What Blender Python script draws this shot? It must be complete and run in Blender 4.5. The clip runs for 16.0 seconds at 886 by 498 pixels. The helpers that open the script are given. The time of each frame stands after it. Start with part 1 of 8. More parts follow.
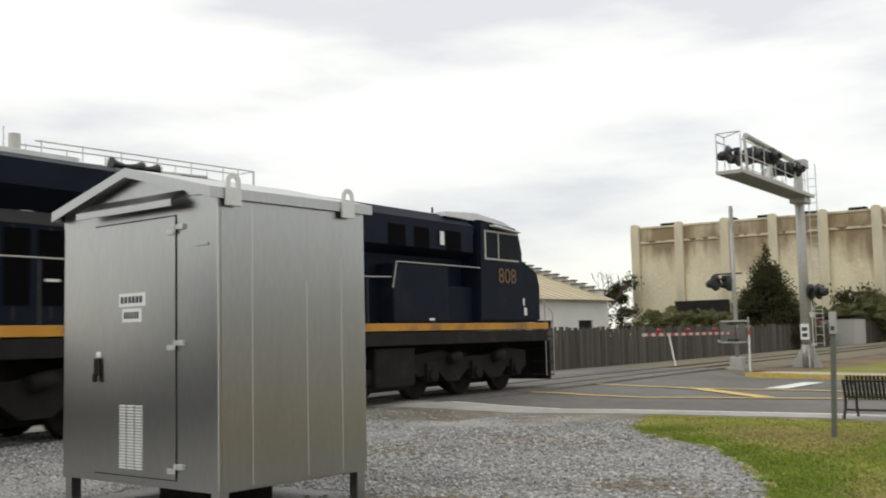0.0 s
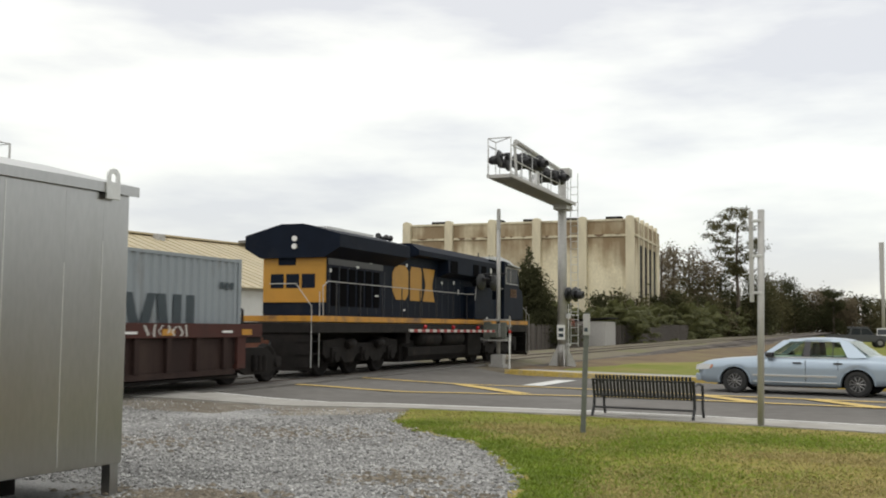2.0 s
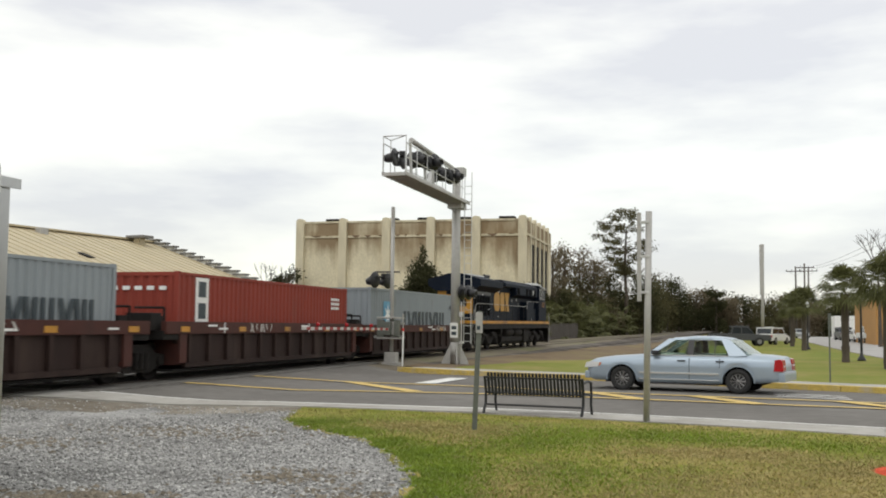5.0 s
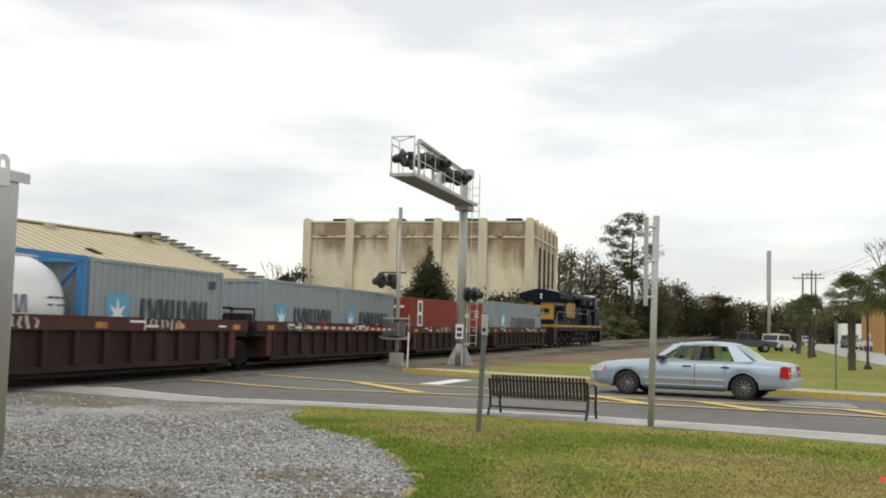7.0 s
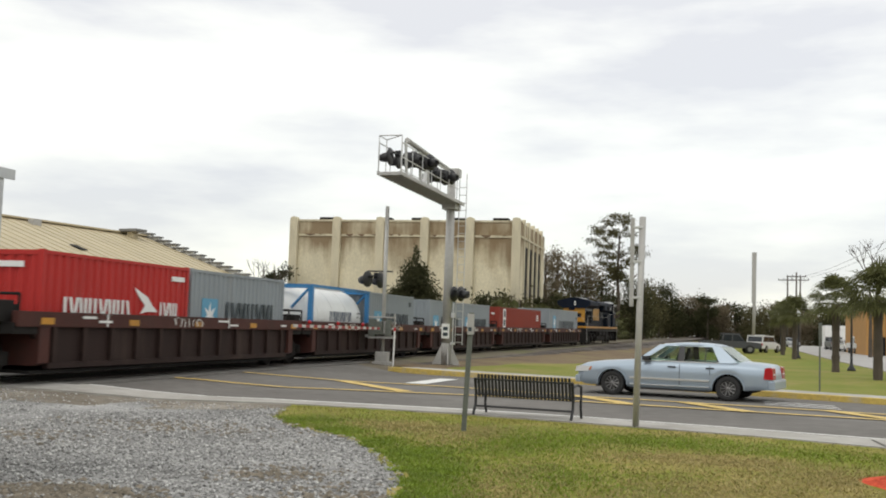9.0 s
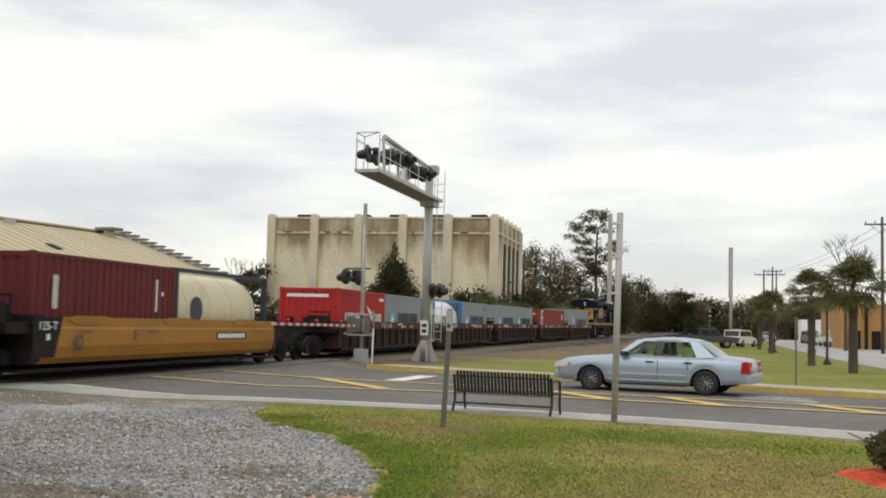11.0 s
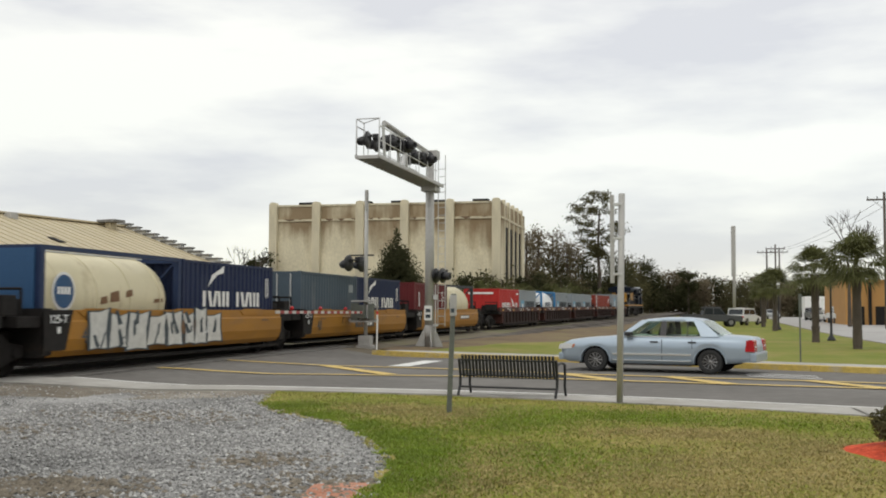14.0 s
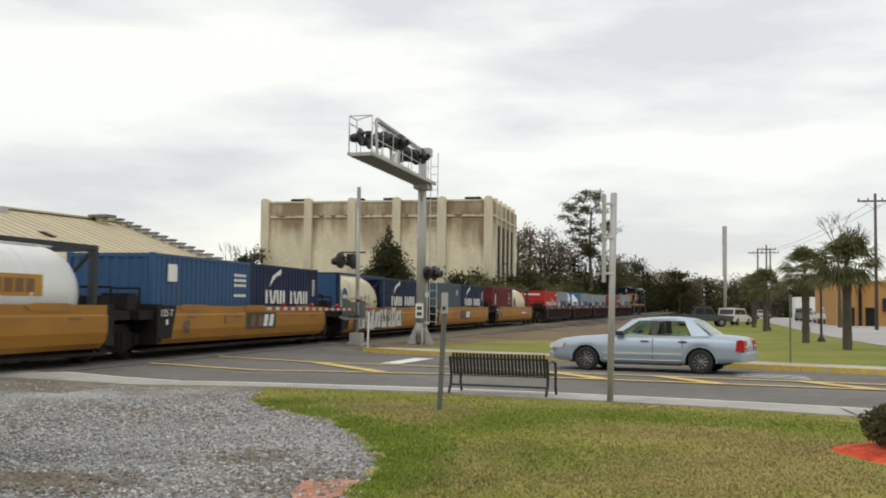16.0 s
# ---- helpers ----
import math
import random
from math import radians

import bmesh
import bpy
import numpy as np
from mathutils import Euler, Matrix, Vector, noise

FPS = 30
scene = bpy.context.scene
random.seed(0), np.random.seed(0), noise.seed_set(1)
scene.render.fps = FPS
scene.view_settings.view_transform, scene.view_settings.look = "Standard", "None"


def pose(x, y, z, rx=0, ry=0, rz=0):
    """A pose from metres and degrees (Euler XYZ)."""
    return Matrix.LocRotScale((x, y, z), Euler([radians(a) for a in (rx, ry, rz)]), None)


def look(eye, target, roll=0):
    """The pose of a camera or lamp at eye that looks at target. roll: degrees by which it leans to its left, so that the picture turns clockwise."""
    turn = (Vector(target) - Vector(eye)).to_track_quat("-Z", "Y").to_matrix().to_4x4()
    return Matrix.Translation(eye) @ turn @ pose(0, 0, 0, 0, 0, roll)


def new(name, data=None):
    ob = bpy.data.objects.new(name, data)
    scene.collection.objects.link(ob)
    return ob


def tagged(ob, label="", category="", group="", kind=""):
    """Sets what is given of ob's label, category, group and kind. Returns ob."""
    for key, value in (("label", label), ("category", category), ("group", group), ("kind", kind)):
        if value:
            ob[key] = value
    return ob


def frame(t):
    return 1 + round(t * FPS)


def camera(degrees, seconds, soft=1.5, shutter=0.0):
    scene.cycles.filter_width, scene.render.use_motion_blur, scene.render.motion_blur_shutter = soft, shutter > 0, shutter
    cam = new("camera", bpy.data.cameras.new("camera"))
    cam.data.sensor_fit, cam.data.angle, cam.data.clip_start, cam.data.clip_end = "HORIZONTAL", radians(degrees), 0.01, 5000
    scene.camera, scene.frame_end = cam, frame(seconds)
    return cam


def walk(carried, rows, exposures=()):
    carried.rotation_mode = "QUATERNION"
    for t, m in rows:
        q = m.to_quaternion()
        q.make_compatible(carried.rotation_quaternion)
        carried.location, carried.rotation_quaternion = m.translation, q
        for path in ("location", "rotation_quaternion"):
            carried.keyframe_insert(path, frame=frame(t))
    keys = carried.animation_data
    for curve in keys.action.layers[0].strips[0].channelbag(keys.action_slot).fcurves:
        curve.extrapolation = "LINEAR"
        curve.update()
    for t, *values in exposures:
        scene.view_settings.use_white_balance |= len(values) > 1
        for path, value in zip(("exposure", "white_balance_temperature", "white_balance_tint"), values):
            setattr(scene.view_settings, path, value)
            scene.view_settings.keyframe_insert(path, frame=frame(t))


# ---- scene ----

# ---- camera: stands on one spot, pans by hand ----
EYE = (0.0, 0.0, 1.5)
# seconds, yaw, pitch, roll in degrees
TURNS = [
    (0, 33.03, 4.98, 1.33), (0.5, 29.45, 4.40, 1.08), (1, 25.30, 4.13, 1.21),
    (1.5, 22.19, 5.10, 0.27), (2, 20.48, 4.50, -0.41), (2.5, 18.33, 4.32, -0.66),
    (3, 15.87, 4.02, 0.01), (3.5, 15.24, 3.52, -0.21), (4, 15.89, 2.81, 0.28),
    (4.5, 14.92, 3.31, 0.07), (4.7, 14.76, 4.35, -0.31), (6.8, 14.70, 4.54, -1.33),
    (7, 15.00, 4.50, -1.50), (7.5, 14.28, 4.27, -1.60), (8, 13.38, 4.11, -1.56),
    (8.5, 13.14, 4.46, -1.37), (9, 14.26, 4.48, -1.88), (11.5, 12.71, 4.18, -1.20),
    (12, 12.48, 3.58, -0.78), (12.5, 12.37, 3.19, -0.09), (13, 12.01, 4.00, -0.11),
    (13.5, 12.95, 3.73, -0.17), (14, 13.17, 3.50, -0.20), (14.5, 13.76, 4.02, 0.34),
    (15, 13.79, 3.77, 0.19), (15.5, 12.56, 3.55, 0.05), (16, 12.72, 3.38, -0.65),
]


def aim(yaw, pitch, roll):
    return pose(*EYE, 0, 0, yaw) @ pose(0, 0, 0, 90 + pitch) @ pose(0, 0, 0, 0, 0, -roll)


cam = camera(46.23, 16.0, soft=1.9, shutter=0.3)
EXPOSURES = [(0, -0.08), (4.5, -0.06), (9, -0.04), (11.3, -0.14), (16, -0.16)]
walk(cam, [(t, aim(y, p, r)) for t, y, p, r in TURNS], EXPOSURES)

# ---- overcast sky and a wide, weak sun behind the cloud ----
SUN_EL, SUN_AZ = 50.0, 200.0


def sky():
    w = bpy.data.worlds.new("overcast_sky")
    scene.world = w
    w.use_nodes = True
    nt = w.node_tree
    nt.nodes.clear()
    n, l = nt.nodes.new, nt.links.new
    out, bg = n("ShaderNodeOutputWorld"), n("ShaderNodeBackground")
    tc, sep = n("ShaderNodeTexCoord"), n("ShaderNodeSeparateXYZ")
    l(tc.outputs["Generated"], sep.inputs[0])
    mp = n("ShaderNodeMapping")
    mp.inputs["Scale"].default_value = (1.0, 1.0, 4.2)
    l(tc.outputs["Generated"], mp.inputs[0])
    no = n("ShaderNodeTexNoise")
    no.inputs["Scale"].default_value, no.inputs["Detail"].default_value = 2.6, 6.0
    no.inputs["Roughness"].default_value = 0.52
    l(mp.outputs[0], no.inputs["Vector"])
    ramp = n("ShaderNodeValToRGB")
    ramp.color_ramp.elements[0].position, ramp.color_ramp.elements[1].position = 0.38, 0.56
    ramp.color_ramp.elements[0].color = (0.73, 0.72, 0.715, 1)
    ramp.color_ramp.elements[1].color = (1.02, 1.005, 0.91, 1)
    l(no.outputs["Fac"], ramp.inputs[0])
    grad = n("ShaderNodeMapRange")
    grad.inputs["From Min"].default_value, grad.inputs["From Max"].default_value = 0.0, 0.30
    grad.inputs["To Min"].default_value, grad.inputs["To Max"].default_value = 0.90, 1.06
    l(sep.outputs["Z"], grad.inputs["Value"])
    top = n("ShaderNodeMapRange")
    top.inputs["From Min"].default_value, top.inputs["From Max"].default_value = 0.30, 0.9
    top.inputs["To Min"].default_value, top.inputs["To Max"].default_value = 1.0, 1.3
    l(sep.outputs["Z"], top.inputs["Value"])
    both = n("ShaderNodeMath")
    both.operation = "MULTIPLY"
    l(grad.outputs[0], both.inputs[0])
    l(top.outputs[0], both.inputs[1])
    cl = n("ShaderNodeMixRGB")
    cl.blend_type = "MULTIPLY"
    cl.inputs[0].default_value = 1.0
    l(ramp.outputs[0], cl.inputs[1])
    l(both.outputs[0], cl.inputs[2])
    st = n("ShaderNodeTexSky")
    st.sky_type, st.sun_disc = "NISHITA", False
    st.sun_elevation, st.sun_rotation = radians(SUN_EL), radians(SUN_AZ)
    add = n("ShaderNodeMixRGB")
    add.blend_type = "ADD"
    add.inputs[0].default_value = 0.03
    l(cl.outputs[0], add.inputs[1])
    l(st.outputs[0], add.inputs[2])
    l(add.outputs[0], bg.inputs["Color"])
    bg.inputs["Strength"].default_value = 1.0
    l(bg.outputs[0], out.inputs[0])


sky()
sun = new("sun", bpy.data.lights.new("sun", "SUN"))
sun.data.energy, sun.data.angle, sun.data.color = 0.3, radians(25), (1.0, 0.96, 0.9)
a, e = radians(SUN_AZ), radians(SUN_EL)
sun.matrix_world = look((math.sin(a) * math.cos(e) * 50, math.cos(a) * math.cos(e) * 50, math.sin(e) * 50), (0, 0, 0))

# ---- materials ----


def mat(name, col, rough=0.6, metal=0.0, vary=0.25, scale=6.0, bump=0.15, fine=60.0, dirt=None, dirt_amt=0.3, dirt_scale=1.2,
        stretch=(1, 1, 1), rand=0.0, spec=0.5, island=False):
    """Two scales of colour variation, grain bump and blotches of dirt on one base colour."""
    m = bpy.data.materials.new(name)
    m.use_nodes = True
    nt = m.node_tree
    n, l = nt.nodes.new, nt.links.new
    b = nt.nodes["Principled BSDF"]
    b.inputs["Roughness"].default_value, b.inputs["Metallic"].default_value = rough, metal
    b.inputs["Specular IOR Level"].default_value = spec
    tc, mp = n("ShaderNodeTexCoord"), n("ShaderNodeMapping")
    mp.inputs["Scale"].default_value = stretch
    l(tc.outputs["Object"], mp.inputs[0])
    big, small = n("ShaderNodeTexNoise"), n("ShaderNodeTexNoise")
    big.inputs["Scale"].default_value, big.inputs["Detail"].default_value = scale, 5.0
    small.inputs["Scale"].default_value, small.inputs["Detail"].default_value = fine, 3.0
    l(mp.outputs[0], big.inputs["Vector"]), l(mp.outputs[0], small.inputs["Vector"])
    mixf = n("ShaderNodeMath")
    mixf.operation = "MULTIPLY_ADD"
    mixf.inputs[1].default_value = 0.5
    l(small.outputs["Fac"], mixf.inputs[0])
    half = n("ShaderNodeMath")
    half.operation = "MULTIPLY"
    half.inputs[1].default_value = 0.5
    l(big.outputs["Fac"], half.inputs[0])
    l(half.outputs[0], mixf.inputs[2])
    ramp = n("ShaderNodeValToRGB")
    e = ramp.color_ramp.elements
    e[0].position, e[1].position = 0.34, 0.66
    e[0].color = (*[c * (1 - vary) for c in col], 1)
    e[1].color = (*[min(1, c * (1 + vary)) for c in col], 1)
    l(mixf.outputs[0], ramp.inputs[0])
    colour = ramp.outputs[0]
    if dirt:
        dn, dr, mx = n("ShaderNodeTexNoise"), n("ShaderNodeValToRGB"), n("ShaderNodeMixRGB")
        dn.inputs["Scale"].default_value, dn.inputs["Detail"].default_value, dn.inputs["Roughness"].default_value = dirt_scale, 8.0, 0.65
        l(mp.outputs[0], dn.inputs["Vector"])
        dr.color_ramp.elements[0].position, dr.color_ramp.elements[1].position = 0.66 - 0.26 * dirt_amt, 0.86 - 0.2 * dirt_amt
        l(dn.outputs["Fac"], dr.inputs[0])
        l(dr.outputs[0], mx.inputs[0])
        l(colour, mx.inputs[1])
        mx.inputs[2].default_value = (*dirt, 1)
        colour = mx.outputs[0]
    if rand or island:
        oi, hs = (n("ShaderNodeNewGeometry") if island else n("ShaderNodeObjectInfo")), n("ShaderNodeHueSaturation")
        mr = n("ShaderNodeMapRange")
        mr.inputs["To Min"].default_value, mr.inputs["To Max"].default_value = 1 - (rand or 0.3), 1 + (rand or 0.3)
        l(oi.outputs["Random Per Island" if island else "Random"], mr.inputs[0])
        l(mr.outputs[0], hs.inputs["Value"])
        l(colour, hs.inputs["Color"])
        colour = hs.outputs[0]
    l(colour, b.inputs["Base Color"])
    if bump:
        bp = n("ShaderNodeBump")
        bp.inputs["Strength"].default_value, bp.inputs["Distance"].default_value = bump, 0.02
        l(small.outputs["Fac"], bp.inputs["Height"])
        l(bp.outputs[0], b.inputs["Normal"])
    return m


def pane_mat(name, tint):
    """Thin tinted glass that one sees through."""
    m = bpy.data.materials.new(name)
    m.use_nodes = True
    b = m.node_tree.nodes["Principled BSDF"]
    b.inputs["Base Color"].default_value = (*tint, 1)
    b.inputs["Transmission Weight"].default_value = 1.0
    b.inputs["Roughness"].default_value, b.inputs["IOR"].default_value = 0.02, 1.12
    return m


def ground_mat(name, stops, scale, fine, bump=0.5, dist=0.03, mid=None):
    """Ground with several colours blended by noise: stops are (position, colour)."""
    m = mat(name, (0.3, 0.3, 0.3), 0.95, bump=0, spec=0.2)
    nt = m.node_tree
    n, l = nt.nodes.new, nt.links.new
    b = nt.nodes["Principled BSDF"]
    tc = n("ShaderNodeTexCoord")
    f = None
    for s, wgt in ((scale, 0.5), (mid or scale * 6, 0.3), (fine, 0.2)):
        t, mul = n("ShaderNodeTexNoise"), n("ShaderNodeMath")
        t.inputs["Scale"].default_value, t.inputs["Detail"].default_value = s, 4.0
        l(tc.outputs["Object"], t.inputs["Vector"])
        mul.operation = "MULTIPLY_ADD"
        mul.inputs[1].default_value = wgt
        l(t.outputs["Fac"], mul.inputs[0])
        if f:
            l(f, mul.inputs[2])
        else:
            mul.inputs[2].default_value = 0.0
        f = mul.outputs[0]
    r = n("ShaderNodeValToRGB")
    while len(r.color_ramp.elements) < len(stops):
        r.color_ramp.elements.new(0.5)
    for el, (p, c) in zip(r.color_ramp.elements, stops):
        el.position, el.color = p, (*c, 1)
    l(f, r.inputs[0])
    l(r.outputs[0], b.inputs["Base Color"])
    bp = n("ShaderNodeBump")
    bp.inputs["Strength"].default_value, bp.inputs["Distance"].default_value = bump, dist
    l(f, bp.inputs["Height"])
    l(bp.outputs[0], b.inputs["Normal"])
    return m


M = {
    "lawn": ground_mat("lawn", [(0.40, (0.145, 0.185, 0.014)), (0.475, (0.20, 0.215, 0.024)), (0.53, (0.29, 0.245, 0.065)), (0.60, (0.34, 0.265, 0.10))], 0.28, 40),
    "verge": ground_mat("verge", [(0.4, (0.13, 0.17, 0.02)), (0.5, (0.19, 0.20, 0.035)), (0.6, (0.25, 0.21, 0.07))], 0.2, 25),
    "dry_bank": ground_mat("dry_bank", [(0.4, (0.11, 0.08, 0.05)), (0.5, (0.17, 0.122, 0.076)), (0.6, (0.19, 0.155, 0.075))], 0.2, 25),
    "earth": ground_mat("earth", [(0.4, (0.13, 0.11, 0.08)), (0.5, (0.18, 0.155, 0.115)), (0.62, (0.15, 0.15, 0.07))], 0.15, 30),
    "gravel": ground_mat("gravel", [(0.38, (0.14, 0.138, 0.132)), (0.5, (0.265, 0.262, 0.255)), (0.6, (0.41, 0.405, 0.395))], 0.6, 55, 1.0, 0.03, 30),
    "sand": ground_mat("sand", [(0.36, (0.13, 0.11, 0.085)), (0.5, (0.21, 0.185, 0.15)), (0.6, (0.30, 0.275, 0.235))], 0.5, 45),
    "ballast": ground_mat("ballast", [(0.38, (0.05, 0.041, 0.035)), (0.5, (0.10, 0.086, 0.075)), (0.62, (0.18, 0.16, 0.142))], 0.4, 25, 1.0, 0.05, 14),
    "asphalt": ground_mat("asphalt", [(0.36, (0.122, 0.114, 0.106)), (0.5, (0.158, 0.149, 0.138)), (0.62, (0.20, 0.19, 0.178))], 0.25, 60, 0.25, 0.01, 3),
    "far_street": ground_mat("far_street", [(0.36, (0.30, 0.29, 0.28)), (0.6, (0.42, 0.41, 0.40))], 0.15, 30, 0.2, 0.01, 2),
    "concrete": ground_mat("concrete", [(0.36, (0.30, 0.285, 0.26)), (0.5, (0.38, 0.365, 0.335)), (0.62, (0.46, 0.445, 0.42))], 0.5, 50, 0.2, 0.01, 3),
    "mulch": ground_mat("mulch", [(0.36, (0.22, 0.03, 0.015)), (0.5, (0.55, 0.07, 0.03)), (0.62, (0.75, 0.14, 0.06))], 3, 40, 1.0, 0.04),
    "clay": ground_mat("clay", [(0.38, (0.36, 0.15, 0.09)), (0.6, (0.50, 0.26, 0.18))], 2, 40),
    "yellow_line": mat("yellow_line", (0.60, 0.43, 0.14), 0.75, vary=0.25, scale=3, dirt=(0.24, 0.22, 0.19), dirt_amt=0.2, dirt_scale=4),
    "white_line": mat("white_line", (0.72, 0.72, 0.70), 0.75, vary=0.15, scale=3, dirt=(0.28, 0.27, 0.26), dirt_amt=0.4, dirt_scale=4),
    "yellow_kerb": mat("yellow_kerb", (0.55, 0.40, 0.10), 0.8, dirt=(0.42, 0.38, 0.30), dirt_amt=0.6, dirt_scale=2),
    "steel": mat("galvanised_steel", (0.58, 0.58, 0.57), 0.42, 0.55, vary=0.12, scale=3, bump=0.05),
    "grey_paint": mat("grey_mast_paint", (0.42, 0.41, 0.39), 0.5, 0.3, vary=0.1, dirt=(0.35, 0.32, 0.28), dirt_amt=0.2),
    "black": mat("black_metal", (0.018, 0.018, 0.02), 0.4, 0.0, vary=0.3, bump=0.05),
    "rubber": mat("rubber", (0.02, 0.02, 0.02), 0.8, vary=0.3),
    "rail": mat("rail_steel", (0.075, 0.055, 0.043), 0.6, 0.25, vary=0.3),
    "sleeper": mat("sleeper_wood", (0.10, 0.08, 0.065), 0.9, vary=0.4, scale=3, rand=0.25),
    "white": mat("white_paint", (0.78, 0.78, 0.76), 0.55, vary=0.06, dirt=(0.5, 0.47, 0.42), dirt_amt=0.2),
    "stripe_red": mat("faded_red_stripe", (0.30, 0.03, 0.028), 0.6, vary=0.2),
    "stripe_white": mat("grimy_white_stripe", (0.50, 0.48, 0.45), 0.6, vary=0.15),
    "red": mat("red_paint", (0.55, 0.03, 0.025), 0.5, vary=0.15),
    "dark": mat("dark_underframe", (0.014, 0.012, 0.011), 0.8, vary=0.5, scale=3, dirt=(0.04, 0.03, 0.022), dirt_amt=0.4, spec=0.25),
    "glass": mat("dark_glass", (0.02, 0.025, 0.03), 0.08, 0.0, vary=0.1, bump=0),
}

M.update({
    "loco_blue": mat("dark_blue_paint", (0.006, 0.010, 0.020), 0.6, vary=0.25, scale=1.5, dirt=(0.022, 0.024, 0.03), dirt_amt=0.35, dirt_scale=0.8, bump=0.04, spec=0.1),
    "loco_yellow": mat("loco_yellow_paint", (0.42, 0.215, 0.02), 0.5, vary=0.12, scale=2, dirt=(0.25, 0.15, 0.05), dirt_amt=0.35),
    "loco_stripe": mat("stripe_paint", (0.50, 0.23, 0.015), 0.5, vary=0.2, scale=2, dirt=(0.14, 0.07, 0.03), dirt_amt=0.8, dirt_scale=1.5),
    "cab_roof": mat("pale_cab_roof", (0.62, 0.63, 0.64), 0.35, 0.2, vary=0.08),
    "running_gear": mat("running_gear", (0.012, 0.010, 0.009), 0.85, vary=0.5, scale=3, dirt=(0.035, 0.027, 0.021), dirt_amt=0.4, spec=0.25),
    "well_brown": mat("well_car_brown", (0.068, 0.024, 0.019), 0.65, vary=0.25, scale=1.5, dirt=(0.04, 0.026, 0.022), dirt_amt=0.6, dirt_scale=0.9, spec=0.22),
    # well_brown darkened: shade below the top chord put into the colour, plus dirt
    "well_shadow": mat("well_car_side_shade", (0.026, 0.014, 0.012), 0.75, vary=0.35, scale=1.5, dirt=(0.055, 0.035, 0.028), dirt_amt=0.5, dirt_scale=0.8, stretch=(1, 1, 0.4), spec=0.22),
    "well_yellow": mat("well_car_yellow", (0.34, 0.155, 0.018), 0.55, spec=0.3, vary=0.14, scale=0.8, dirt=(0.22, 0.12, 0.045), dirt_amt=0.5, dirt_scale=0.7, stretch=(1, 1, 2.5)),
    "cont_grey": mat("container_grey", (0.27, 0.30, 0.32), 0.55, vary=0.08, scale=1, dirt=(0.20, 0.19, 0.18), dirt_amt=0.3, dirt_scale=1.5, stretch=(1, 1, 0.3), spec=0.22),
    "cont_slate": mat("container_slate", (0.072, 0.098, 0.122), 0.55, vary=0.12, scale=1, dirt=(0.17, 0.18, 0.19), dirt_amt=0.3, stretch=(1, 1, 0.3), spec=0.22),
    "cont_red": mat("container_oxide_red", (0.25, 0.045, 0.03), 0.6, vary=0.1, scale=1, dirt=(0.22, 0.07, 0.05), dirt_amt=0.3, stretch=(1, 1, 0.3), spec=0.22),
    "cont_bright_red": mat("container_bright_red", (0.44, 0.03, 0.026), 0.5, vary=0.08, scale=1, dirt=(0.34, 0.05, 0.04), dirt_amt=0.25, stretch=(1, 1, 0.3), spec=0.22),
    "cont_maroon": mat("container_maroon", (0.125, 0.02, 0.022), 0.55, vary=0.1, scale=1, dirt=(0.13, 0.035, 0.03), dirt_amt=0.3, stretch=(1, 1, 0.3), spec=0.22),
    "cont_navy": mat("container_navy", (0.013, 0.022, 0.062), 0.55, vary=0.12, scale=1, dirt=(0.05, 0.06, 0.10), dirt_amt=0.3, stretch=(1, 1, 0.3), spec=0.22),
    "cont_blue": mat("container_blue", (0.035, 0.09, 0.19), 0.5, vary=0.12, scale=1, dirt=(0.06, 0.09, 0.14), dirt_amt=0.3, stretch=(1, 1, 0.3), spec=0.22),
    "cab_glass": mat("cab_glass", (0.008, 0.01, 0.012), 0.15, vary=0.1, bump=0, spec=0.03),
    "void": mat("open_vent", (0.004, 0.004, 0.005), 0.95, vary=0.1, bump=0, spec=0.05),
    "frame_navy": mat("tank_frame_navy", (0.02, 0.035, 0.085), 0.5, vary=0.2, dirt=(0.05, 0.06, 0.09), dirt_amt=0.3, spec=0.22),
    "frame_blue": mat("tank_frame_blue", (0.05, 0.20, 0.42), 0.5, vary=0.15, dirt=(0.10, 0.14, 0.18), dirt_amt=0.3, spec=0.22),
    "frame_dark": mat("tank_frame_dark", (0.04, 0.045, 0.05), 0.6, vary=0.3, spec=0.22),
    "tank_white": mat("tank_white", (0.72, 0.73, 0.72), 0.35, 0.1, vary=0.05, scale=1, dirt=(0.5, 0.48, 0.43), dirt_amt=0.25, spec=0.22),
    "tank_cream": mat("tank_cream", (0.62, 0.56, 0.38), 0.45, vary=0.08, scale=1, dirt=(0.38, 0.31, 0.19), dirt_amt=0.4, dirt_scale=1.4, stretch=(1, 1, 0.5), spec=0.22),
    "star_blue": mat("panel_blue", (0.10, 0.31, 0.47), 0.55, vary=0.05),
    "ink": mat("dark_lettering", (0.03, 0.045, 0.055), 0.55, vary=0.1),
    "faint": mat("faded_lettering", (0.17, 0.085, 0.035), 0.6, vary=0.2),
    "faded_ink": mat("faded_blue_lettering", (0.14, 0.16, 0.20), 0.6, vary=0.2),
    "graffiti": mat("spray_paint", (0.55, 0.54, 0.50), 0.6, vary=0.2, scale=8),
    "rust": mat("rust", (0.16, 0.06, 0.035), 0.85, vary=0.4),
})

# ---- mesh helpers ----


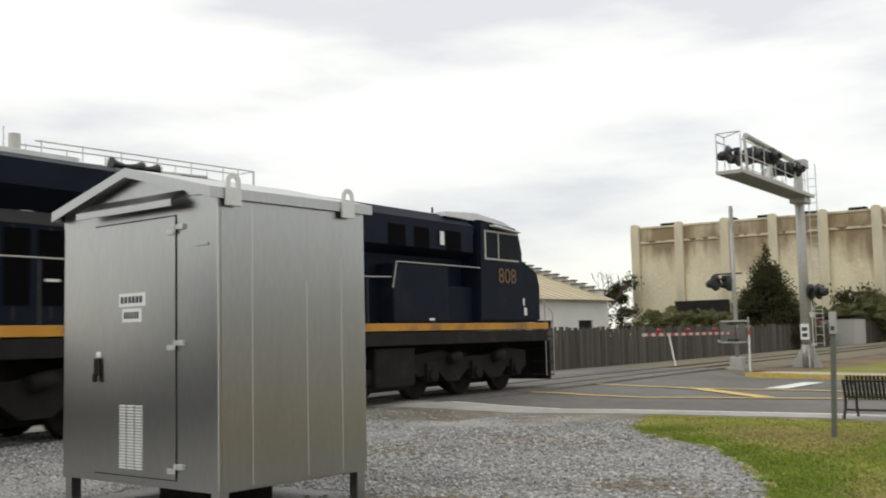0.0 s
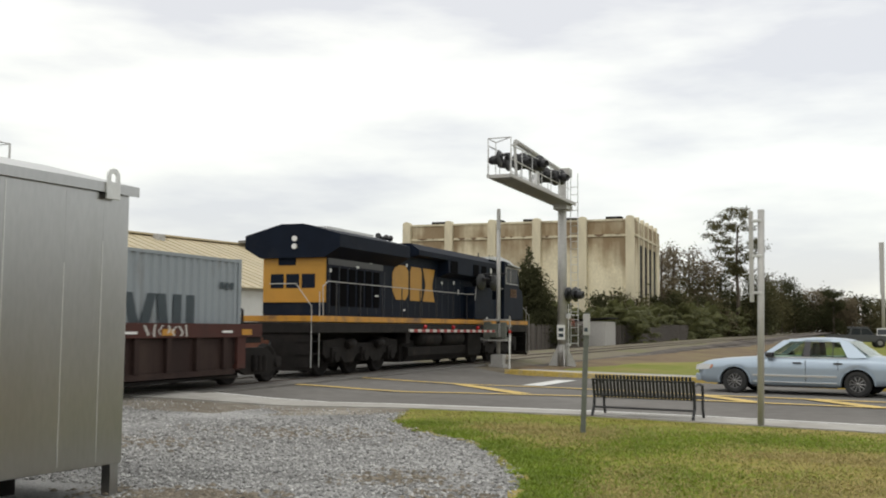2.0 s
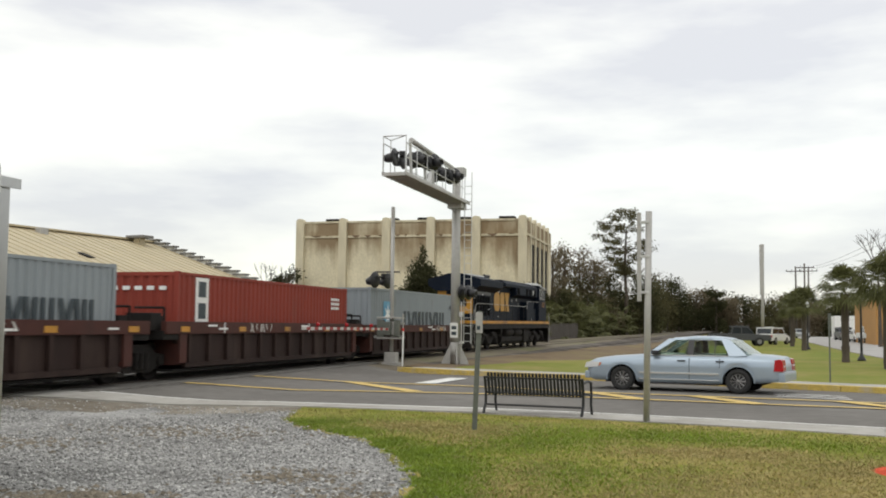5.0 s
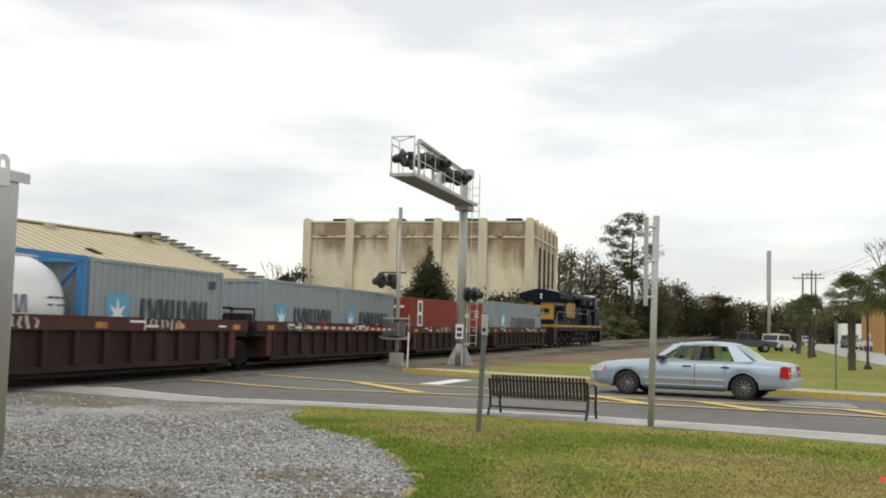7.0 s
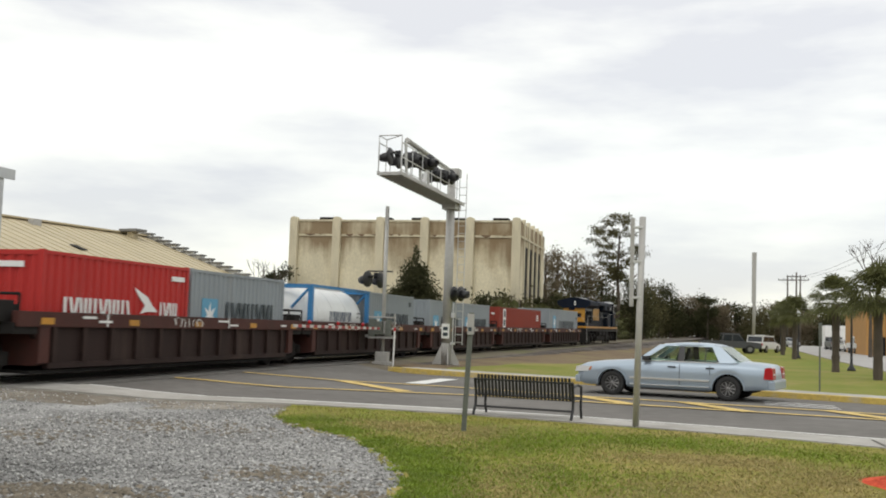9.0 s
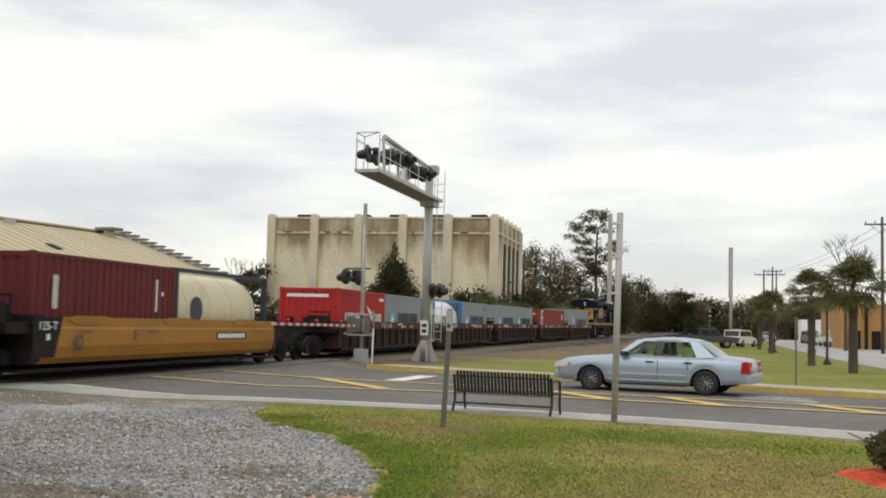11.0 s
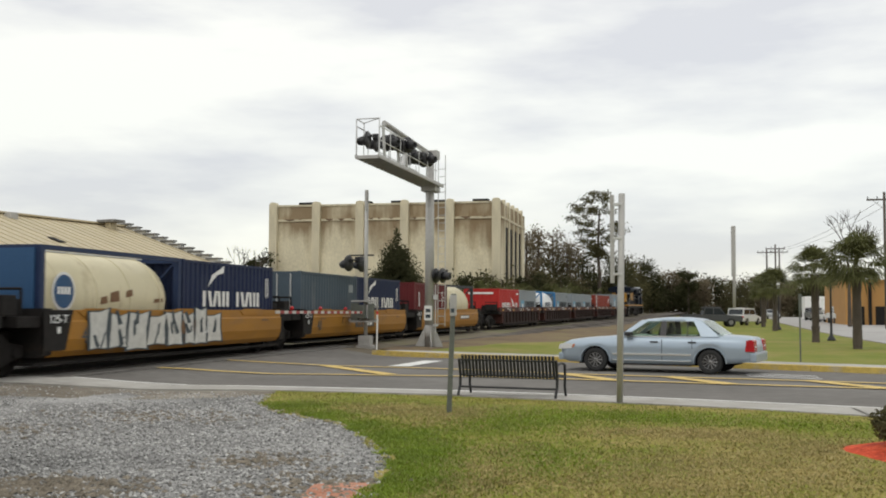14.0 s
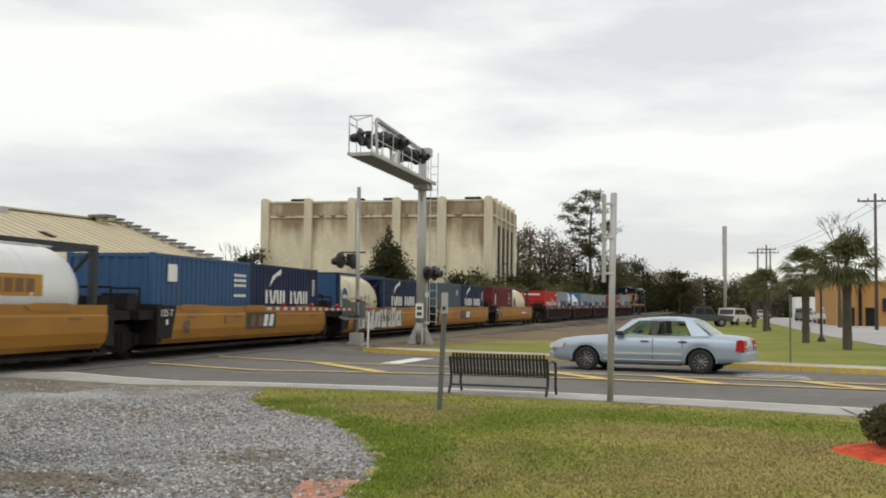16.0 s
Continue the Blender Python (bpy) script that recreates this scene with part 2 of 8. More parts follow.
def box(bm, x0, x1, y0, y1, z0, z1, bevel=0.0):
    vs = [bm.verts.new((x, y, z)) for x in (x0, x1) for y in (y0, y1) for z in (z0, z1)]
    fs = [bm.faces.new([vs[i] for i in q]) for q in ((0, 1, 3, 2), (4, 6, 7, 5), (0, 4, 5, 1), (2, 3, 7, 6), (0, 2, 6, 4), (1, 5, 7, 3))]
    if bevel:
        es = list({e for f in fs for e in f.edges})
        bmesh.ops.bevel(bm, geom=es, offset=bevel, segments=2, affect="EDGES", profile=0.7)


def tube(bm, p, q, r, n=8, r2=None, caps=True):
    p, q = Vector(p), Vector(q)
    d = (q - p).normalized()
    u = d.orthogonal().normalized()
    v = d.cross(u)
    r2 = r if r2 is None else r2
    a = [bm.verts.new(p + (u * math.cos(k * math.tau / n) + v * math.sin(k * math.tau / n)) * r) for k in range(n)]
    b = [bm.verts.new(q + (u * math.cos(k * math.tau / n) + v * math.sin(k * math.tau / n)) * r2) for k in range(n)]
    for k in range(n):
        f = bm.faces.new((a[k], a[(k + 1) % n], b[(k + 1) % n], b[k]))
        f.smooth = n > 8
    if caps:
        bm.faces.new(a[::-1]), bm.faces.new(b)


def bar(bm, pts, r, n=6):
    for p, q in zip(pts, pts[1:]):
        tube(bm, p, q, r, n)


def prism(bm, pts, axis, a, b):
    """Extrude a closed outline (u, v) from a to b along an axis: x -> (y, z), y -> (x, z), z -> (x, y)."""
    put = {"x": lambda u, v, w: (w, u, v), "y": lambda u, v, w: (u, w, v), "z": lambda u, v, w: (u, v, w)}[axis]
    lo = [bm.verts.new(put(u, v, a)) for u, v in pts]
    hi = [bm.verts.new(put(u, v, b)) for u, v in pts]
    k = len(pts)
    for i in range(k):
        bm.faces.new((lo[i], lo[(i + 1) % k], hi[(i + 1) % k], hi[i]))
    bm.faces.new(lo[::-1]), bm.faces.new(hi)


def lathe(bm, prof, axis_from, axis_dir, n=16):
    """Turn a profile of (distance along, radius) about an axis."""
    o, d = Vector(axis_from), Vector(axis_dir).normalized()
    u = d.orthogonal().normalized()
    v = d.cross(u)
    rings = [[bm.verts.new(o + d * s + (u * math.cos(k * math.tau / n) + v * math.sin(k * math.tau / n)) * max(r, 1e-4)) for k in range(n)] for s, r in prof]
    for ra, rb in zip(rings, rings[1:]):
        for k in range(n):
            bm.faces.new((ra[k], ra[(k + 1) % n], rb[(k + 1) % n], rb[k])).smooth = True
    bm.faces.new(rings[0][::-1]), bm.faces.new(rings[-1])


def mesh_of(bm, name, material):
    bmesh.ops.recalc_face_normals(bm, faces=bm.faces)
    me = bpy.data.meshes.new(name)
    bm.to_mesh(me)
    bm.free()
    me.materials.append(M[material] if isinstance(material, str) else material)
    return me


def part(name, bm, material, parent=None, label="", at=None):
    ob = new(name, mesh_of(bm, name, material) if isinstance(bm, bmesh.types.BMesh) else bm)
    ob.parent = parent
    if at is not None:
        ob.matrix_basis = at
    if label:
        tagged(ob, label)
    return ob


def B():
    return bmesh.new()


def thing(name, m, label, category, group="", kind=""):
    ob = new(name)
    ob.empty_display_size = 0.2
    ob.matrix_basis = m
    return tagged(ob, label, category, group, kind)


def single(name, bm, material, label, category, group="", kind="", at=None):
    return tagged(part(name, bm, material, at=at), label, category, group, kind)


def text_mesh(body, height, width=None, depth=0.004, bold=0.0):
    """Letters as a mesh in the x-z plane, facing -y, starting at the origin."""
    cu = bpy.data.curves.new("letters", "FONT")
    cu.body, cu.size, cu.extrude, cu.offset = body, height * 1.4, depth, bold
    ob = bpy.data.objects.new("letters", cu)
    scene.collection.objects.link(ob)
    bpy.context.view_layer.update()
    me = bpy.data.meshes.new_from_object(ob.evaluated_get(bpy.context.evaluated_depsgraph_get()))
    bpy.data.objects.remove(ob)
    xs = [v.co.x for v in me.vertices]
    ys = [v.co.y for v in me.vertices]
    kx = (width / (max(xs) - min(xs))) if width else height / (max(ys) - min(ys))
    kz = height / (max(ys) - min(ys))
    x0, y0 = min(xs), min(ys)
    for v in me.vertices:
        v.co = ((v.co.x - x0) * kx, -v.co.z, (v.co.y - y0) * kz)
    return me


def leaf_cloud(name, centres, count, size, material, seed, flat=0.6, soft=True):
    """Small leaf blades scattered through blobs (x, y, z, rx, ry, rz): one mesh."""
    rng = np.random.default_rng(seed)
    c = np.array(centres, float)
    wts = c[:, 3] * c[:, 4] * c[:, 5]
    pick = rng.choice(len(c), count, p=wts / wts.sum())
    d = rng.normal(size=(count, 3))
    reach = 0.55 * d if soft else d / np.linalg.norm(d, axis=1)[:, None] * (rng.random(count) ** 0.4)[:, None]
    p = c[pick, :3] + reach * c[pick, 3:6]
    d /= np.linalg.norm(d, axis=1)[:, None]
    nrm = rng.normal(size=(count, 3)) + d * flat
    nrm /= np.linalg.norm(nrm, axis=1)[:, None]
    u = np.cross(nrm, rng.normal(size=(count, 3)))
    u /= np.linalg.norm(u, axis=1)[:, None]
    v = np.cross(nrm, u)
    s = size * (0.6 + 0.8 * rng.random(count))[:, None]
    quad = np.stack([p - u * s, p + v * s * 0.45, p + u * s, p - v * s * 0.45], 1).reshape(-1, 3)
    me = bpy.data.meshes.new(name)
    me.from_pydata(quad.tolist(), [], np.arange(count * 4).reshape(-1, 4).tolist())
    me.materials.append(M[material])
    return me

# ---- ground, road, track bed ----
TRACK_X, GRADE = -14.0, 0.0033


def rail_z(y):
    return 0.2 + GRADE * (min(y, 50) - 20) + 0.0042 * max(0.0, y - 50) + GRADE * max(0.0, y - 50)


def track_x(y):
    """The line runs straight over the crossing and then bears a little to the right."""
    if y < 35:
        return TRACK_X
    if y < 70:
        return TRACK_X + 0.055 * (y - 35) ** 2 / 70
    return TRACK_X + 0.055 * (y - 52.5)


def smooth(a, b, x):
    t = min(1.0, max(0.0, (x - a) / (b - a)))
    return t * t * (3 - 2 * t)


def height(x, y):
    """The land: level, rising a little to the track on its low bank."""
    u = x - track_x(y) + TRACK_X
    bank = smooth(-9.6, -13.0, u) * smooth(-24.0, -16.5, u)
    return bank * (rail_z(min(y, 300)) - 0.03) * smooth(-40, 10, y) + (1 - bank) * 0.7 * smooth(60, 180, y)


def patch(name, outline, lift, material, label, cell=2.0, kind="structure", category="ground", thick=0.0):
    bm = B()
    f = bm.faces.new([bm.verts.new((x, y, 0)) for x, y in outline])
    xs, ys = [p[0] for p in outline], [p[1] for p in outline]
    for lo, hi, no in ((min(xs), max(xs), (1, 0, 0)), (min(ys), max(ys), (0, 1, 0))):
        k = math.ceil(lo / cell) * cell
        while k < hi:
            bmesh.ops.bisect_plane(bm, geom=bm.verts[:] + bm.edges[:] + bm.faces[:], plane_co=Vector(no) * k, plane_no=no)
            k += cell
    if thick:
        r = bmesh.ops.extrude_face_region(bm, geom=bm.faces[:])
        top = [v for v in r["geom"] if isinstance(v, bmesh.types.BMVert)]
        low = [v for v in bm.verts if v not in set(top)]
        for v in low:
            v.co.z = height(v.co.x, v.co.y) + lift - thick
        for v in top:
            v.co.z = height(v.co.x, v.co.y) + lift
    else:
        for v in bm.verts:
            v.co.z = height(v.co.x, v.co.y) + lift
    bmesh.ops.triangulate(bm, faces=[f for f in bm.faces if len(f.verts) > 4])
    return single(name, bm, material, label, category, kind=kind)


def ground():
    bm = B()
    xs = [-2500, -600, -200, -90, -50, -36, -28, -24] + [-22 + 0.75 * i for i in range(20)] + [-6, -2, 4, 12, 30, 80, 300, 2500]
    ys = [-400, -60, -20, 0, 10, 20, 30, 40, 55, 75, 100, 140, 200, 300, 600, 2500]
    grid = [[bm.verts.new((x, y, height(x, y) - 0.02)) for y in ys] for x in xs]
    for i in range(len(xs) - 1):
        for j in range(len(ys) - 1):
            bm.faces.new((grid[i][j], grid[i + 1][j], grid[i + 1][j + 1], grid[i][j + 1]))
    single("ground", bm, "earth", "patchy sandy earth with thin dry grass", "ground", kind="structure")


ground()
NEAR_EDGE = [(-60, 25), (-30, 20.6), (-16, 18.7), (-12.4, 18.85), (-10.9, 19.0), (-8.6, 19.35), (-4.3, 19.25), (-2.08, 18.8), (0.25, 18.25), (2.6, 17.55), (12, 14.6), (40, 5.8)]
WALK_NEAR = [(-16, 16.9), (-12, 17.3), (-10.2, 17.95), (-7.95, 18.5), (-4.2, 18.4), (-1.1, 17.5), (1.0, 16.9), (2.6, 16.2), (12, 12.8), (40, 4.0)]
FAR_EDGE = [(40, 12.6), (12, 24.9), (5.2, 27.75), (1.1, 29.75), (-3.9, 31.95), (-7.8, 33.45), (-10.6, 34.5), (-13.0, 36.4), (-16, 39.5), (-30, 47), (-60, 60)]
patch("road", NEAR_EDGE + FAR_EDGE, 0.0, "asphalt", "worn grey asphalt road over the level crossing", category="road")
patch("pavement", NEAR_EDGE[2:] + WALK_NEAR[::-1], 0.03, "concrete", "pale concrete pavement strip beside the road", thick=0.12, category="pavement")
GRAVEL_BED = [(-16, 16.7), (-12, 17.1), (-10.2, 17.75), (-8.0, 18.3), (-5.6, 16.6), (-4.0, 14.8), (-2.6, 12.6), (-2.0, 10.5), (-1.8, 8.6), (-2.2, 6), (-3, 2), (-4, -6), (-16, -6)]
patch("gravel_lot", GRAVEL_BED, 0.0, "gravel", "loose pale grey crushed gravel", 1.5)
patch("sandy_strip", [(-15.8, 16.8), (-12, 17.2), (-10.2, 17.85), (-7.9, 18.42), (-7.0, 18.4), (-7.7, 17.0), (-8.8, 16.3), (-9.6, 15.9), (-10.6, 15.8), (-11.6, 15.2), (-13.2, 15.3), (-15.8, 14.6)], 0.006, "sand", "bare sandy strip between gravel and road")
LAWN_PATCH = [(-7.6, 18.55), (-4.3, 18.22), (-1.1, 17.47), (1.0, 16.87), (2.6, 16.17), (12, 12.77), (30, 6.5), (30, -8), (-4.4, -8), (-3.6, 2), (-2.7, 6), (-2.55, 8.0), (-2.65, 8.8), (-2.92, 9.9), (-3.26, 10.86), (-4.0, 12.4), (-4.68, 13.5), (-5.55, 14.25), (-6.8, 15.8)]


def ragged(pts, amount, seed):
    """The same outline with its gravel side frayed."""
    rng = random.Random(seed)
    out = []
    for (x0, y0), (x1, y1) in zip(pts, pts[1:] + pts[:1]):
        out.append((x0, y0))
        if max(x0, x1) < -2.4 and min(y0, y1) > 5.5 and max(y0, y1) < 18.6:
            n = max(2, int(math.hypot(x1 - x0, y1 - y0) / 0.16))
            out += [(x0 + (x1 - x0) * k / n + rng.uniform(-amount, amount), y0 + (y1 - y0) * k / n + rng.uniform(-amount, amount)) for k in range(1, n)]
    return out


patch("lawn", ragged(LAWN_PATCH, 0.07, 4), 0.012, "lawn", "mown lawn, green with straw-brown patches", 1.5)

# ---- kerb, markings, track ----


def ribbon(name, pts, width, lift, material, label, parent=None, category="road marking", step=1.0):
    """A painted band along a line on the ground."""
    bm = B()
    line = []
    for (x0, y0), (x1, y1) in zip(pts, pts[1:]):
        n = max(1, int(math.hypot(x1 - x0, y1 - y0) / step))
        line += [(x0 + (x1 - x0) * k / n, y0 + (y1 - y0) * k / n) for k in range(n)]
    line.append(pts[-1])
    rows = []
    for i, (x, y) in enumerate(line):
        a, b = line[max(0, i - 1)], line[min(len(line) - 1, i + 1)]
        d = Vector((b[0] - a[0], b[1] - a[1])).normalized()
        nx, ny = -d.y * width / 2, d.x * width / 2
        rows.append([bm.verts.new((x + s * nx, y + s * ny, height(x + s * nx, y + s * ny) + lift)) for s in (-1, 1)])
    for p, q in zip(rows, rows[1:]):
        bm.faces.new((p[0], q[0], q[1], p[1]))
    return single(name, bm, material, label, category, kind="structure")


LINE_A = [(-12.7, 22.5), (-10.8, 23.25), (-8.5, 23.65), (-5.3, 23.85), (-2.5, 23.5), (1.3, 22.75), (4.2, 22.2), (12, 20.0), (30, 14.0)]
LINE_B = [(-12.5, 26.4), (-11.2, 27.0), (-9.6, 27.5), (-6.6, 27.0), (-2.7, 25.5), (3, 24.3), (12, 21.8), (30, 15.9)]
ribbon("yellow_line_1", LINE_A, 0.26, 0.02, "yellow_line", "worn yellow line along the road")
ribbon("yellow_line_2", LINE_B, 0.26, 0.02, "yellow_line", "worn yellow line along the road")
for k, (p, q) in enumerate((((-9.8, 27.5), (-6.9, 24.0)), ((-3.0, 25.6), (-1.5, 23.3)), ((-0.5, 25.1), (0.95, 22.7)), ((2.6, 24.5), (3.9, 22.3)), ((6.2, 23.6), (7.7, 21.3)))):
    ribbon("yellow_line_%d" % (k + 3), [p, q], 0.42, 0.022, "yellow_line", "worn yellow diagonal hatch stroke on the road")
ribbon("stop_line_1", [(-7.72, 27.7), (-7.59, 31.2)], 0.6, 0.02, "white_line", "worn white stop line before the track")
for k in range(3):
    ribbon("white_line_%d" % (k + 1), [(1.4, 25.75 + 0.6 * k), (3.0, 25.1 + 0.6 * k)], 0.16, 0.02, "white_line", "worn white crosswalk line on the road")
ribbon("edge_line_1", [(-14.6, 18.95), (-12.4, 19.05), (-10.9, 19.2), (-8.6, 19.52), (-4.3, 19.45), (-2.0, 19.05), (0.3, 18.5), (2.6, 17.8), (12, 14.9)], 0.12, 0.02, "white_line", "thin white line at the road edge")

KERB = [(30, 16.9), (12, 24.8), (5.2, 27.7), (1.1, 29.75), (-3.9, 31.95), (-7.8, 33.45), (-10.6, 34.5)]


def kerb():
    t = thing("kerb", pose(0, 0, 0), "concrete kerb painted faded yellow along the road", "kerb", kind="structure")
    w = thing("far_pavement", pose(0, 0, 0), "pale concrete pavement strip behind the yellow kerb", "pavement", kind="structure")
    for (x0, y0), (x1, y1) in zip(KERB, KERB[1:]):
        n = max(1, round(math.hypot(x1 - x0, y1 - y0) / 2.0))
        d = Vector((x1 - x0, y1 - y0, 0)).normalized()
        nrm = Vector((d.y, -d.x, 0))
        if nrm.y < 0:
            nrm = -nrm
        for k in range(n):
            a = Vector((x0 + (x1 - x0) * k / n, y0 + (y1 - y0) * k / n, 0))
            b = Vector((x0 + (x1 - x0) * (k + 1) / n, y0 + (y1 - y0) * (k + 1) / n, 0)) - d * 0.015
            for parent, o0, o1, top, m, nm in ((t, 0.0, 0.32, 0.15, "yellow_kerb", "kerb_stone"), (w, 0.335, 1.75, 0.14, "concrete", "paving_slab")):
                bm = B()
                quad = [a + nrm * o0, b + nrm * o0, b + nrm * o1, a + nrm * o1]
                lo = [bm.verts.new((p.x, p.y, height(p.x, p.y) - 0.1)) for p in quad]
                hi = [bm.verts.new((p.x, p.y, height(p.x, p.y) + top)) for p in quad]
                for i in range(4):
                    bm.faces.new((lo[i], lo[(i + 1) % 4], hi[(i + 1) % 4], hi[i]))
                bm.faces.new(hi)
                part(nm, bm, m, parent)


kerb()
FAR_GRASS = [(9.2, 27.4), (5.9, 29.0), (1.8, 31.1), (-3.2, 33.4), (-7.2, 34.95), (-10.6, 36.4), (-10.9, 40), (-10.9, 50), (-10.3, 60), (-9.2, 80), (-4.8, 160), (-0.4, 240), (16, 240), (10.5, 130), (9.7, 60), (9.6, 45)]
patch("verge", FAR_GRASS, 0.01, "verge", "green and brown grass verge between track and street", 6.0)
patch("bare_bank", [(-11.3, 37.6), (-9.6, 36.6), (-8.5, 39), (-7.7, 46), (-6.2, 55), (-4.2, 70), (-1.6, 90), (2.6, 130), (3.4, 160), (4.4, 215), (-1.6, 215), (-5.1, 160), (-9.5, 82), (-10.6, 62), (-11.2, 50)], 0.022, "dry_bank", "bare brown bank beside the track", 6.0)
patch("ballast_shoulder", [(track_x(y) + 2.7, y) for y in range(40, 200, 8)] + [(track_x(y) + 4.9 + 0.3 * math.sin(y * 0.6), y) for y in range(192, 39, -8)], 0.034, "ballast", "grey-brown ballast spilled beside the track", 6.0, category="ballast")
patch("far_street", [(9.7, 30.0), (9.9, 45), (10.0, 60), (10.8, 130), (16.5, 240), (30, 240), (24, 130), (17.5, 90), (17.0, 60), (16.8, 27)], 0.0, "far_street", "pale sunbleached side street beside the verge", 6.0, category="road")


def track_line(y0, y1, step):
    n = int((y1 - y0) / step)
    return [(track_x(y0 + (y1 - y0) * k / n), y0 + (y1 - y0) * k / n) for k in range(n + 1)]


def ballast():
    for name, y0, y1 in (("ballast_bed_1", -40, 18.4), ("ballast_bed_2", 37.6, 420)):
        bm = B()
        prof = [(-3.2, -0.26), (-2.0, -0.17), (-1.5, -0.15), (1.5, -0.15), (2.0, -0.17), (3.2, -0.26)]
        rows = []
        for x, y in track_line(y0, y1, 3.0):
            rows.append([bm.verts.new((x + u, y, rail_z(y) + v + 0.03)) for u, v in prof])
        for p, q in zip(rows, rows[1:]):
            for i in range(len(prof) - 1):
                bm.faces.new((p[i], p[i + 1], q[i + 1], q[i]))
        single(name, bm, "ballast", "dark crushed stone ballast under the track", "ballast", kind="structure")


ballast()


def track():
    t = thing("railway_track", pose(0, 0, 0), "single railway track with worn rails on wooden sleepers", "railway track", kind="structure")
    for s in (-1, 1):
        bm = B()
        prof = [(-0.075, -0.17), (0.075, -0.17), (0.07, -0.155), (0.012, -0.14), (0.012, -0.045), (0.037, -0.035), (0.037, 0.0), (-0.037, 0.0), (-0.037, -0.035), (-0.012, -0.045), (-0.012, -0.14), (-0.07, -0.155)]
        rows = []
        for x, y in track_line(-40, 420, 2.5):
            rows.append([bm.verts.new((x + s * 0.755 + u, y, rail_z(y) + v)) for u, v in prof])
        for p, q in zip(rows, rows[1:]):
            for i in range(12):
                bm.faces.new((p[i], p[(i + 1) % 12], q[(i + 1) % 12], q[i]))
        part("rail", bm, "rail", t)
    bm = B()
    box(bm, -1.3, 1.3, -0.11, 0.11, -0.3, -0.16, 0.01)
    me = mesh_of(bm, "sleeper", "sleeper")
    ys = [38.2 + 0.56 * k for k in range(170)] + [18.0 - 0.56 * k for k in range(30)]
    for y in ys:
        part("sleeper", me, "sleeper", t, at=pose(track_x(y), y, rail_z(y) + 0.085))
    for k in range(10):
        y0 = 18.6 + k * 1.9
        for a, b in ((-0.62, 0.62), (0.84, 1.75), (-1.75, -0.84)):
            bm = B()
            box(bm, a, b, y0, y0 + 1.88, -0.2, -0.012, 0.008)
            part("crossing_panel", bm, "asphalt", t, at=pose(TRACK_X, 0, rail_z(y0)))


track()

# ---- buildings ----


def hall_mat():
    """Cream concrete with board-formed courses, and rusty water stains running down from the ledge."""
    m = mat("stained_cream_concrete", (0.66, 0.595, 0.43), 0.88, vary=0.16, scale=0.35, fine=5, dirt=(0.40, 0.31, 0.18), dirt_amt=0.55, dirt_scale=0.16, stretch=(1, 1, 0.6), bump=0.1)
    nt = m.node_tree
    n, l = nt.nodes.new, nt.links.new
    b = nt.nodes["Principled BSDF"]
    old = b.inputs["Base Color"].links[0].from_socket
    tc, sep = n("ShaderNodeTexCoord"), n("ShaderNodeSeparateXYZ")
    l(tc.outputs["Object"], sep.inputs[0])
    band = n("ShaderNodeMapRange")
    for k, v in zip(("From Min", "From Max", "To Min", "To Max"), (5.5, 12.2, 0.0, 0.34)):
        band.inputs[k].default_value = v
    l(sep.outputs["Z"], band.inputs["Value"])
    mp, streak, wide = n("ShaderNodeMapping"), n("ShaderNodeTexNoise"), n("ShaderNodeTexNoise")
    mp.inputs["Scale"].default_value = (1.0, 1.0, 0.16)
    l(tc.outputs["Object"], mp.inputs[0])
    streak.inputs["Scale"].default_value, streak.inputs["Detail"].default_value = 0.9, 7.0
    wide.inputs["Scale"].default_value, wide.inputs["Detail"].default_value = 0.13, 4.0
    l(mp.outputs[0], streak.inputs["Vector"]), l(tc.outputs["Object"], wide.inputs["Vector"])
    f = band.outputs[0]
    for src, k in ((streak, 0.45), (wide, 0.75)):
        ad = n("ShaderNodeMath")
        ad.operation = "MULTIPLY_ADD"
        ad.inputs[1].default_value = k
        l(src.outputs["Fac"], ad.inputs[0]), l(f, ad.inputs[2])
        f = ad.outputs[0]
    ramp, mx = n("ShaderNodeValToRGB"), n("ShaderNodeMixRGB")
    ramp.color_ramp.elements[0].position, ramp.color_ramp.elements[1].position = 0.80, 1.06
    ramp.color_ramp.elements[1].color = (0.85, 0.85, 0.85, 1)
    l(f, ramp.inputs[0]), l(ramp.outputs[0], mx.inputs[0])
    l(old, mx.inputs[1])
    mx.inputs[2].default_value = (0.20, 0.13, 0.065, 1)
    l(mx.outputs[0], b.inputs["Base Color"])
    return m


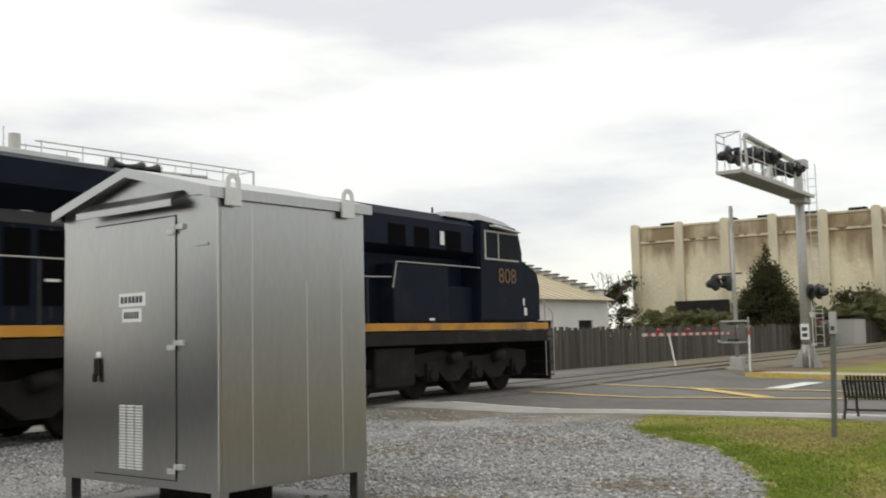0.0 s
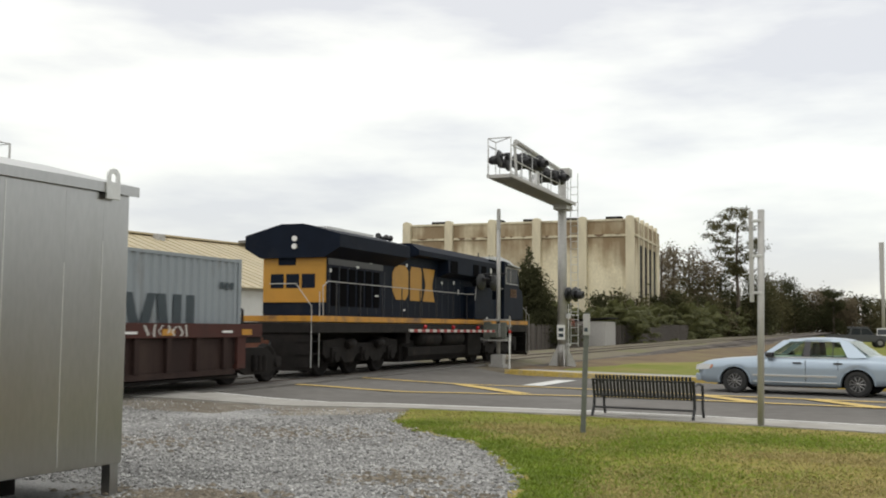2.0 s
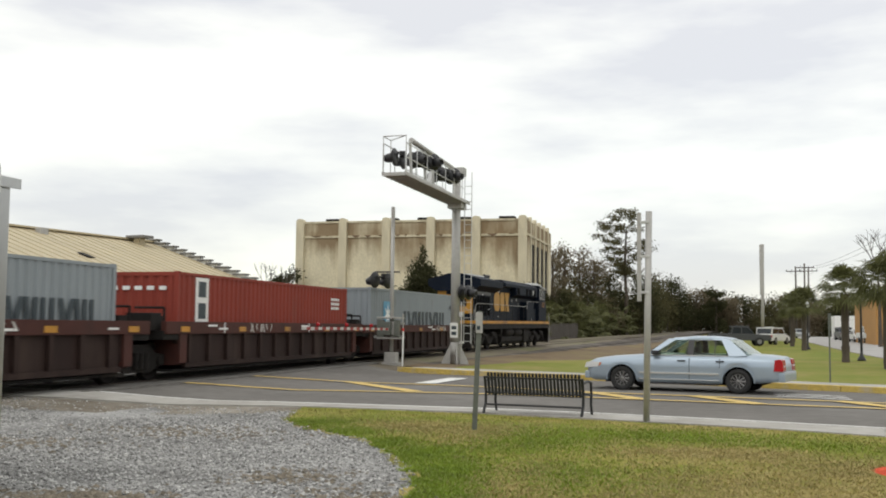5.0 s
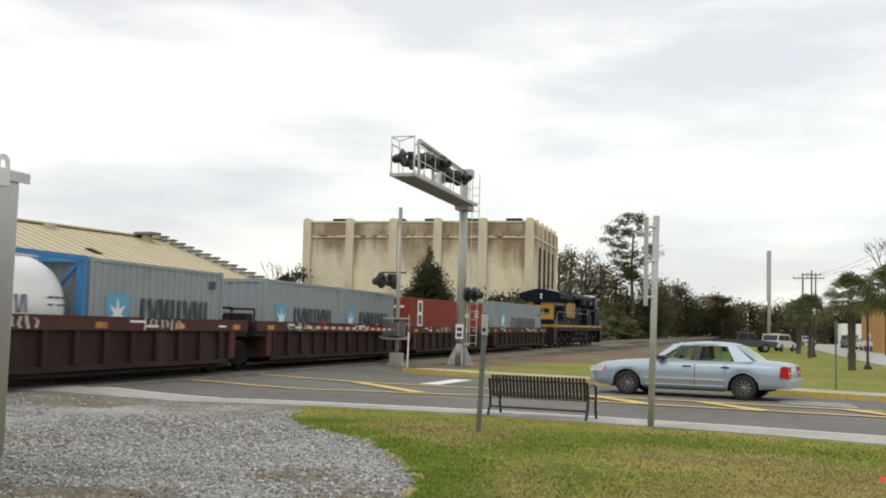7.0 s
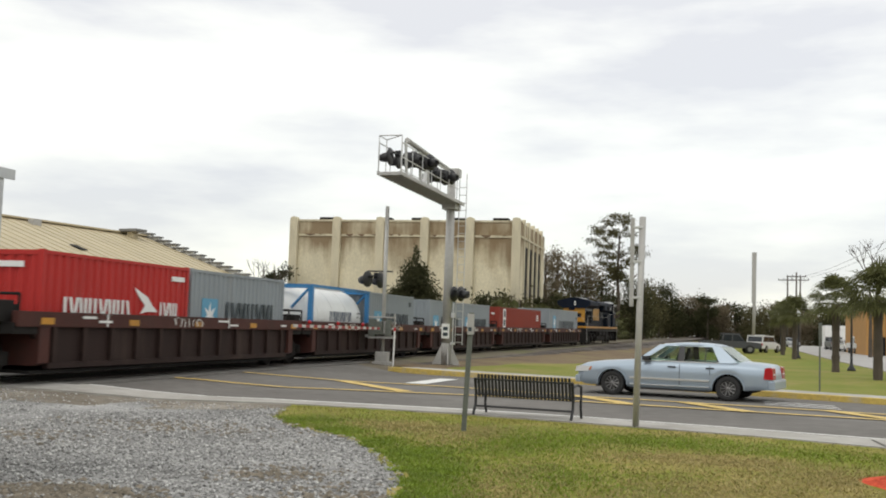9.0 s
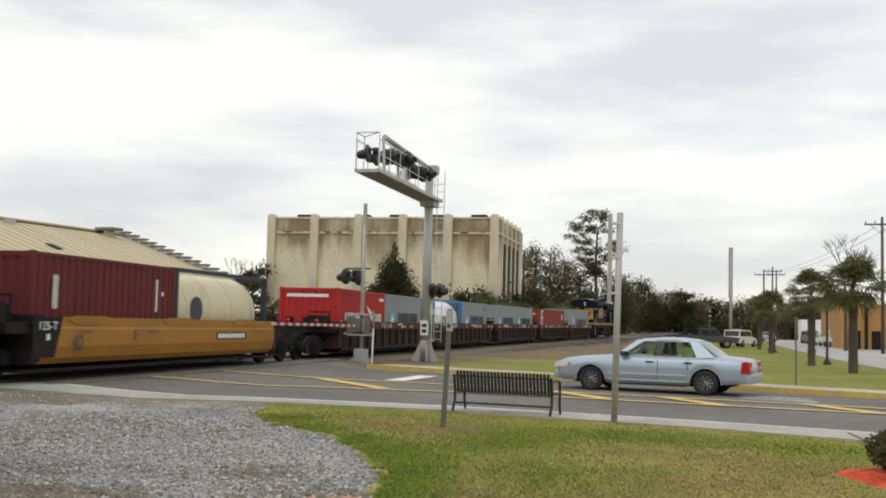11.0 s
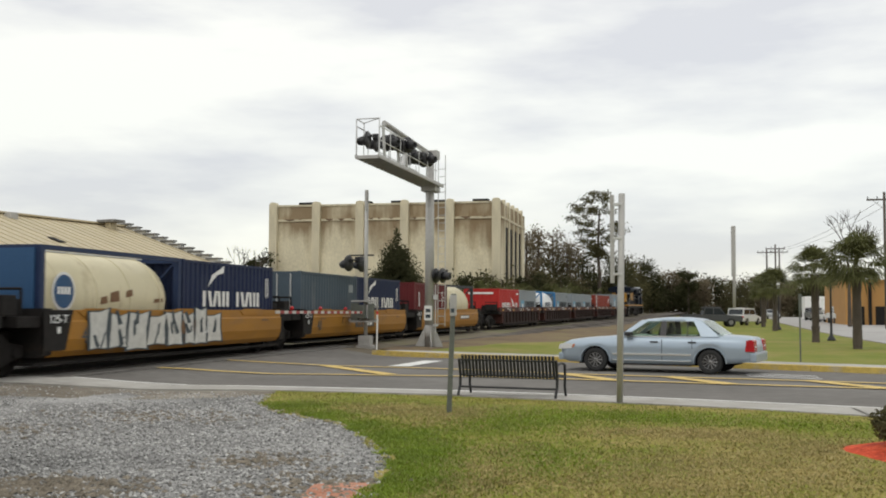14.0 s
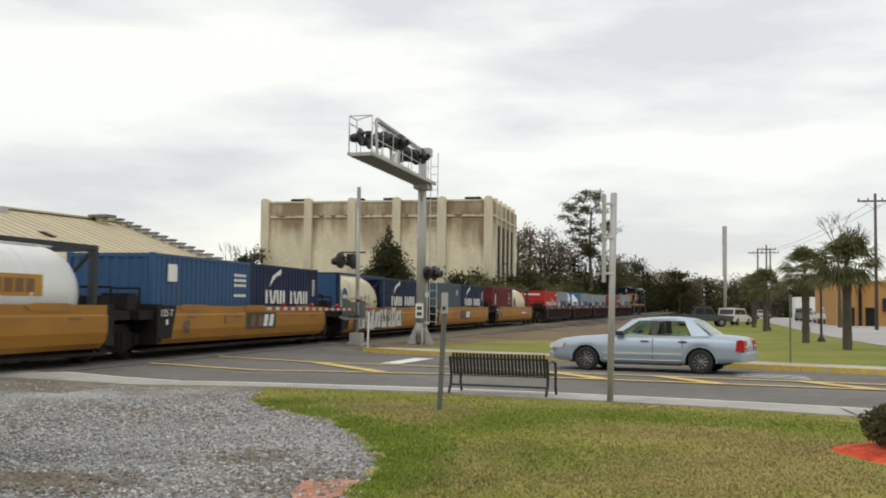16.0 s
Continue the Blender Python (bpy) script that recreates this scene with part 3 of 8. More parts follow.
M.update({
    "hall_wall": hall_mat(),
    "hall_stain": mat("spalled_concrete", (0.14, 0.09, 0.055), 0.9, vary=0.4, scale=2),
    "hall_trim": mat("weathered_pilaster", (0.59, 0.53, 0.385), 0.85, vary=0.25, scale=0.8, dirt=(0.26, 0.20, 0.13), dirt_amt=0.5, dirt_scale=0.5, stretch=(1, 1, 0.3)),
    "tan_roof": mat("tan_metal_roof", (0.46, 0.39, 0.255), 0.55, vary=0.08, scale=0.4, dirt=(0.36, 0.30, 0.20), dirt_amt=0.35, dirt_scale=0.25, rand=0.05),
    "dark_cap": mat("weathered_capping", (0.17, 0.165, 0.155), 0.85, vary=0.25, scale=2),
    "white_wall": mat("white_render", (0.66, 0.66, 0.63), 0.8, vary=0.06, scale=0.8, dirt=(0.5, 0.48, 0.43), dirt_amt=0.3),
    "board": mat("weathered_board", (0.085, 0.072, 0.062), 0.9, vary=0.35, scale=2, stretch=(1, 1, 0.15), rand=0.35),
    "orange_wall": mat("orange_render", (0.42, 0.225, 0.07), 0.8, vary=0.08, scale=0.5, dirt=(0.4, 0.2, 0.06), dirt_amt=0.3),
    "shed_red": mat("rusty_red_sheet", (0.26, 0.075, 0.045), 0.75, vary=0.25, scale=1.5),
    "leaf_dark": mat("dark_foliage", (0.056, 0.058, 0.027), 0.75, vary=0.35, scale=0.6, rand=0.16, island=True, bump=0, spec=0.12),
    "leaf_mid": mat("mid_foliage", (0.105, 0.098, 0.048), 0.75, vary=0.35, scale=0.5, rand=0.16, island=True, bump=0, spec=0.12),
    "leaf_grey": mat("grey_winter_foliage", (0.165, 0.135, 0.088), 0.8, vary=0.3, scale=0.4, rand=0.16, island=True, bump=0, spec=0.12),
    "leaf_palm": mat("palm_frond", (0.125, 0.13, 0.055), 0.6, vary=0.3, scale=1, rand=0.3, island=True, bump=0, spec=0.2),
    "bark": mat("bark", (0.085, 0.068, 0.052), 0.9, vary=0.4, scale=3, stretch=(1, 1, 0.3), bump=0.5),
    "pole_wood": mat("pole_wood", (0.09, 0.075, 0.062), 0.9, vary=0.3, stretch=(1, 1, 0.1)),
})


def hall():
    t = thing("industrial_building", pose(0, 0, 0), "tall windowless cream concrete building with stained pilasters", "building")
    x0, x1, y0, y1, h = -48.0, -20.2, 115.0, 132.5, 13.9
    bm = B()
    box(bm, x0, x1, y0, y0 + 0.5, -0.5, h)
    wall = part("front_wall", bm, "hall_wall", t)
    bm = B()
    box(bm, x0, x0 + 0.5, y0 + 0.5, y1, -0.5, h)
    part("side_wall", bm, "hall_wall", t)
    bm = B()
    box(bm, x0 + 0.5, x1 - 0.5, y1 - 0.5, y1, -0.5, h)
    part("back_wall", bm, "hall_wall", t)
    # street-side wall with tall openings between narrow piers
    for k in range(5):
        a = y0 + 0.5 if k == 0 else 119.9 + 3.2 * (k - 1)
        b = 117.6 + 3.2 * k if k < 4 else y1
        bm = B()
        box(bm, x1 - 0.5, x1, a, b, -0.5, h)
        part("wall_pier", bm, "hall_wall", t)
    for k in range(4):
        a, b = 117.6 + 3.2 * k, 119.9 + 3.2 * k
        for z0, z1 in ((-0.5, 3.4), (11.4, h)):
            bm = B()
            box(bm, x1 - 0.5, x1 - 0.03, a, b, z0, z1)
            part("wall_infill", bm, "hall_wall", t)
        bm = B()
        box(bm, x1 - 0.2, x1 - 0.06, a, b, 3.4, 11.4)
        win = part("tall_window", bm, "dark", t, "tall dark window strip")
        for q in range(1, 6):
            bm = B()
            box(bm, x1 - 0.1, x1 - 0.04, a, b, 3.4 + q * 1.33, 3.48 + q * 1.33)
            part("glazing_bar", bm, "dark", win)
    bm = B()
    box(bm, x0 + 0.4, x1 - 0.4, y0 + 0.4, y1 - 0.4, h - 1.0, h - 0.7)
    part("roof", bm, "dark", t)
    bm = B()
    box(bm, x0, x1 + 0.12, y0 - 0.14, y0, h - 1.75, h - 1.5)
    part("ledge", bm, "hall_trim", t)
    bm = B()
    box(bm, x1, x1 + 0.12, y0, y1, h - 1.75, h - 1.5)
    part("ledge", bm, "hall_trim", t)
    rng = random.Random(2)
    for k in range(5):
        a = x0 + 1.2 + k * (x1 - x0 - 1.0) / 5
        cuts = [a + rng.uniform(0, 0.6)]
        while cuts[-1] < a + 4.2:
            cuts.append(cuts[-1] + rng.uniform(0.4, 1.4))
        for u, v in zip(cuts[::2], cuts[1::2]):
            bm = B()
            d = rng.uniform(0.05, 0.28)
            prism(bm, [(u, h - 1.5), (v, h - 1.5), (v - 0.1, h - 1.5 - d * 0.6), ((u + v) / 2, h - 1.5 - d), (u + 0.15, h - 1.5 - d * 0.4)], "y", y0 - 0.147, y0 - 0.14)
            part("spalled_patch", bm, "hall_stain", t, "dark spalled patch along the ledge")
    bm = B()
    box(bm, x0 - 0.1, x1 + 0.1, y0 - 0.1, y0 + 0.55, h, h + 0.22)
    part("coping", bm, "hall_trim", t)

    def pilaster(m, w, out=0.45):
        bm = B()
        top = h + 0.55
        prism(bm, [(-w, -0.5), (w, -0.5), (w, top - 0.35), (w * 0.75, top - 0.08), (0, top), (-w * 0.75, top - 0.08), (-w, top - 0.35)], "y", -out, 0.3)
        part("pilaster", bm, "hall_trim", t, at=m)

    for k in range(6):
        pilaster(pose(x0 + 0.5 + k * (x1 - x0 - 1.0) / 5, y0, 0), 0.48)
    for k in range(5):
        pilaster(pose(x1, 117.1 + k * 3.2, 0, 0, 0, 90), 0.35, 0.1)
    for x in (-43.9, -36.8, -32.5, -27.9, -22.8):
        bm = B()
        box(bm, x - 0.9, x + 0.9, y0 + 1.0, y0 + 2.2, h - 0.7, h + 0.62, 0.05)
        part("roof_vent", bm, "dark", t)
    bm = B()
    box(bm, -42.4, -36.5, y0 - 1.8, y0 - 0.46, -0.3, 5.2)
    part("loading_porch", bm, "dark", t, "dark lean-to against the wall")


hall()


def warehouse():
    t = thing("warehouse", pose(-33.5, 75, 0, 0, 0, -11) @ pose(33.5, -75, 0), "long low white warehouse with a tan metal roof", "warehouse")
    xe, xr, ya, yb, he, hr = -33.5, -45.6, 18.0, 75.0, 4.4, 8.45
    cuts = [ya, 65.9, 67.9, 71.1, 72.9, yb]
    for k in range(5):
        bm = B()
        lo = 2.7 if k in (1, 3) else -0.5
        box(bm, xe - 0.3, xe, cuts[k], cuts[k + 1], lo, he)
        part("wall", bm, "white_wall", t)
        if k in (1, 3):
            bm = B()
            box(bm, xe - 0.22, xe - 0.16, cuts[k], cuts[k + 1], -0.2, 2.7)
            part("roller_door", bm, "dark", t)
    bm = B()
    prism(bm, [(xe - 0.3, -0.5), (xe - 0.3, he), (xr, hr - 0.1), (2 * xr - xe, he), (2 * xr - xe, -0.5)], "y", yb - 0.3, yb - 0.02)
    part("gable_wall", bm, "white_wall", t)
    bm = B()
    prism(bm, [(xe - 0.3, -0.5), (xe - 0.3, he), (xr, hr - 0.1), (2 * xr - xe, he), (2 * xr - xe, -0.5)], "y", ya, ya + 0.3)
    part("gable_wall", bm, "white_wall", t)
    # roof sheets with a raised seam each
    n = 57
    for side in (0, 1):
        bm = B()
        x_out, z_out = (xe + 0.6, he - 0.2) if side == 0 else (2 * xr - xe - 0.6, he - 0.2)
        prism(bm, [(x_out, z_out), (xr, hr), (xr, hr + 0.06), (x_out, z_out + 0.06)], "y", 0.0, 0.995)
        prism(bm, [(x_out, z_out + 0.05), (xr, hr + 0.05), (xr, hr + 0.11), (x_out, z_out + 0.11)], "y", 0.0, 0.07)
        me = mesh_of(bm, "roof_sheet", "tan_roof")
        for k in range(n):
            part("roof_sheet", me, "tan_roof", t, at=pose(0, ya + k * (yb - ya) / n, 0))
    bm = B()
    box(bm, xr - 0.5, xr + 0.5, ya, yb, hr + 0.02, hr + 0.16, 0.03)
    part("ridge_cap", bm, "tan_roof", t)
    # stepped parapet with flat cappings on the far gable
    for k in range(13):
        f = 0.03 + k * 0.074
        x, z = xr + (xe - xr) * f, hr + (he - hr) * f
        bm = B()
        box(bm, x - 0.55, x + 0.45, yb - 0.1, yb + 0.3, z - 0.4, z + 0.3, 0.02)
        step = part("parapet_step", bm, "white_wall", t)
        bm = B()
        box(bm, x - 0.68, x + 0.55, yb - 0.25, yb + 0.4, z + 0.3, z + 0.42, 0.02)
        part("capping", bm, "dark_cap", step, "weathered grey capping slab")
    bm = B()
    box(bm, xr + 0.9, xr + 1.5, 72.0, 72.7, hr - 0.75, hr + 0.12, 0.03)
    vent = part("roof_ventilator", bm, "tan_roof", t)
    bm = B()
    box(bm, xr + 0.3, xr + 2.1, 71.7, 73.0, hr + 0.12, hr + 0.34, 0.05)
    part("ventilator_cap", bm, "dark_cap", vent)
    bm = B()
    box(bm, -44.7, -44.1, 61.9, 62.6, 7.9, 8.5, 0.05)
    part("roof_ventilator", bm, "grey_paint", t)
    bm = B()
    prism(bm, [(-39.4, 6.49), (-38.3, 6.12), (-38.3, 6.17), (-39.4, 6.54)], "y", 60.7, 61.3)
    part("roof_patch", bm, "dark", t)


warehouse()


def fence():
    t = thing("board_fence", pose(0, 0, 0), "weathered dark grey wooden board fence", "fence")
    rng = random.Random(3)
    meshes = []
    for k in range(4):
        bm = B()
        h = 1.66 + 0.05 * k
        prism(bm, [(0, 0), (0.19, 0), (0.19, h - 0.02 * (k % 2)), (0.0, h)], "x", -0.012, 0.012)
        meshes.append(mesh_of(bm, "board", "board"))
    for k in range(300):
        y = 33 + k * 0.2
        x = track_x(y) - 5.4
        part("board", meshes[rng.randrange(4)], "board", t, at=pose(x + rng.uniform(-0.012, 0.012), y, height(x, y) - 0.05, 0, rng.uniform(-1, 1), rng.uniform(-2, 2)))
    bm = B()
    for k in range(150):
        y = 93 + k * 0.2
        x = track_x(y) - 5.4
        z = height(x, y) - 0.05
        h = 1.66 + rng.uniform(0, 0.15)
        box(bm, x - 0.012, x + 0.012, y, y + 0.19, z, z + h)
    tagged(part("fence_run", bm, "board", t), kind="stuff")
    for k in range(26):
        y = 33 + k * 2.4
        x = track_x(y) - 5.47
        bm = B()
        box(bm, -0.05, 0.05, -0.05, 0.05, 0, 1.7)
        part("post", bm, "board", t, at=pose(x, y, height(x, y) - 0.1))


fence()


def shed(x, y, w, d, h, wall, roof, label):
    t = thing("shed", pose(x, y, 0), label, "shed")
    bm = B()
    box(bm, -w / 2, w / 2, -d / 2, d / 2, -0.3, h)
    part("wall", bm, wall, t)
    bm = B()
    prism(bm, [(-w / 2 - 0.2, h), (w / 2 + 0.2, h + 0.25), (w / 2 + 0.2, h + 0.33), (-w / 2 - 0.2, h + 0.08)], "y", -d / 2 - 0.2, d / 2 + 0.2)
    part("roof", bm, roof, t)


shed(-20.6, 78.0, 3.6, 4.0, 2.5, "shed_red", "steel", "low rusty red sheet metal shed")
shed(-17.9, 82.0, 3.0, 4.0, 2.3, "grey_paint", "dark", "low pale grey metal shed")


def shop():
    t = thing("shop_building", pose(0, 0, 0), "low orange rendered shop building with flat roof", "building")
    bm = B()
    box(bm, 16.6, 45, 118, 135, -0.3, 4.9)
    part("wall", bm, "orange_wall", t)
    bm = B()
    box(bm, 16.4, 45.2, 117.8, 135.2, 4.9, 5.15)
    part("parapet", bm, "orange_wall", t)
    for x in (17.6, 19.6):
        bm = B()
        box(bm, x, x + 0.9, 117.95, 118.02, 0, 2.3)
        part("doorway", bm, "dark", t)
    bm = B()
    box(bm, 21.3, 26.5, 117.85, 118.0, 2.2, 3.3, 0.03)
    part("sign_board", bm, "cont_navy", t, "dark blue sign board")
    bm = B()
    box(bm, 21.3, 26.5, 117.82, 118.0, 1.9, 2.2)
    part("sign_board", bm, "cont_maroon", t)
    bm = B()
    box(bm, 18.9, 19.2, 117.7, 118.0, 0, 4.9)
    part("downpipe", bm, "dark", t)


shop()
t = thing("box_trailer", pose(19.4, 160, 0), "white box trailer parked beside the street", "trailer")
bm = B()
box(bm, -2.7, 2.2, -2, 2, 0.9, 4.0, 0.05)
part("box", bm, "white", t)
bm = B()
box(bm, -2.4, 2.0, -1.8, 1.8, 0.0, 0.9)
part("chassis", bm, "dark", t)


# ---- plants ----


def trunk_mesh(h, r0, r1, seed, limbs=5, spread=2.0, start=0.45, lean=0.0):
    rng = random.Random(seed)
    bm = B()
    p = Vector((0, 0, -0.2))
    for k in range(5):
        q = Vector((lean * (k + 1) / 5 + rng.uniform(-0.06, 0.06) * h / 5, rng.uniform(-0.06, 0.06) * h / 5, h * (k + 1) / 5))
        tube(bm, p, q, r0 + (r1 - r0) * k / 5, 8, r0 + (r1 - r0) * (k + 1) / 5, caps=False)
        p = q
    for k in range(limbs):
        z = h * (start + (1 - start) * (k + 0.5) / limbs)
        a = rng.uniform(0, math.tau)
        s = spread * rng.uniform(0.6, 1.1)
        base = Vector((lean * z / h, 0, z))
        mid = base + Vector((math.cos(a) * s * 0.5, math.sin(a) * s * 0.5, s * 0.35))
        end = base + Vector((math.cos(a) * s, math.sin(a) * s, s * 0.55))
        tube(bm, base, mid, r1 * 0.8, 6, r1 * 0.5, caps=False)
        tube(bm, mid, end, r1 * 0.5, 5, r1 * 0.15, caps=False)
    return bm


def tree(x, y, h, crown, leaves, size, material, label, seed, trunk_r=0.22, name="tree", z=None, group=""):
    """crown: blobs (x, y, z, rx, ry, rz) about the foot."""
    t = thing(name, pose(x, y, height(x, y) if z is None else z), label, "tree", group)
    part("trunk", trunk_mesh(h * 0.85, trunk_r, trunk_r * 0.35, seed, 6, max(c[3] for c in crown)), "bark", t)
    part("crown", leaf_cloud("crown", crown, leaves, size, material, seed), material, t)
    return t


def round_crown(h, r, seed, n=9, low=0.35):
    rng = random.Random(seed)
    out = []
    for k in range(n):
        a, d = rng.uniform(0, math.tau), r * rng.uniform(0.1, 0.7)
        z = h * rng.uniform(low + 0.1, 0.9)
        s = r * rng.uniform(0.3, 0.55) * (1.15 - 0.4 * z / h)
        out.append((math.cos(a) * d, math.sin(a) * d, z, s, s, s * rng.uniform(0.6, 0.9)))
    return out


def polar(az, y):
    return -y * math.tan(radians(az)), y


def let_light_through(m, share):
    nt = m.node_tree
    b = nt.nodes["Principled BSDF"]
    tr, mix = nt.nodes.new("ShaderNodeBsdfTranslucent"), nt.nodes.new("ShaderNodeMixShader")
    nt.links.new(b.inputs["Base Color"].links[0].from_socket, tr.inputs["Color"])
    mix.inputs[0].default_value = share
    nt.links.new(b.outputs[0], mix.inputs[1]), nt.links.new(tr.outputs[0], mix.inputs[2])
    nt.links.new(mix.outputs[0], nt.nodes["Material Output"].inputs["Surface"])


for key in ("leaf_dark", "leaf_mid", "leaf_grey", "leaf_palm"):
    let_light_through(M[key], 0.4)

# the cedar behind the fence
cone = []
rng = random.Random(8)
for k in range(26):
    f = k / 25
    rr = 2.8 * (1 - f) ** 1.05 + 0.08
    for q in range(3 if f < 0.8 else 1):
        a = rng.uniform(0, math.tau)
        cone.append((math.cos(a) * rr * 0.62, math.sin(a) * rr * 0.62, 0.9 + f * 6.3, 0.16 + rr * 0.45, 0.16 + rr * 0.45, 0.45))
x, y = polar(15.75, 72)
tree(x, y, 7.5, cone, 42000, 0.1, "leaf_dark", "dense dark green cone-shaped cedar", 8, 0.16, "cedar_tree")

# the tall thin-crowned pine
rng = random.Random(12)
blobs = []
for k in range(80):
    z = rng.uniform(9.5, 19.6)
    w = 5.4 * math.sin(math.pi * min(1.0, (z - 8.5) / 12.4) ** 1.5) + 0.5
    a, d = rng.uniform(0, math.tau), w * rng.uniform(0.2, 1.0)
    s = rng.uniform(0.5, 1.15)
    blobs.append((math.cos(a) * d, math.sin(a) * d, z, s, s, s * 0.45))
x, y = polar(4.6, 165)
tree(x, y, 19.5, blobs, 7500, 0.17, "leaf_mid", "tall pine with an open irregular crown", 12, 0.35, "pine_tree")

# woods behind the hall and along the line
WOODS = [(8.6, 150, 14.2, 3.6, "leaf_grey"), (7.9, 153, 15.4, 3.8, "leaf_grey"), (7.1, 160, 14.6, 4.0, "leaf_mid"), (6.3, 158, 12.5, 4.0, "leaf_grey"), (5.5, 168, 11.5, 4.2, "leaf_dark"), (4.9, 170, 9.5, 4.0, "leaf_mid"), (3.9, 172, 11.5, 4.2, "leaf_dark"), (3.2, 178, 11.0, 4.2, "leaf_mid"),
         (2.4, 250, 13.8, 5.0, "leaf_mid"), (1.8, 252, 13.0, 5.0, "leaf_dark"), (0.9, 262, 10.5, 5.0, "leaf_grey"), (-0.15, 255, 12.8, 2.8, "leaf_dark")]
for k in range(24):
    WOODS.append((2.8 - k * 0.62, 262 + (k % 3) * 9, 9.0 + 1.7 * math.sin(k * 2.1), 5.2, ("leaf_grey", "leaf_mid", "leaf_grey", "leaf_dark")[k % 4]))
for k, (az, yy, h, r, m) in enumerate(WOODS):
    x, y = polar(az, yy)
    tree(x, y, h, round_crown(h, r, 40 + k, 16, 0.0), 4800, 0.19 if yy < 200 else 0.27, m, {"leaf_grey": "grey-brown bare winter tree in the woods", "leaf_mid": "dull green broad tree in the far woods", "leaf_dark": "dark evergreen tree in the far woods"}[m], 60 + k, 0.3, "woodland_tree", group="far woods")
for k, (az, yy, h, r) in enumerate(((23.4, 112, 8.2, 2.2), (24.6, 118, 5.6, 2.6), (26.0, 125, 5.0, 2.8))):
    x, y = polar(az, yy)
    tree(x, y, h, round_crown(h, r, 90 + k, 14, 0.1), 2600, 0.2, "leaf_dark", "dark evergreen tree beside the concrete building", 90 + k, 0.2, "evergreen_tree")


# the dark line of woods behind the lawn, which the steel cabinet mirrors
for k in range(26):
    a = math.radians(40 + k * 6.6)
    d = 66 + 5 * (k % 3)
    x, y, h = math.sin(a) * d, math.cos(a) * d, 8.0 + 1.5 * math.sin(k * 1.7)
    tree(x, y, h, round_crown(h, 5.6, 300 + k, 12, -0.05), 1500, 0.6, "leaf_dark", "dark evergreen tree in the woods behind the lawn", 300 + k, 0.3, "woodland_tree", group="woods behind the lawn")


def bare_tree(x, y, h, seed, label):
    rng = random.Random(seed)
    t = thing("bare_tree", pose(x, y, height(x, y)), label, "tree")
    bm = B()

    def grow(p, d, length, r, depth):
        q = p + d * length
        tube(bm, p, q, r, 5, r * 0.65, caps=False)
        if depth:
            for _ in range(3 if depth > 1 else 4):
                nd = (d + Vector((rng.uniform(-0.7, 0.7), rng.uniform(-0.7, 0.7), rng.uniform(-0.15, 0.5)))).normalized()
                grow(q, nd, length * rng.uniform(0.55, 0.8), r * 0.55, depth - 1)

    grow(Vector((0, 0, -0.2)), Vector((0, 0, 1)), h * 0.36, h * 0.018, 4)
    part("crown", bm, "bark", t)


x, y = polar(24.4, 108)
bare_tree(x, y, 9.0, 4, "leafless grey tree beyond the warehouse")
x, y = polar(-8.2, 108)
bare_tree(x, y, 12.0, 9, "leafless grey street tree behind the palms")


def frond_fan(rng, verts, faces, origin, yaw, pitch, length, width, leaflets=13):
    """One palmetto frond: a stalk and a fan of narrow drooping leaflets."""
    ca, sa = math.cos(yaw), math.sin(yaw)
    fwd = Vector((ca * math.cos(pitch), sa * math.cos(pitch), math.sin(pitch)))
    side = Vector((-sa, ca, 0))
    up = side.cross(fwd) * -1
    base = origin + fwd * length * 0.45
    i = len(verts)
    verts += [origin - side * 0.02, origin + side * 0.02, base]
    faces.append((i, i + 1, i + 2))
    for k in range(leaflets):
        a = (k / (leaflets - 1) - 0.5) * 2.6
        d = (fwd * math.cos(a) + side * math.sin(a)).normalized()
        n = length * 0.55 * (1 - 0.25 * abs(a) / 1.3) * rng.uniform(0.85, 1.1)
        mid = base + d * n * 0.6
        tip = base + d * n + Vector((0, 0, -n * rng.uniform(0.25, 0.5)))
        w = d.cross(up).normalized() * width
        i = len(verts)
        verts += [base, mid - w, tip, mid + w]
        faces.append((i, i + 1, i + 2, i + 3))


def fan_mesh(fronds, seed):
    rng = random.Random(seed)
    verts, faces = [], []
    for o, yaw, pitch, length, width in fronds(rng):
        frond_fan(rng, verts, faces, o, yaw, pitch, length, width)
    me = bpy.data.meshes.new("fronds")
    me.from_pydata([tuple(v) for v in verts], [], faces)
    me.materials.append(M["leaf_palm"])
    return me


def palm(x, y, trunk, r, seed, n=80, label="cabbage palm with a shaggy fan-leaf crown", group="palms along the verge"):
    t = thing("palm_tree", pose(x, y, height(x, y)), label, "palm", group)
    bm = B()
    rng = random.Random(seed)
    for k in range(8):
        tube(bm, (0, 0, trunk * k / 8 - 0.1), (0, 0, trunk * (k + 1) / 8 - 0.05), 0.2 + rng.uniform(-0.02, 0.02), 10, 0.18 + rng.uniform(0, 0.05), caps=False)
    part("trunk", bm, "bark", t)
    part("crown", fan_mesh(lambda g: [(Vector((0, 0, trunk + 0.1)), g.uniform(0, math.tau), g.uniform(-0.55, 1.45), r * g.uniform(0.75, 1.1), 0.02 * r) for _ in range(n)], seed), "leaf_palm", t)


palm(7.1, 47.2, 3.5, 1.85, 21, 95)
palm(6.6, 57.5, 3.6, 1.75, 22, 80)
palm(7.0, 88.0, 3.6, 2.0, 23)
palm(7.2, 104.0, 3.6, 2.0, 24)
palm(9.0, 128.0, 3.6, 2.0, 25)


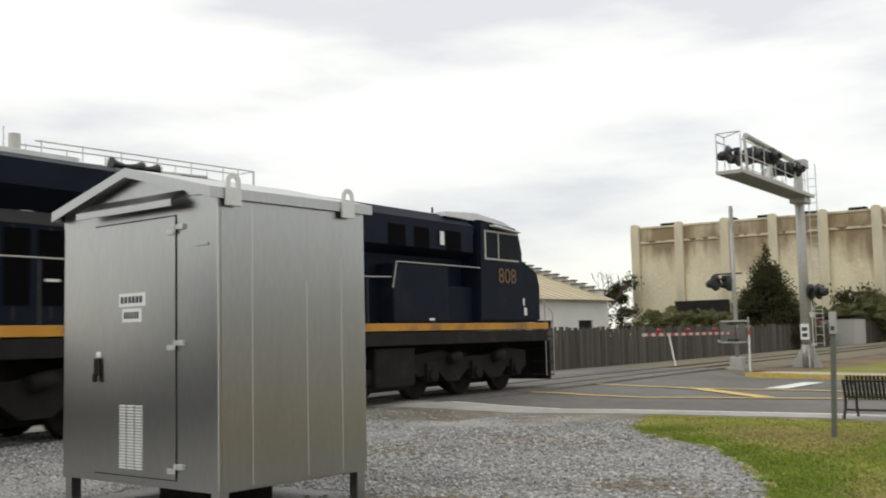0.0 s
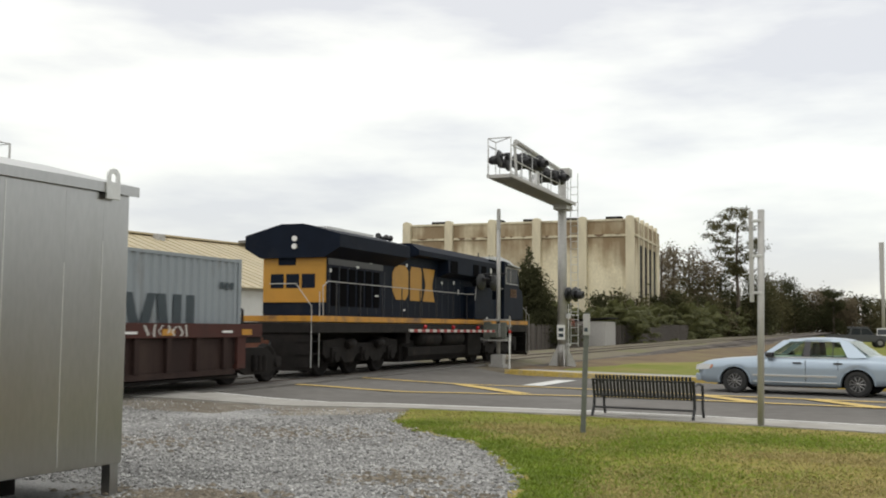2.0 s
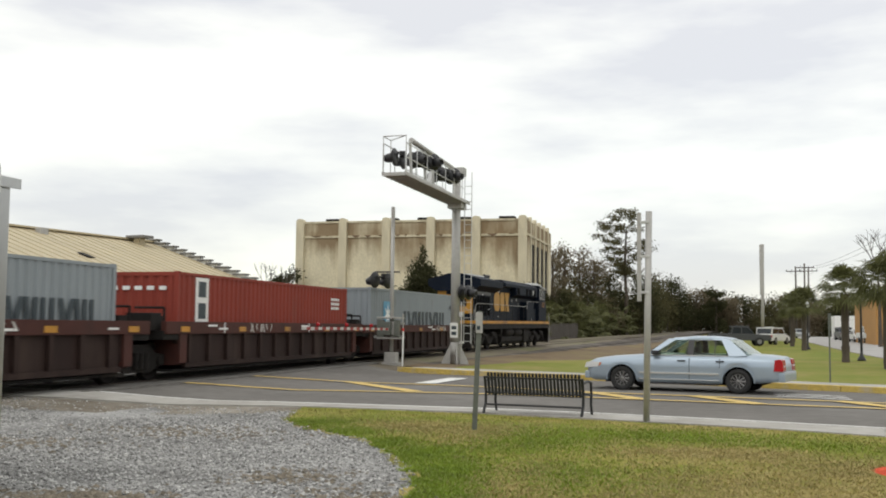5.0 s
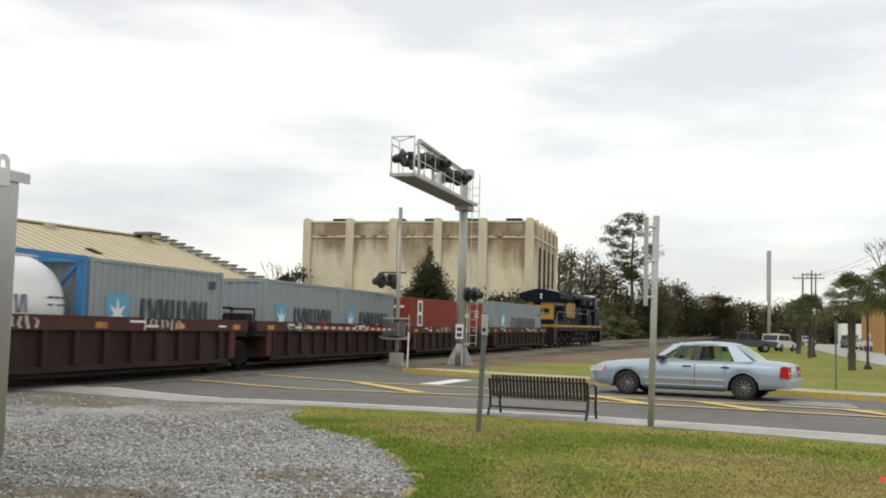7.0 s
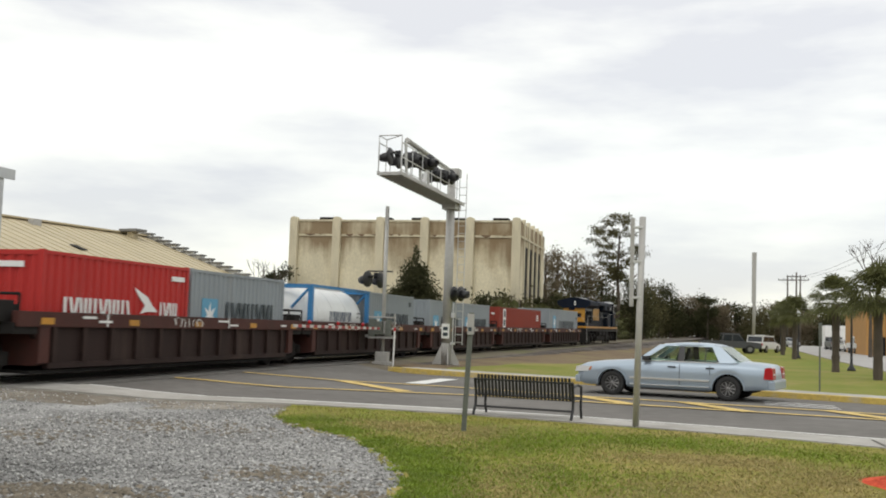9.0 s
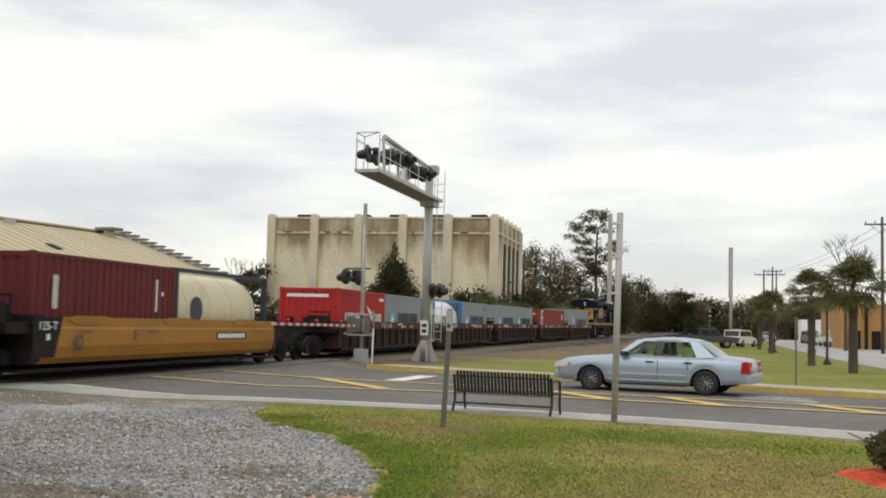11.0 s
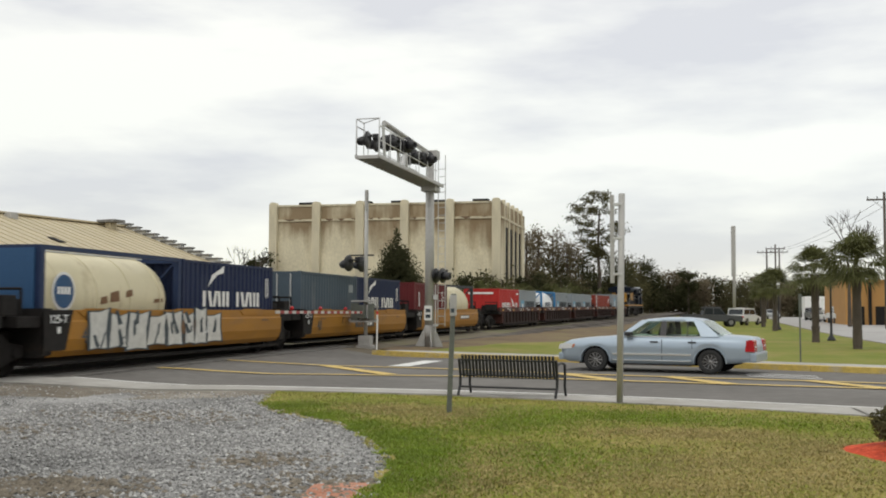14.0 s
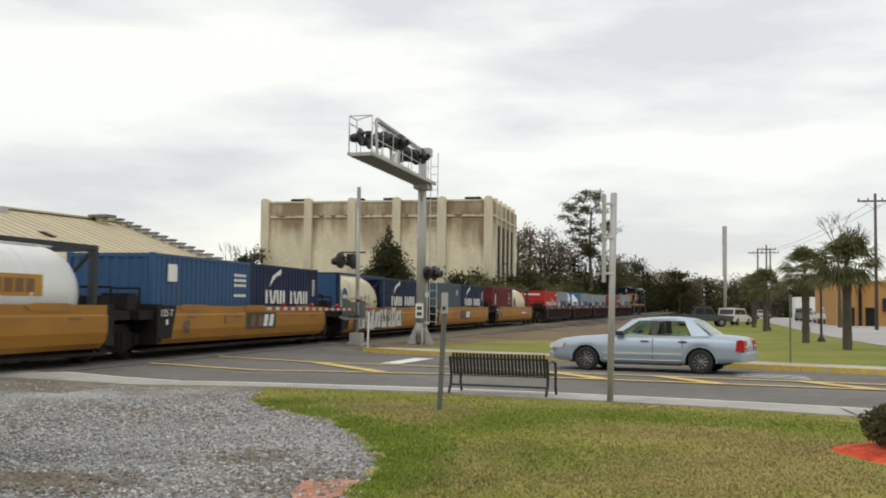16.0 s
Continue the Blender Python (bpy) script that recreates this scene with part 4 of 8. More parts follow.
def palmetto(x, y, h, seed):
    t = thing("palmetto_clump", pose(x, y, height(x, y)), "dense olive green palmetto clump behind the fence", "shrub", "palmetto hedge")
    part("fronds", fan_mesh(lambda g: [(Vector((g.uniform(-1, 1) * h * 0.35, g.uniform(-1, 1) * h * 0.35, h * g.uniform(0.05, 0.62))), g.uniform(0, math.tau), g.uniform(-0.3, 1.3), h * g.uniform(0.35, 0.55), 0.02 * h) for _ in range(90)], seed), "leaf_palm", t)


rng = random.Random(77)
for k in range(14):
    az = 21.8 - k * 0.93
    yy = 96 + rng.uniform(-4, 4)
    if not 14.2 < az < 17.4:
        x, y = polar(az, yy)
        palmetto(x, y, 3.8 + rng.uniform(-0.6, 0.8), 100 + k)
for k in range(16):
    f = k / 15
    palmetto(-19.5 + 7.0 * f + rng.uniform(-0.6, 0.6), 99 + 100 * f, 4.0 + 2.2 * f + rng.uniform(-0.4, 0.6), 130 + k)
for k in range(10):
    f = k / 9
    x, y = -21.0 + 9.0 * f, 104 + 92 * f
    tree(x, y, 5.5 + 2.5 * f, round_crown(5.5 + 2.5 * f, 2.6, 160 + k, 14, -0.02), 2600, 0.2, "leaf_mid" if k % 2 else "leaf_dark", "dark overgrown shrub along the railway line", 160 + k, 0.12, "hedge_shrub", group="hedge by the line")

# ---- crossing equipment ----
M.update({
    "brushed": mat("brushed_sheet_steel", (0.46, 0.46, 0.45), 0.28, 1.0, vary=0.06, scale=0.9, fine=25, dirt=(0.42, 0.42, 0.40), dirt_amt=0.3, dirt_scale=2.4, stretch=(1, 1, 0.3), bump=0.015),
    "seam": mat("bright_steel_seam", (0.62, 0.62, 0.60), 0.35, 0.8, vary=0.1, bump=0),
    "bench_black": mat("black_powder_coat", (0.012, 0.012, 0.013), 0.5, vary=0.2, bump=0.05),
    "car_blue": mat("pale_blue_car_paint", (0.36, 0.43, 0.505), 0.3, 0.4, vary=0.03, scale=0.6, bump=0.0),
    "car_glass": pane_mat("car_window_glass", (0.62, 0.72, 0.60)),
    "car_seat": mat("grey_seat_cloth", (0.10, 0.105, 0.11), 0.9, vary=0.15),
    "car_grey": mat("dark_grey_car_paint", (0.07, 0.072, 0.078), 0.3, 0.2, vary=0.05, bump=0),
    "car_white": mat("white_car_paint", (0.66, 0.66, 0.66), 0.3, 0.0, vary=0.03, bump=0),
    "car_silver": mat("silver_car_paint", (0.36, 0.37, 0.38), 0.3, 0.4, vary=0.03, bump=0),
    "lamp_red": mat("red_lens", (0.42, 0.015, 0.02), 0.15, vary=0.05, bump=0),
    "lamp_amber": mat("amber_lens", (0.6, 0.25, 0.14), 0.2, vary=0.05, bump=0),
    "lamp_clear": mat("clear_lens", (0.65, 0.66, 0.66), 0.12, vary=0.05, bump=0),
    "alloy": mat("wheel_alloy", (0.24, 0.235, 0.23), 0.35, 0.6, vary=0.15),
    "post_green": mat("dull_post_paint", (0.13, 0.14, 0.12), 0.6, 0.2, vary=0.2),
})


def flasher(parent, p, yaw, lamps=(-1, 1), faces=(-1, 1)):
    """A pair of crossing lamps on a crossarm: round black targets with hoods."""
    arm = part("lamp_crossarm", (lambda b: (tube(b, (-0.5, 0, 0), (0.5, 0, 0), 0.04, 8), box(b, -0.12, 0.12, -0.1, 0.1, -0.1, 0.14, 0.02), b)[2])(B()), "black", parent, "black crossarm with crossing lamps", at=Matrix.Translation(p) @ pose(0, 0, 0, 0, 0, yaw))
    for s in lamps:
        for f in faces:
            bm = B()
            lathe(bm, [(0, 0.05), (0.02, 0.28), (0.05, 0.31), (0.07, 0.31), (0.07, 0.12)], (s * 0.42, f * 0.1, -0.12), (0, f, 0), 20)
            lathe(bm, [(0.06, 0.17), (0.3, 0.16), (0.42, 0.12), (0.42, 0.1), (0.1, 0.12)], (s * 0.42, f * 0.1, -0.12), (0, f, -0.12), 16)
            part("lamp_target", bm, "black", arm)
            bm = B()
            lathe(bm, [(0, 0.1), (0.02, 0.09), (0.03, 0.05)], (s * 0.42, f * 0.17, -0.12), (0, f, 0), 12)
            part("lamp_lens", bm, "lamp_red", arm)


def cantilever(x, y, turn, low=0.0, chord=0.12, pairs=3, reach=8.9, lift=0.0, slope=0.0):
    z = height(x, y)
    t = thing("signal_cantilever", pose(x, y, z, 0, 0, turn), "grey steel cantilever with walkway and black crossing lamps", "crossing signal", "cantilever signals")
    bm = B()
    tube(bm, (0, 0, 0.3), (0, 0, 7.75 + lift - z), 0.2, 18, 0.17)
    mast = part("mast", bm, "grey_paint", t)
    bm = B()
    for k in range(4):
        a = k * math.pi / 2 + 0.4
        prism_pts = [(math.cos(a) * 0.17, math.sin(a) * 0.17), (math.cos(a) * 0.55, math.sin(a) * 0.55)]
        d = Vector((-math.sin(a), math.cos(a), 0)) * 0.02
        p0, p1 = Vector((*prism_pts[0], 0)), Vector((*prism_pts[1], 0))
        for s in (1,):
            vs = [bm.verts.new(v) for v in (p0 - d + Vector((0, 0, 0.02)), p1 - d + Vector((0, 0, 0.02)), p1 - d + Vector((0, 0, 0.15)), p0 - d + Vector((0, 0, 0.95)), p0 + d + Vector((0, 0, 0.02)), p1 + d + Vector((0, 0, 0.02)), p1 + d + Vector((0, 0, 0.15)), p0 + d + Vector((0, 0, 0.95)))]
            for q in ((0, 1, 2, 3), (7, 6, 5, 4), (0, 4, 5, 1), (1, 5, 6, 2), (2, 6, 7, 3), (3, 7, 4, 0)):
                bm.faces.new([vs[i] for i in q])
    tube(bm, (0, 0, -0.1), (0, 0, 0.05), 0.55, 16)
    tube(bm, (0, 0, 0.05), (0, 0, 0.95), 0.2, 16, 0.2)
    part("mast_base", bm, "grey_paint", t)
    # walkway out over the road
    end = Vector((-0.38, -reach, 0))
    ang = math.degrees(math.atan2(end.x, -end.y))
    L = end.length
    zp = 6.55 + lift - z
    frame_m = pose(0, 0, zp, -slope, 0, ang)
    bm = B()
    box(bm, -0.42, 0.42, -L, 0.5, -0.04, 0.02, 0.01)
    for s in (-1, 1):
        box(bm, s * 0.42 - 0.03, s * 0.42 + 0.03, -L, 0.5, -0.08, 0.05, 0.01)
    for k in range(18):
        box(bm, -0.42, 0.42, -L + k * reach / 18, -L + k * reach / 18 + 0.05, -0.1, -0.04)
    part("walkway", bm, "grey_paint", t, at=frame_m)
    bm = B()
    tube(bm, (-0.05, -L + 1.9, 1.5 - low), (-0.05, 0.3, 1.3 - low), chord, 14)
    part("top_chord", bm, "grey_paint", t, at=frame_m)
    for s in (-0.42, 0.42):
        bm = B()
        for k in range(7):
            tube(bm, (s, -L + 0.1 + k * (L - 0.7) / 6, 0), (s, -L + 0.1 + k * (L - 0.7) / 6, 1.05), 0.018, 6)
        bar(bm, [(s, -L + 0.1, 1.05), (s, -0.4, 1.0)], 0.022)
        bar(bm, [(s, -L + 0.1, 0.55), (s, -0.4, 0.5)], 0.018)
        part("guard_rail", bm, "steel", t, at=frame_m)
    top = 1.05 if low else 1.3
    for pts in ([(-0.42, -L + 0.05, 0), (-0.42, -L + 0.05, top), (0.42, -L + 0.05, top), (0.42, -L + 0.05, 0)], [(-0.42, -L + 0.8, 0.0), (-0.42, -L + 0.8, top), (-0.42, -L + 0.05, top)], [(0.42, -L + 0.05, top), (-0.42, -L + 0.8, top)]):
        bm = B()
        bar(bm, pts, 0.02)
        part("cage_bar", bm, "steel", t, at=frame_m)
    for k, y0 in enumerate((-5.5, -3.9, -2.9)):
        bm = B()
        bar(bm, [(-0.05, y0, 0.05), (-0.05, y0 - 0.25, 1.45 - low)], 0.06)
        part("hanger", bm, "steel", t, at=frame_m)
    bm = B()
    bar(bm, [(-0.05, -3.5, 0.05), (-0.05, -3.1, 1.45 - low)], 0.09)
    part("diagonal_brace", bm, "steel", t, at=frame_m)
    for k, (y0, zz, yw, fs) in enumerate(((-L + 0.65, 0.72, 86, (1,)), (-4.6, 1.02, 60, (-1, 1)), (-1.9, 0.92, 60, (-1, 1)))[3 - pairs:]):
        flasher(t, frame_m @ Vector((0.1, y0 - 2 * low, zz - 0.7 * low)), yw, faces=fs)
    bm = B()
    box(bm, -0.28, 0.28, 0.02, 0.5, 1.1 - low, 1.45 - low, 0.03)
    part("chord_bracket", bm, "grey_paint", t, at=frame_m)
    bm = B()
    box(bm, -0.3, 0.3, -0.3, 0.5, -0.3, -0.06, 0.03)
    part("walkway_bracket", bm, "grey_paint", t, at=frame_m)
    # ladder
    bm = B()
    for s in (0.32, 0.62):
        tube(bm, (s, 0.15, 0.9), (s, 0.15, 8.0 - z), 0.02, 6)
    for k in range(21):
        tube(bm, (0.32, 0.15, 1.0 + k * 0.32), (0.62, 0.15, 1.0 + k * 0.32), 0.014, 6)
    part("ladder", bm, "steel", t)
    flasher(t, Vector((0.55, 0.35, 3.1)), 72, (-1,))
    bm = B()
    box(bm, -0.16, 0.16, -0.24, -0.19, 1.15, 1.75)
    plate = part("notice_plate", bm, "white", t, "white notice plate with dark bars")
    for zz in (1.25, 1.48):
        bm = B()
        box(bm, -0.1, 0.1, -0.246, -0.24, zz, zz + 0.14)
        part("notice_bar", bm, "ink", plate)
    bm = B()
    bar(bm, [(0.28, -0.1, 0.6), (0.28, -0.1, 2.6)], 0.03)
    box(bm, 0.2, 0.34, -0.2, 0.0, 2.0, 2.2, 0.01)
    box(bm, 0.2, 0.36, -0.2, 0.0, 0.9, 1.0, 0.01)
    part("conduit", bm, "steel", t)


cantilever(-10.25, 41.4, 0, 0.0, 0.1, 3, 7.5, 0.22, 0.8)
cantilever(-26.6, 18.2, 178, 0.85, 0.09, 1)


def gate():
    x, y = -11.85, 37.8
    z = height(x, y)
    t = thing("crossing_gate", pose(x, y, z), "crossing gate with lowered red and white striped arm", "crossing gate")
    bm = B()
    tube(bm, (0, 0, 0.4), (0, 0, 5.9), 0.075, 12)
    part("mast", bm, "grey_paint", t)
    bm = B()
    box(bm, -0.3, 0.3, -0.3, 0.3, -0.1, 0.08, 0.02)
    box(bm, -0.24, 0.24, -0.2, 0.2, 0.08, 0.45, 0.05)
    part("base", bm, "grey_paint", t)
    bm = B()
    box(bm, -0.2, 0.2, -0.25, 0.2, 1.1, 1.6, 0.04)
    mech = part("gate_mechanism", bm, "grey_paint", t, "grey gate motor housing")
    bm = B()
    box(bm, -0.7, 0.5, -0.06, 0.06, 0.98, 1.08, 0.01)
    box(bm, -0.5, 0.5, -0.06, 0.06, 1.5, 1.58, 0.01)
    bar(bm, [(0.45, 0, 0.5), (0.45, 0, 1.9)], 0.03)
    bar(bm, [(-0.42, 0.05, 1.0), (-0.45, 0.05, 1.6)], 0.03)
    part("counterweight_frame", bm, "grey_paint", mech)
    for zz in (0.95, 1.72):
        bm = B()
        box(bm, -0.48, 0.42, -0.34, 0.3, zz, zz + 0.06, 0.01)
        part("gear_shelf", bm, "grey_paint", mech)
    for xx, yy, w, z0, z1 in ((-0.36, -0.2, 0.14, 1.02, 1.68), (0.28, -0.22, 0.1, 1.05, 1.66), (-0.05, -0.34, 0.13, 1.1, 1.6)):
        bm = B()
        box(bm, xx - w, xx + w, yy - 0.1, yy + 0.1, z0, z1, 0.02)
        part("relay_case", bm, "post_green", mech, "dull green relay case")
    # arm towards the near side of the road
    n = 26
    Lg = 8.4
    arm = part("gate_arm", (lambda b: (box(b, -0.02, 0.02, -0.5, 0.3, 1.26, 1.38), b)[1])(B()), "grey_paint", t)
    for m, off in (("stripe_red", 0), ("stripe_white", 1)):
        bm = B()
        box(bm, -0.018, 0.018, 0, Lg / n - 0.002, 0.01, 0.1)
        me = mesh_of(bm, "stripe", m)
        for k in range(off, n, 2):
            part("stripe", me, m, arm, at=pose(0, -0.5 - (k + 1) * Lg / n, 1.27 - 0.0 * k))
    for k in (6, 14, 22):
        bm = B()
        lathe(bm, [(0, 0.02), (0.01, 0.06), (0.1, 0.06), (0.12, 0.03)], (0, -0.5 - k * Lg / n, 1.39), (0, 0, 1), 10)
        part("gate_lamp", bm, "lamp_red", arm)
    flasher(t, Vector((-0.3, 0, 3.3)), 72, faces=(1,))
    bm = B()
    bar(bm, [(-0.7, 0, 3.5), (0.3, 0, 3.5)], 0.03)
    part("lamp_support", bm, "black", t)
    bm = B()
    box(bm, -0.05, 0.05, -0.08, 0.08, 5.2, 6.0, 0.01)
    part("top_bracket", bm, "grey_paint", t)


gate()


def marker_post(x, y, h, lean, label):
    t = thing("marker_post", pose(x, y, height(x, y)), label, "post", "white marker posts")
    bm = B()
    tube(bm, (0, 0, -0.1), (lean, 0, h), 0.035, 8)
    part("post", bm, "white", t)


marker_post(-11.35, 37.6, 1.3, 0.02, "slim white plastic marker post with red cap")
bm = B()
tube(bm, (0, 0, 0), (0, 0, 0.12), 0.045, 8)
single("reflector_cap", bm, "red", "small red reflector cap on the post", "reflector", at=pose(-11.33, 37.6, height(-11.35, 37.6) + 1.3))
x, y = polar(21.1, 40.2)
marker_post(x + 0.4, y, 1.3, -0.25, "leaning white plastic marker post")


def cabinet():
    t = thing("signal_cabinet", pose(-6.26, 6.19, 0, 0, 0, -5.8), "brushed steel railway signal cabinet on short legs", "cabinet")
    x0, x1, y0, y1, z0, z1 = -2.32, 0.0, 0.0, 1.77, 0.28, 2.78
    bm = B()
    box(bm, x0, x1, y0, y1, z0, z1, 0.012)
    body = part("body", bm, "brushed", t)
    # overlapping side sheets
    for a, b in ((0.03, 0.36), (0.365, 1.0), (1.005, 1.44), (1.445, 1.74)):
        bm = B()
        box(bm, x1, x1 + 0.006, a, b + 0.004, z0 + 0.03, z1 - 0.02, 0)
        part("side_sheet", bm, "brushed", body)
    for yy, zt in ((0.362, z1 - 0.08), (1.002, z1 - 0.72), (1.442, z1 - 0.5)):
        bm = B()
        box(bm, x1 + 0.005, x1 + 0.009, yy - 0.006, yy + 0.006, z0 + 0.04, zt)
        part("seam", bm, "seam", body, "bright riveted seam")
    bm = B()
    box(bm, x1 - 0.006, x1 + 0.003, y0 - 0.003, y0 + 0.006, z0 + 0.03, z1 - 0.1)
    part("corner_seam", bm, "seam", body)
    bm = B()
    prism(bm, [(x0, z1), (x1, z1), ((x0 + x1) / 2, z1 + 0.30)], "y", y0, y1)
    part("gable", bm, "brushed", t)
    for s, xe in ((-1, x0), (1, x1)):
        bm = B()
        xm = (x0 + x1) / 2
        xo = xe + s * 0.045
        prism(bm, [(xm, z1 + 0.32), (xo, z1 + 0.03), (xo, z1 - 0.06), (xo - s * 0.015, z1 - 0.06), (xo - s * 0.015, z1 + 0.01), (xm, z1 + 0.29)], "y", y0 - 0.1, y1 + 0.08)
        roof = part("roof_sheet", bm, "brushed", t)
    bm = B()
    xm = (x0 + x1) / 2
    prism(bm, [(x0 - 0.045, z1 - 0.06), (xm, z1 + 0.24), (x1 + 0.045, z1 - 0.06), (x1 + 0.045, z1 + 0.03), (xm, z1 + 0.325), (x0 - 0.045, z1 + 0.03)], "y", y0 - 0.115, y0 - 0.1)
    part("roof_fascia", bm, "brushed", t)
    # rain hood over the door
    bm = B()
    prism(bm, [(0.0, z1 + 0.06), (-0.14, z1 - 0.03), (-0.14, z1 - 0.09), (-0.12, z1 - 0.09), (-0.12, z1 - 0.04), (0, z1 - 0.0)], "x", -1.9, -0.45)
    part("rain_hood", bm, "brushed", t)
    # door
    bm = B()
    box(bm, -1.78, -0.56, -0.014, 0.0, 0.36, 2.62, 0.004)
    door = part("door", bm, "brushed", t, "flush steel door with louvres")
    bm = B()
    box(bm, -1.786, -0.552, -0.003, 0.002, 0.35, 2.632)
    part("door_gap", bm, "dark", t)
    me = None
    for c in range(3):
        for r in range(22):
            if me is None:
                bm = B()
                box(bm, 0, 0.095, -0.012, 0, 0, 0.013)
                me = mesh_of(bm, "louvre", "white")
            part("louvre", me, "white", door, at=pose(-1.36 + c * 0.12, -0.013, 0.42 + r * 0.026))
    for z in (0.45, 1.5, 2.5):
        bm = B()
        box(bm, -0.66, -0.56, -0.03, -0.012, z - 0.04, z + 0.005, 0.004)
        box(bm, -0.55, -0.44, -0.025, -0.0, z + 0.0, z + 0.045, 0.004)
        tube(bm, (-0.555, -0.024, z - 0.03), (-0.555, -0.024, z + 0.05), 0.011, 8)
        part("hinge", bm, "steel", t)
    bm = B()
    box(bm, -1.75, -1.66, -0.04, -0.012, 1.24, 1.4, 0.008)
    box(bm, -1.735, -1.685, -0.065, -0.035, 1.18, 1.26, 0.01)
    lock = part("lock_hasp", bm, "dark", door, "dark padlocked hasp")
    bm = B()
    box(bm, -1.74, -1.67, -0.022, -0.013, 1.41, 1.46)
    part("lock_label", bm, "white", door)
    for z, a, b in ((1.86, -1.38, -0.98), (1.72, -1.33, -1.04)):
        bm = B()
        box(bm, a, b, -0.018, -0.013, z, z + 0.12)
        lab = part("label_plate", bm, "white", door, "white label plate with dark bars")
        n = 6
        w = (b - a - 0.06) / n
        for k in range(n):
            bm = B()
            box(bm, a + 0.03 + k * w, a + 0.03 + k * w + w * 0.7, -0.0205, -0.018, z + 0.03, z + 0.09)
            part("label_bar", bm, "ink", lab)
    bm = B()
    box(bm, -0.3, -0.12, -0.012, 0, 2.34, 2.36)
    part("drip_edge", bm, "brushed", t)
    # lifting lugs
    for yy in (0.12, 1.5):
        for xx in (x1 + 0.046, x0 - 0.066):
            bm = B()
            box(bm, xx, xx + 0.02, yy - 0.085, yy + 0.085, z1 - 0.12, z1 + 0.035, 0.004)
            n = 14
            ring = []
            for k in range(n + 1):
                a = math.pi * k / n
                ring.append((yy + 0.075 * math.cos(a), z1 + 0.09 + 0.07 * math.sin(a)))
            inner = [(yy + 0.035 * math.cos(math.pi * k / n), z1 + 0.085 + 0.032 * math.sin(math.pi * k / n)) for k in range(n, -1, -1)]
            prism(bm, [(yy + 0.075, z1 + 0.03)] + ring + [(yy - 0.075, z1 + 0.03), (yy - 0.035, z1 + 0.03)] + inner[:] + [(yy + 0.035, z1 + 0.03)], "x", xx, xx + 0.02)
            part("lifting_lug", bm, "seam", t, "pale drilled lifting lug")
    for xx in (x0 + 0.02, x1 - 0.12):
        for yy in (y0 + 0.02, y1 - 0.12):
            bm = B()
            box(bm, xx, xx + 0.1, yy, yy + 0.1, -0.05, z0)
            part("leg", bm, "brushed", t)
    bm = B()
    box(bm, -1.5, -0.8, 0.5, 1.3, -0.02, 0.27, 0.03)
    part("cable_box", bm, "dark", t)


cabinet()

# ---- bench, posts ----


def bench():
    a, b = Vector((-3.97, 18.29, 0)), Vector((-2.19, 17.97, 0))
    yaw = math.degrees(math.atan2(b.y - a.y, b.x - a.x))
    L = (b - a).length
    t = thing("park_bench", pose(a.x, a.y, 0.03, 0, 0, yaw) @ Matrix.Diagonal((1, 1, 0.9, 1)), "black metal park bench with upright slats", "bench")
    n = 27
    bm = B()
    prism(bm, [(0.06, 0.36), (-0.02, 0.78), (-0.012, 0.80), (0.008, 0.80), (0.09, 0.36)], "x", -0.02, 0.02)
    me = mesh_of(bm, "back_slat", "bench_black")
    bm = B()
    prism(bm, [(0.06, 0.36), (0.05, 0.42), (0.50, 0.42), (0.52, 0.40), (0.52, 0.385), (0.09, 0.385)], "x", -0.02, 0.02)
    me2 = mesh_of(bm, "seat_slat", "bench_black")
    for k in range(n):
        x = 0.06 + (L - 0.12) * k / (n - 1)
        part("back_slat", me, "bench_black", t, at=pose(x, 0, 0))
        part("seat_slat", me2, "bench_black", t, at=pose(x, 0, 0))
    for p, q in (((0, -0.005, 0.70), (L, -0.005, 0.70)), ((0, 0.065, 0.40), (L, 0.065, 0.40)), ((0, 0.5, 0.38), (L, 0.5, 0.38)), ((0, 0.1, 0.16), (L, 0.1, 0.16))):
        bm = B()
        tube(bm, p, q, 0.02, 8)
        part("rail", bm, "bench_black", t)
    for x in (0.0, L):
        bm = B()
        bar(bm, [(x, -0.06, 0.0), (x, 0.04, 0.2), (x, 0.05, 0.42), (x, -0.02, 0.72)], 0.026, 8)
        bar(bm, [(x, 0.56, 0.0), (x, 0.5, 0.2), (x, 0.52, 0.4), (x, 0.5, 0.62), (x, 0.3, 0.66), (x, 0.0, 0.62)], 0.024, 8)
        bar(bm, [(x, 0.05, 0.39), (x, 0.52, 0.39)], 0.02, 8)
        part("end_frame", bm, "bench_black", t)


bench()
t = thing("sign_post", pose(-3.45, 15.17, 0), "weathered narrow steel sign post with a small box", "post")
bm = B()
prism(bm, [(-0.035, -0.02), (0.035, -0.02), (0.035, 0.02), (0.02, 0.02), (0.02, -0.005), (-0.02, -0.005), (-0.02, 0.02), (-0.035, 0.02)], "z", -0.1, 1.78)
part("post", bm, "post_green", t, at=pose(0, 0, 0, 0, 2.2, 0))
bm = B()
box(bm, 0.02, 0.11, -0.06, 0.03, 1.45, 1.76, 0.01)
part("small_box", bm, "grey_paint", t)
bm = B()
box(bm, 0.04, 0.09, -0.066, -0.06, 1.5, 1.56)
part("box_bar", bm, "ink", t)


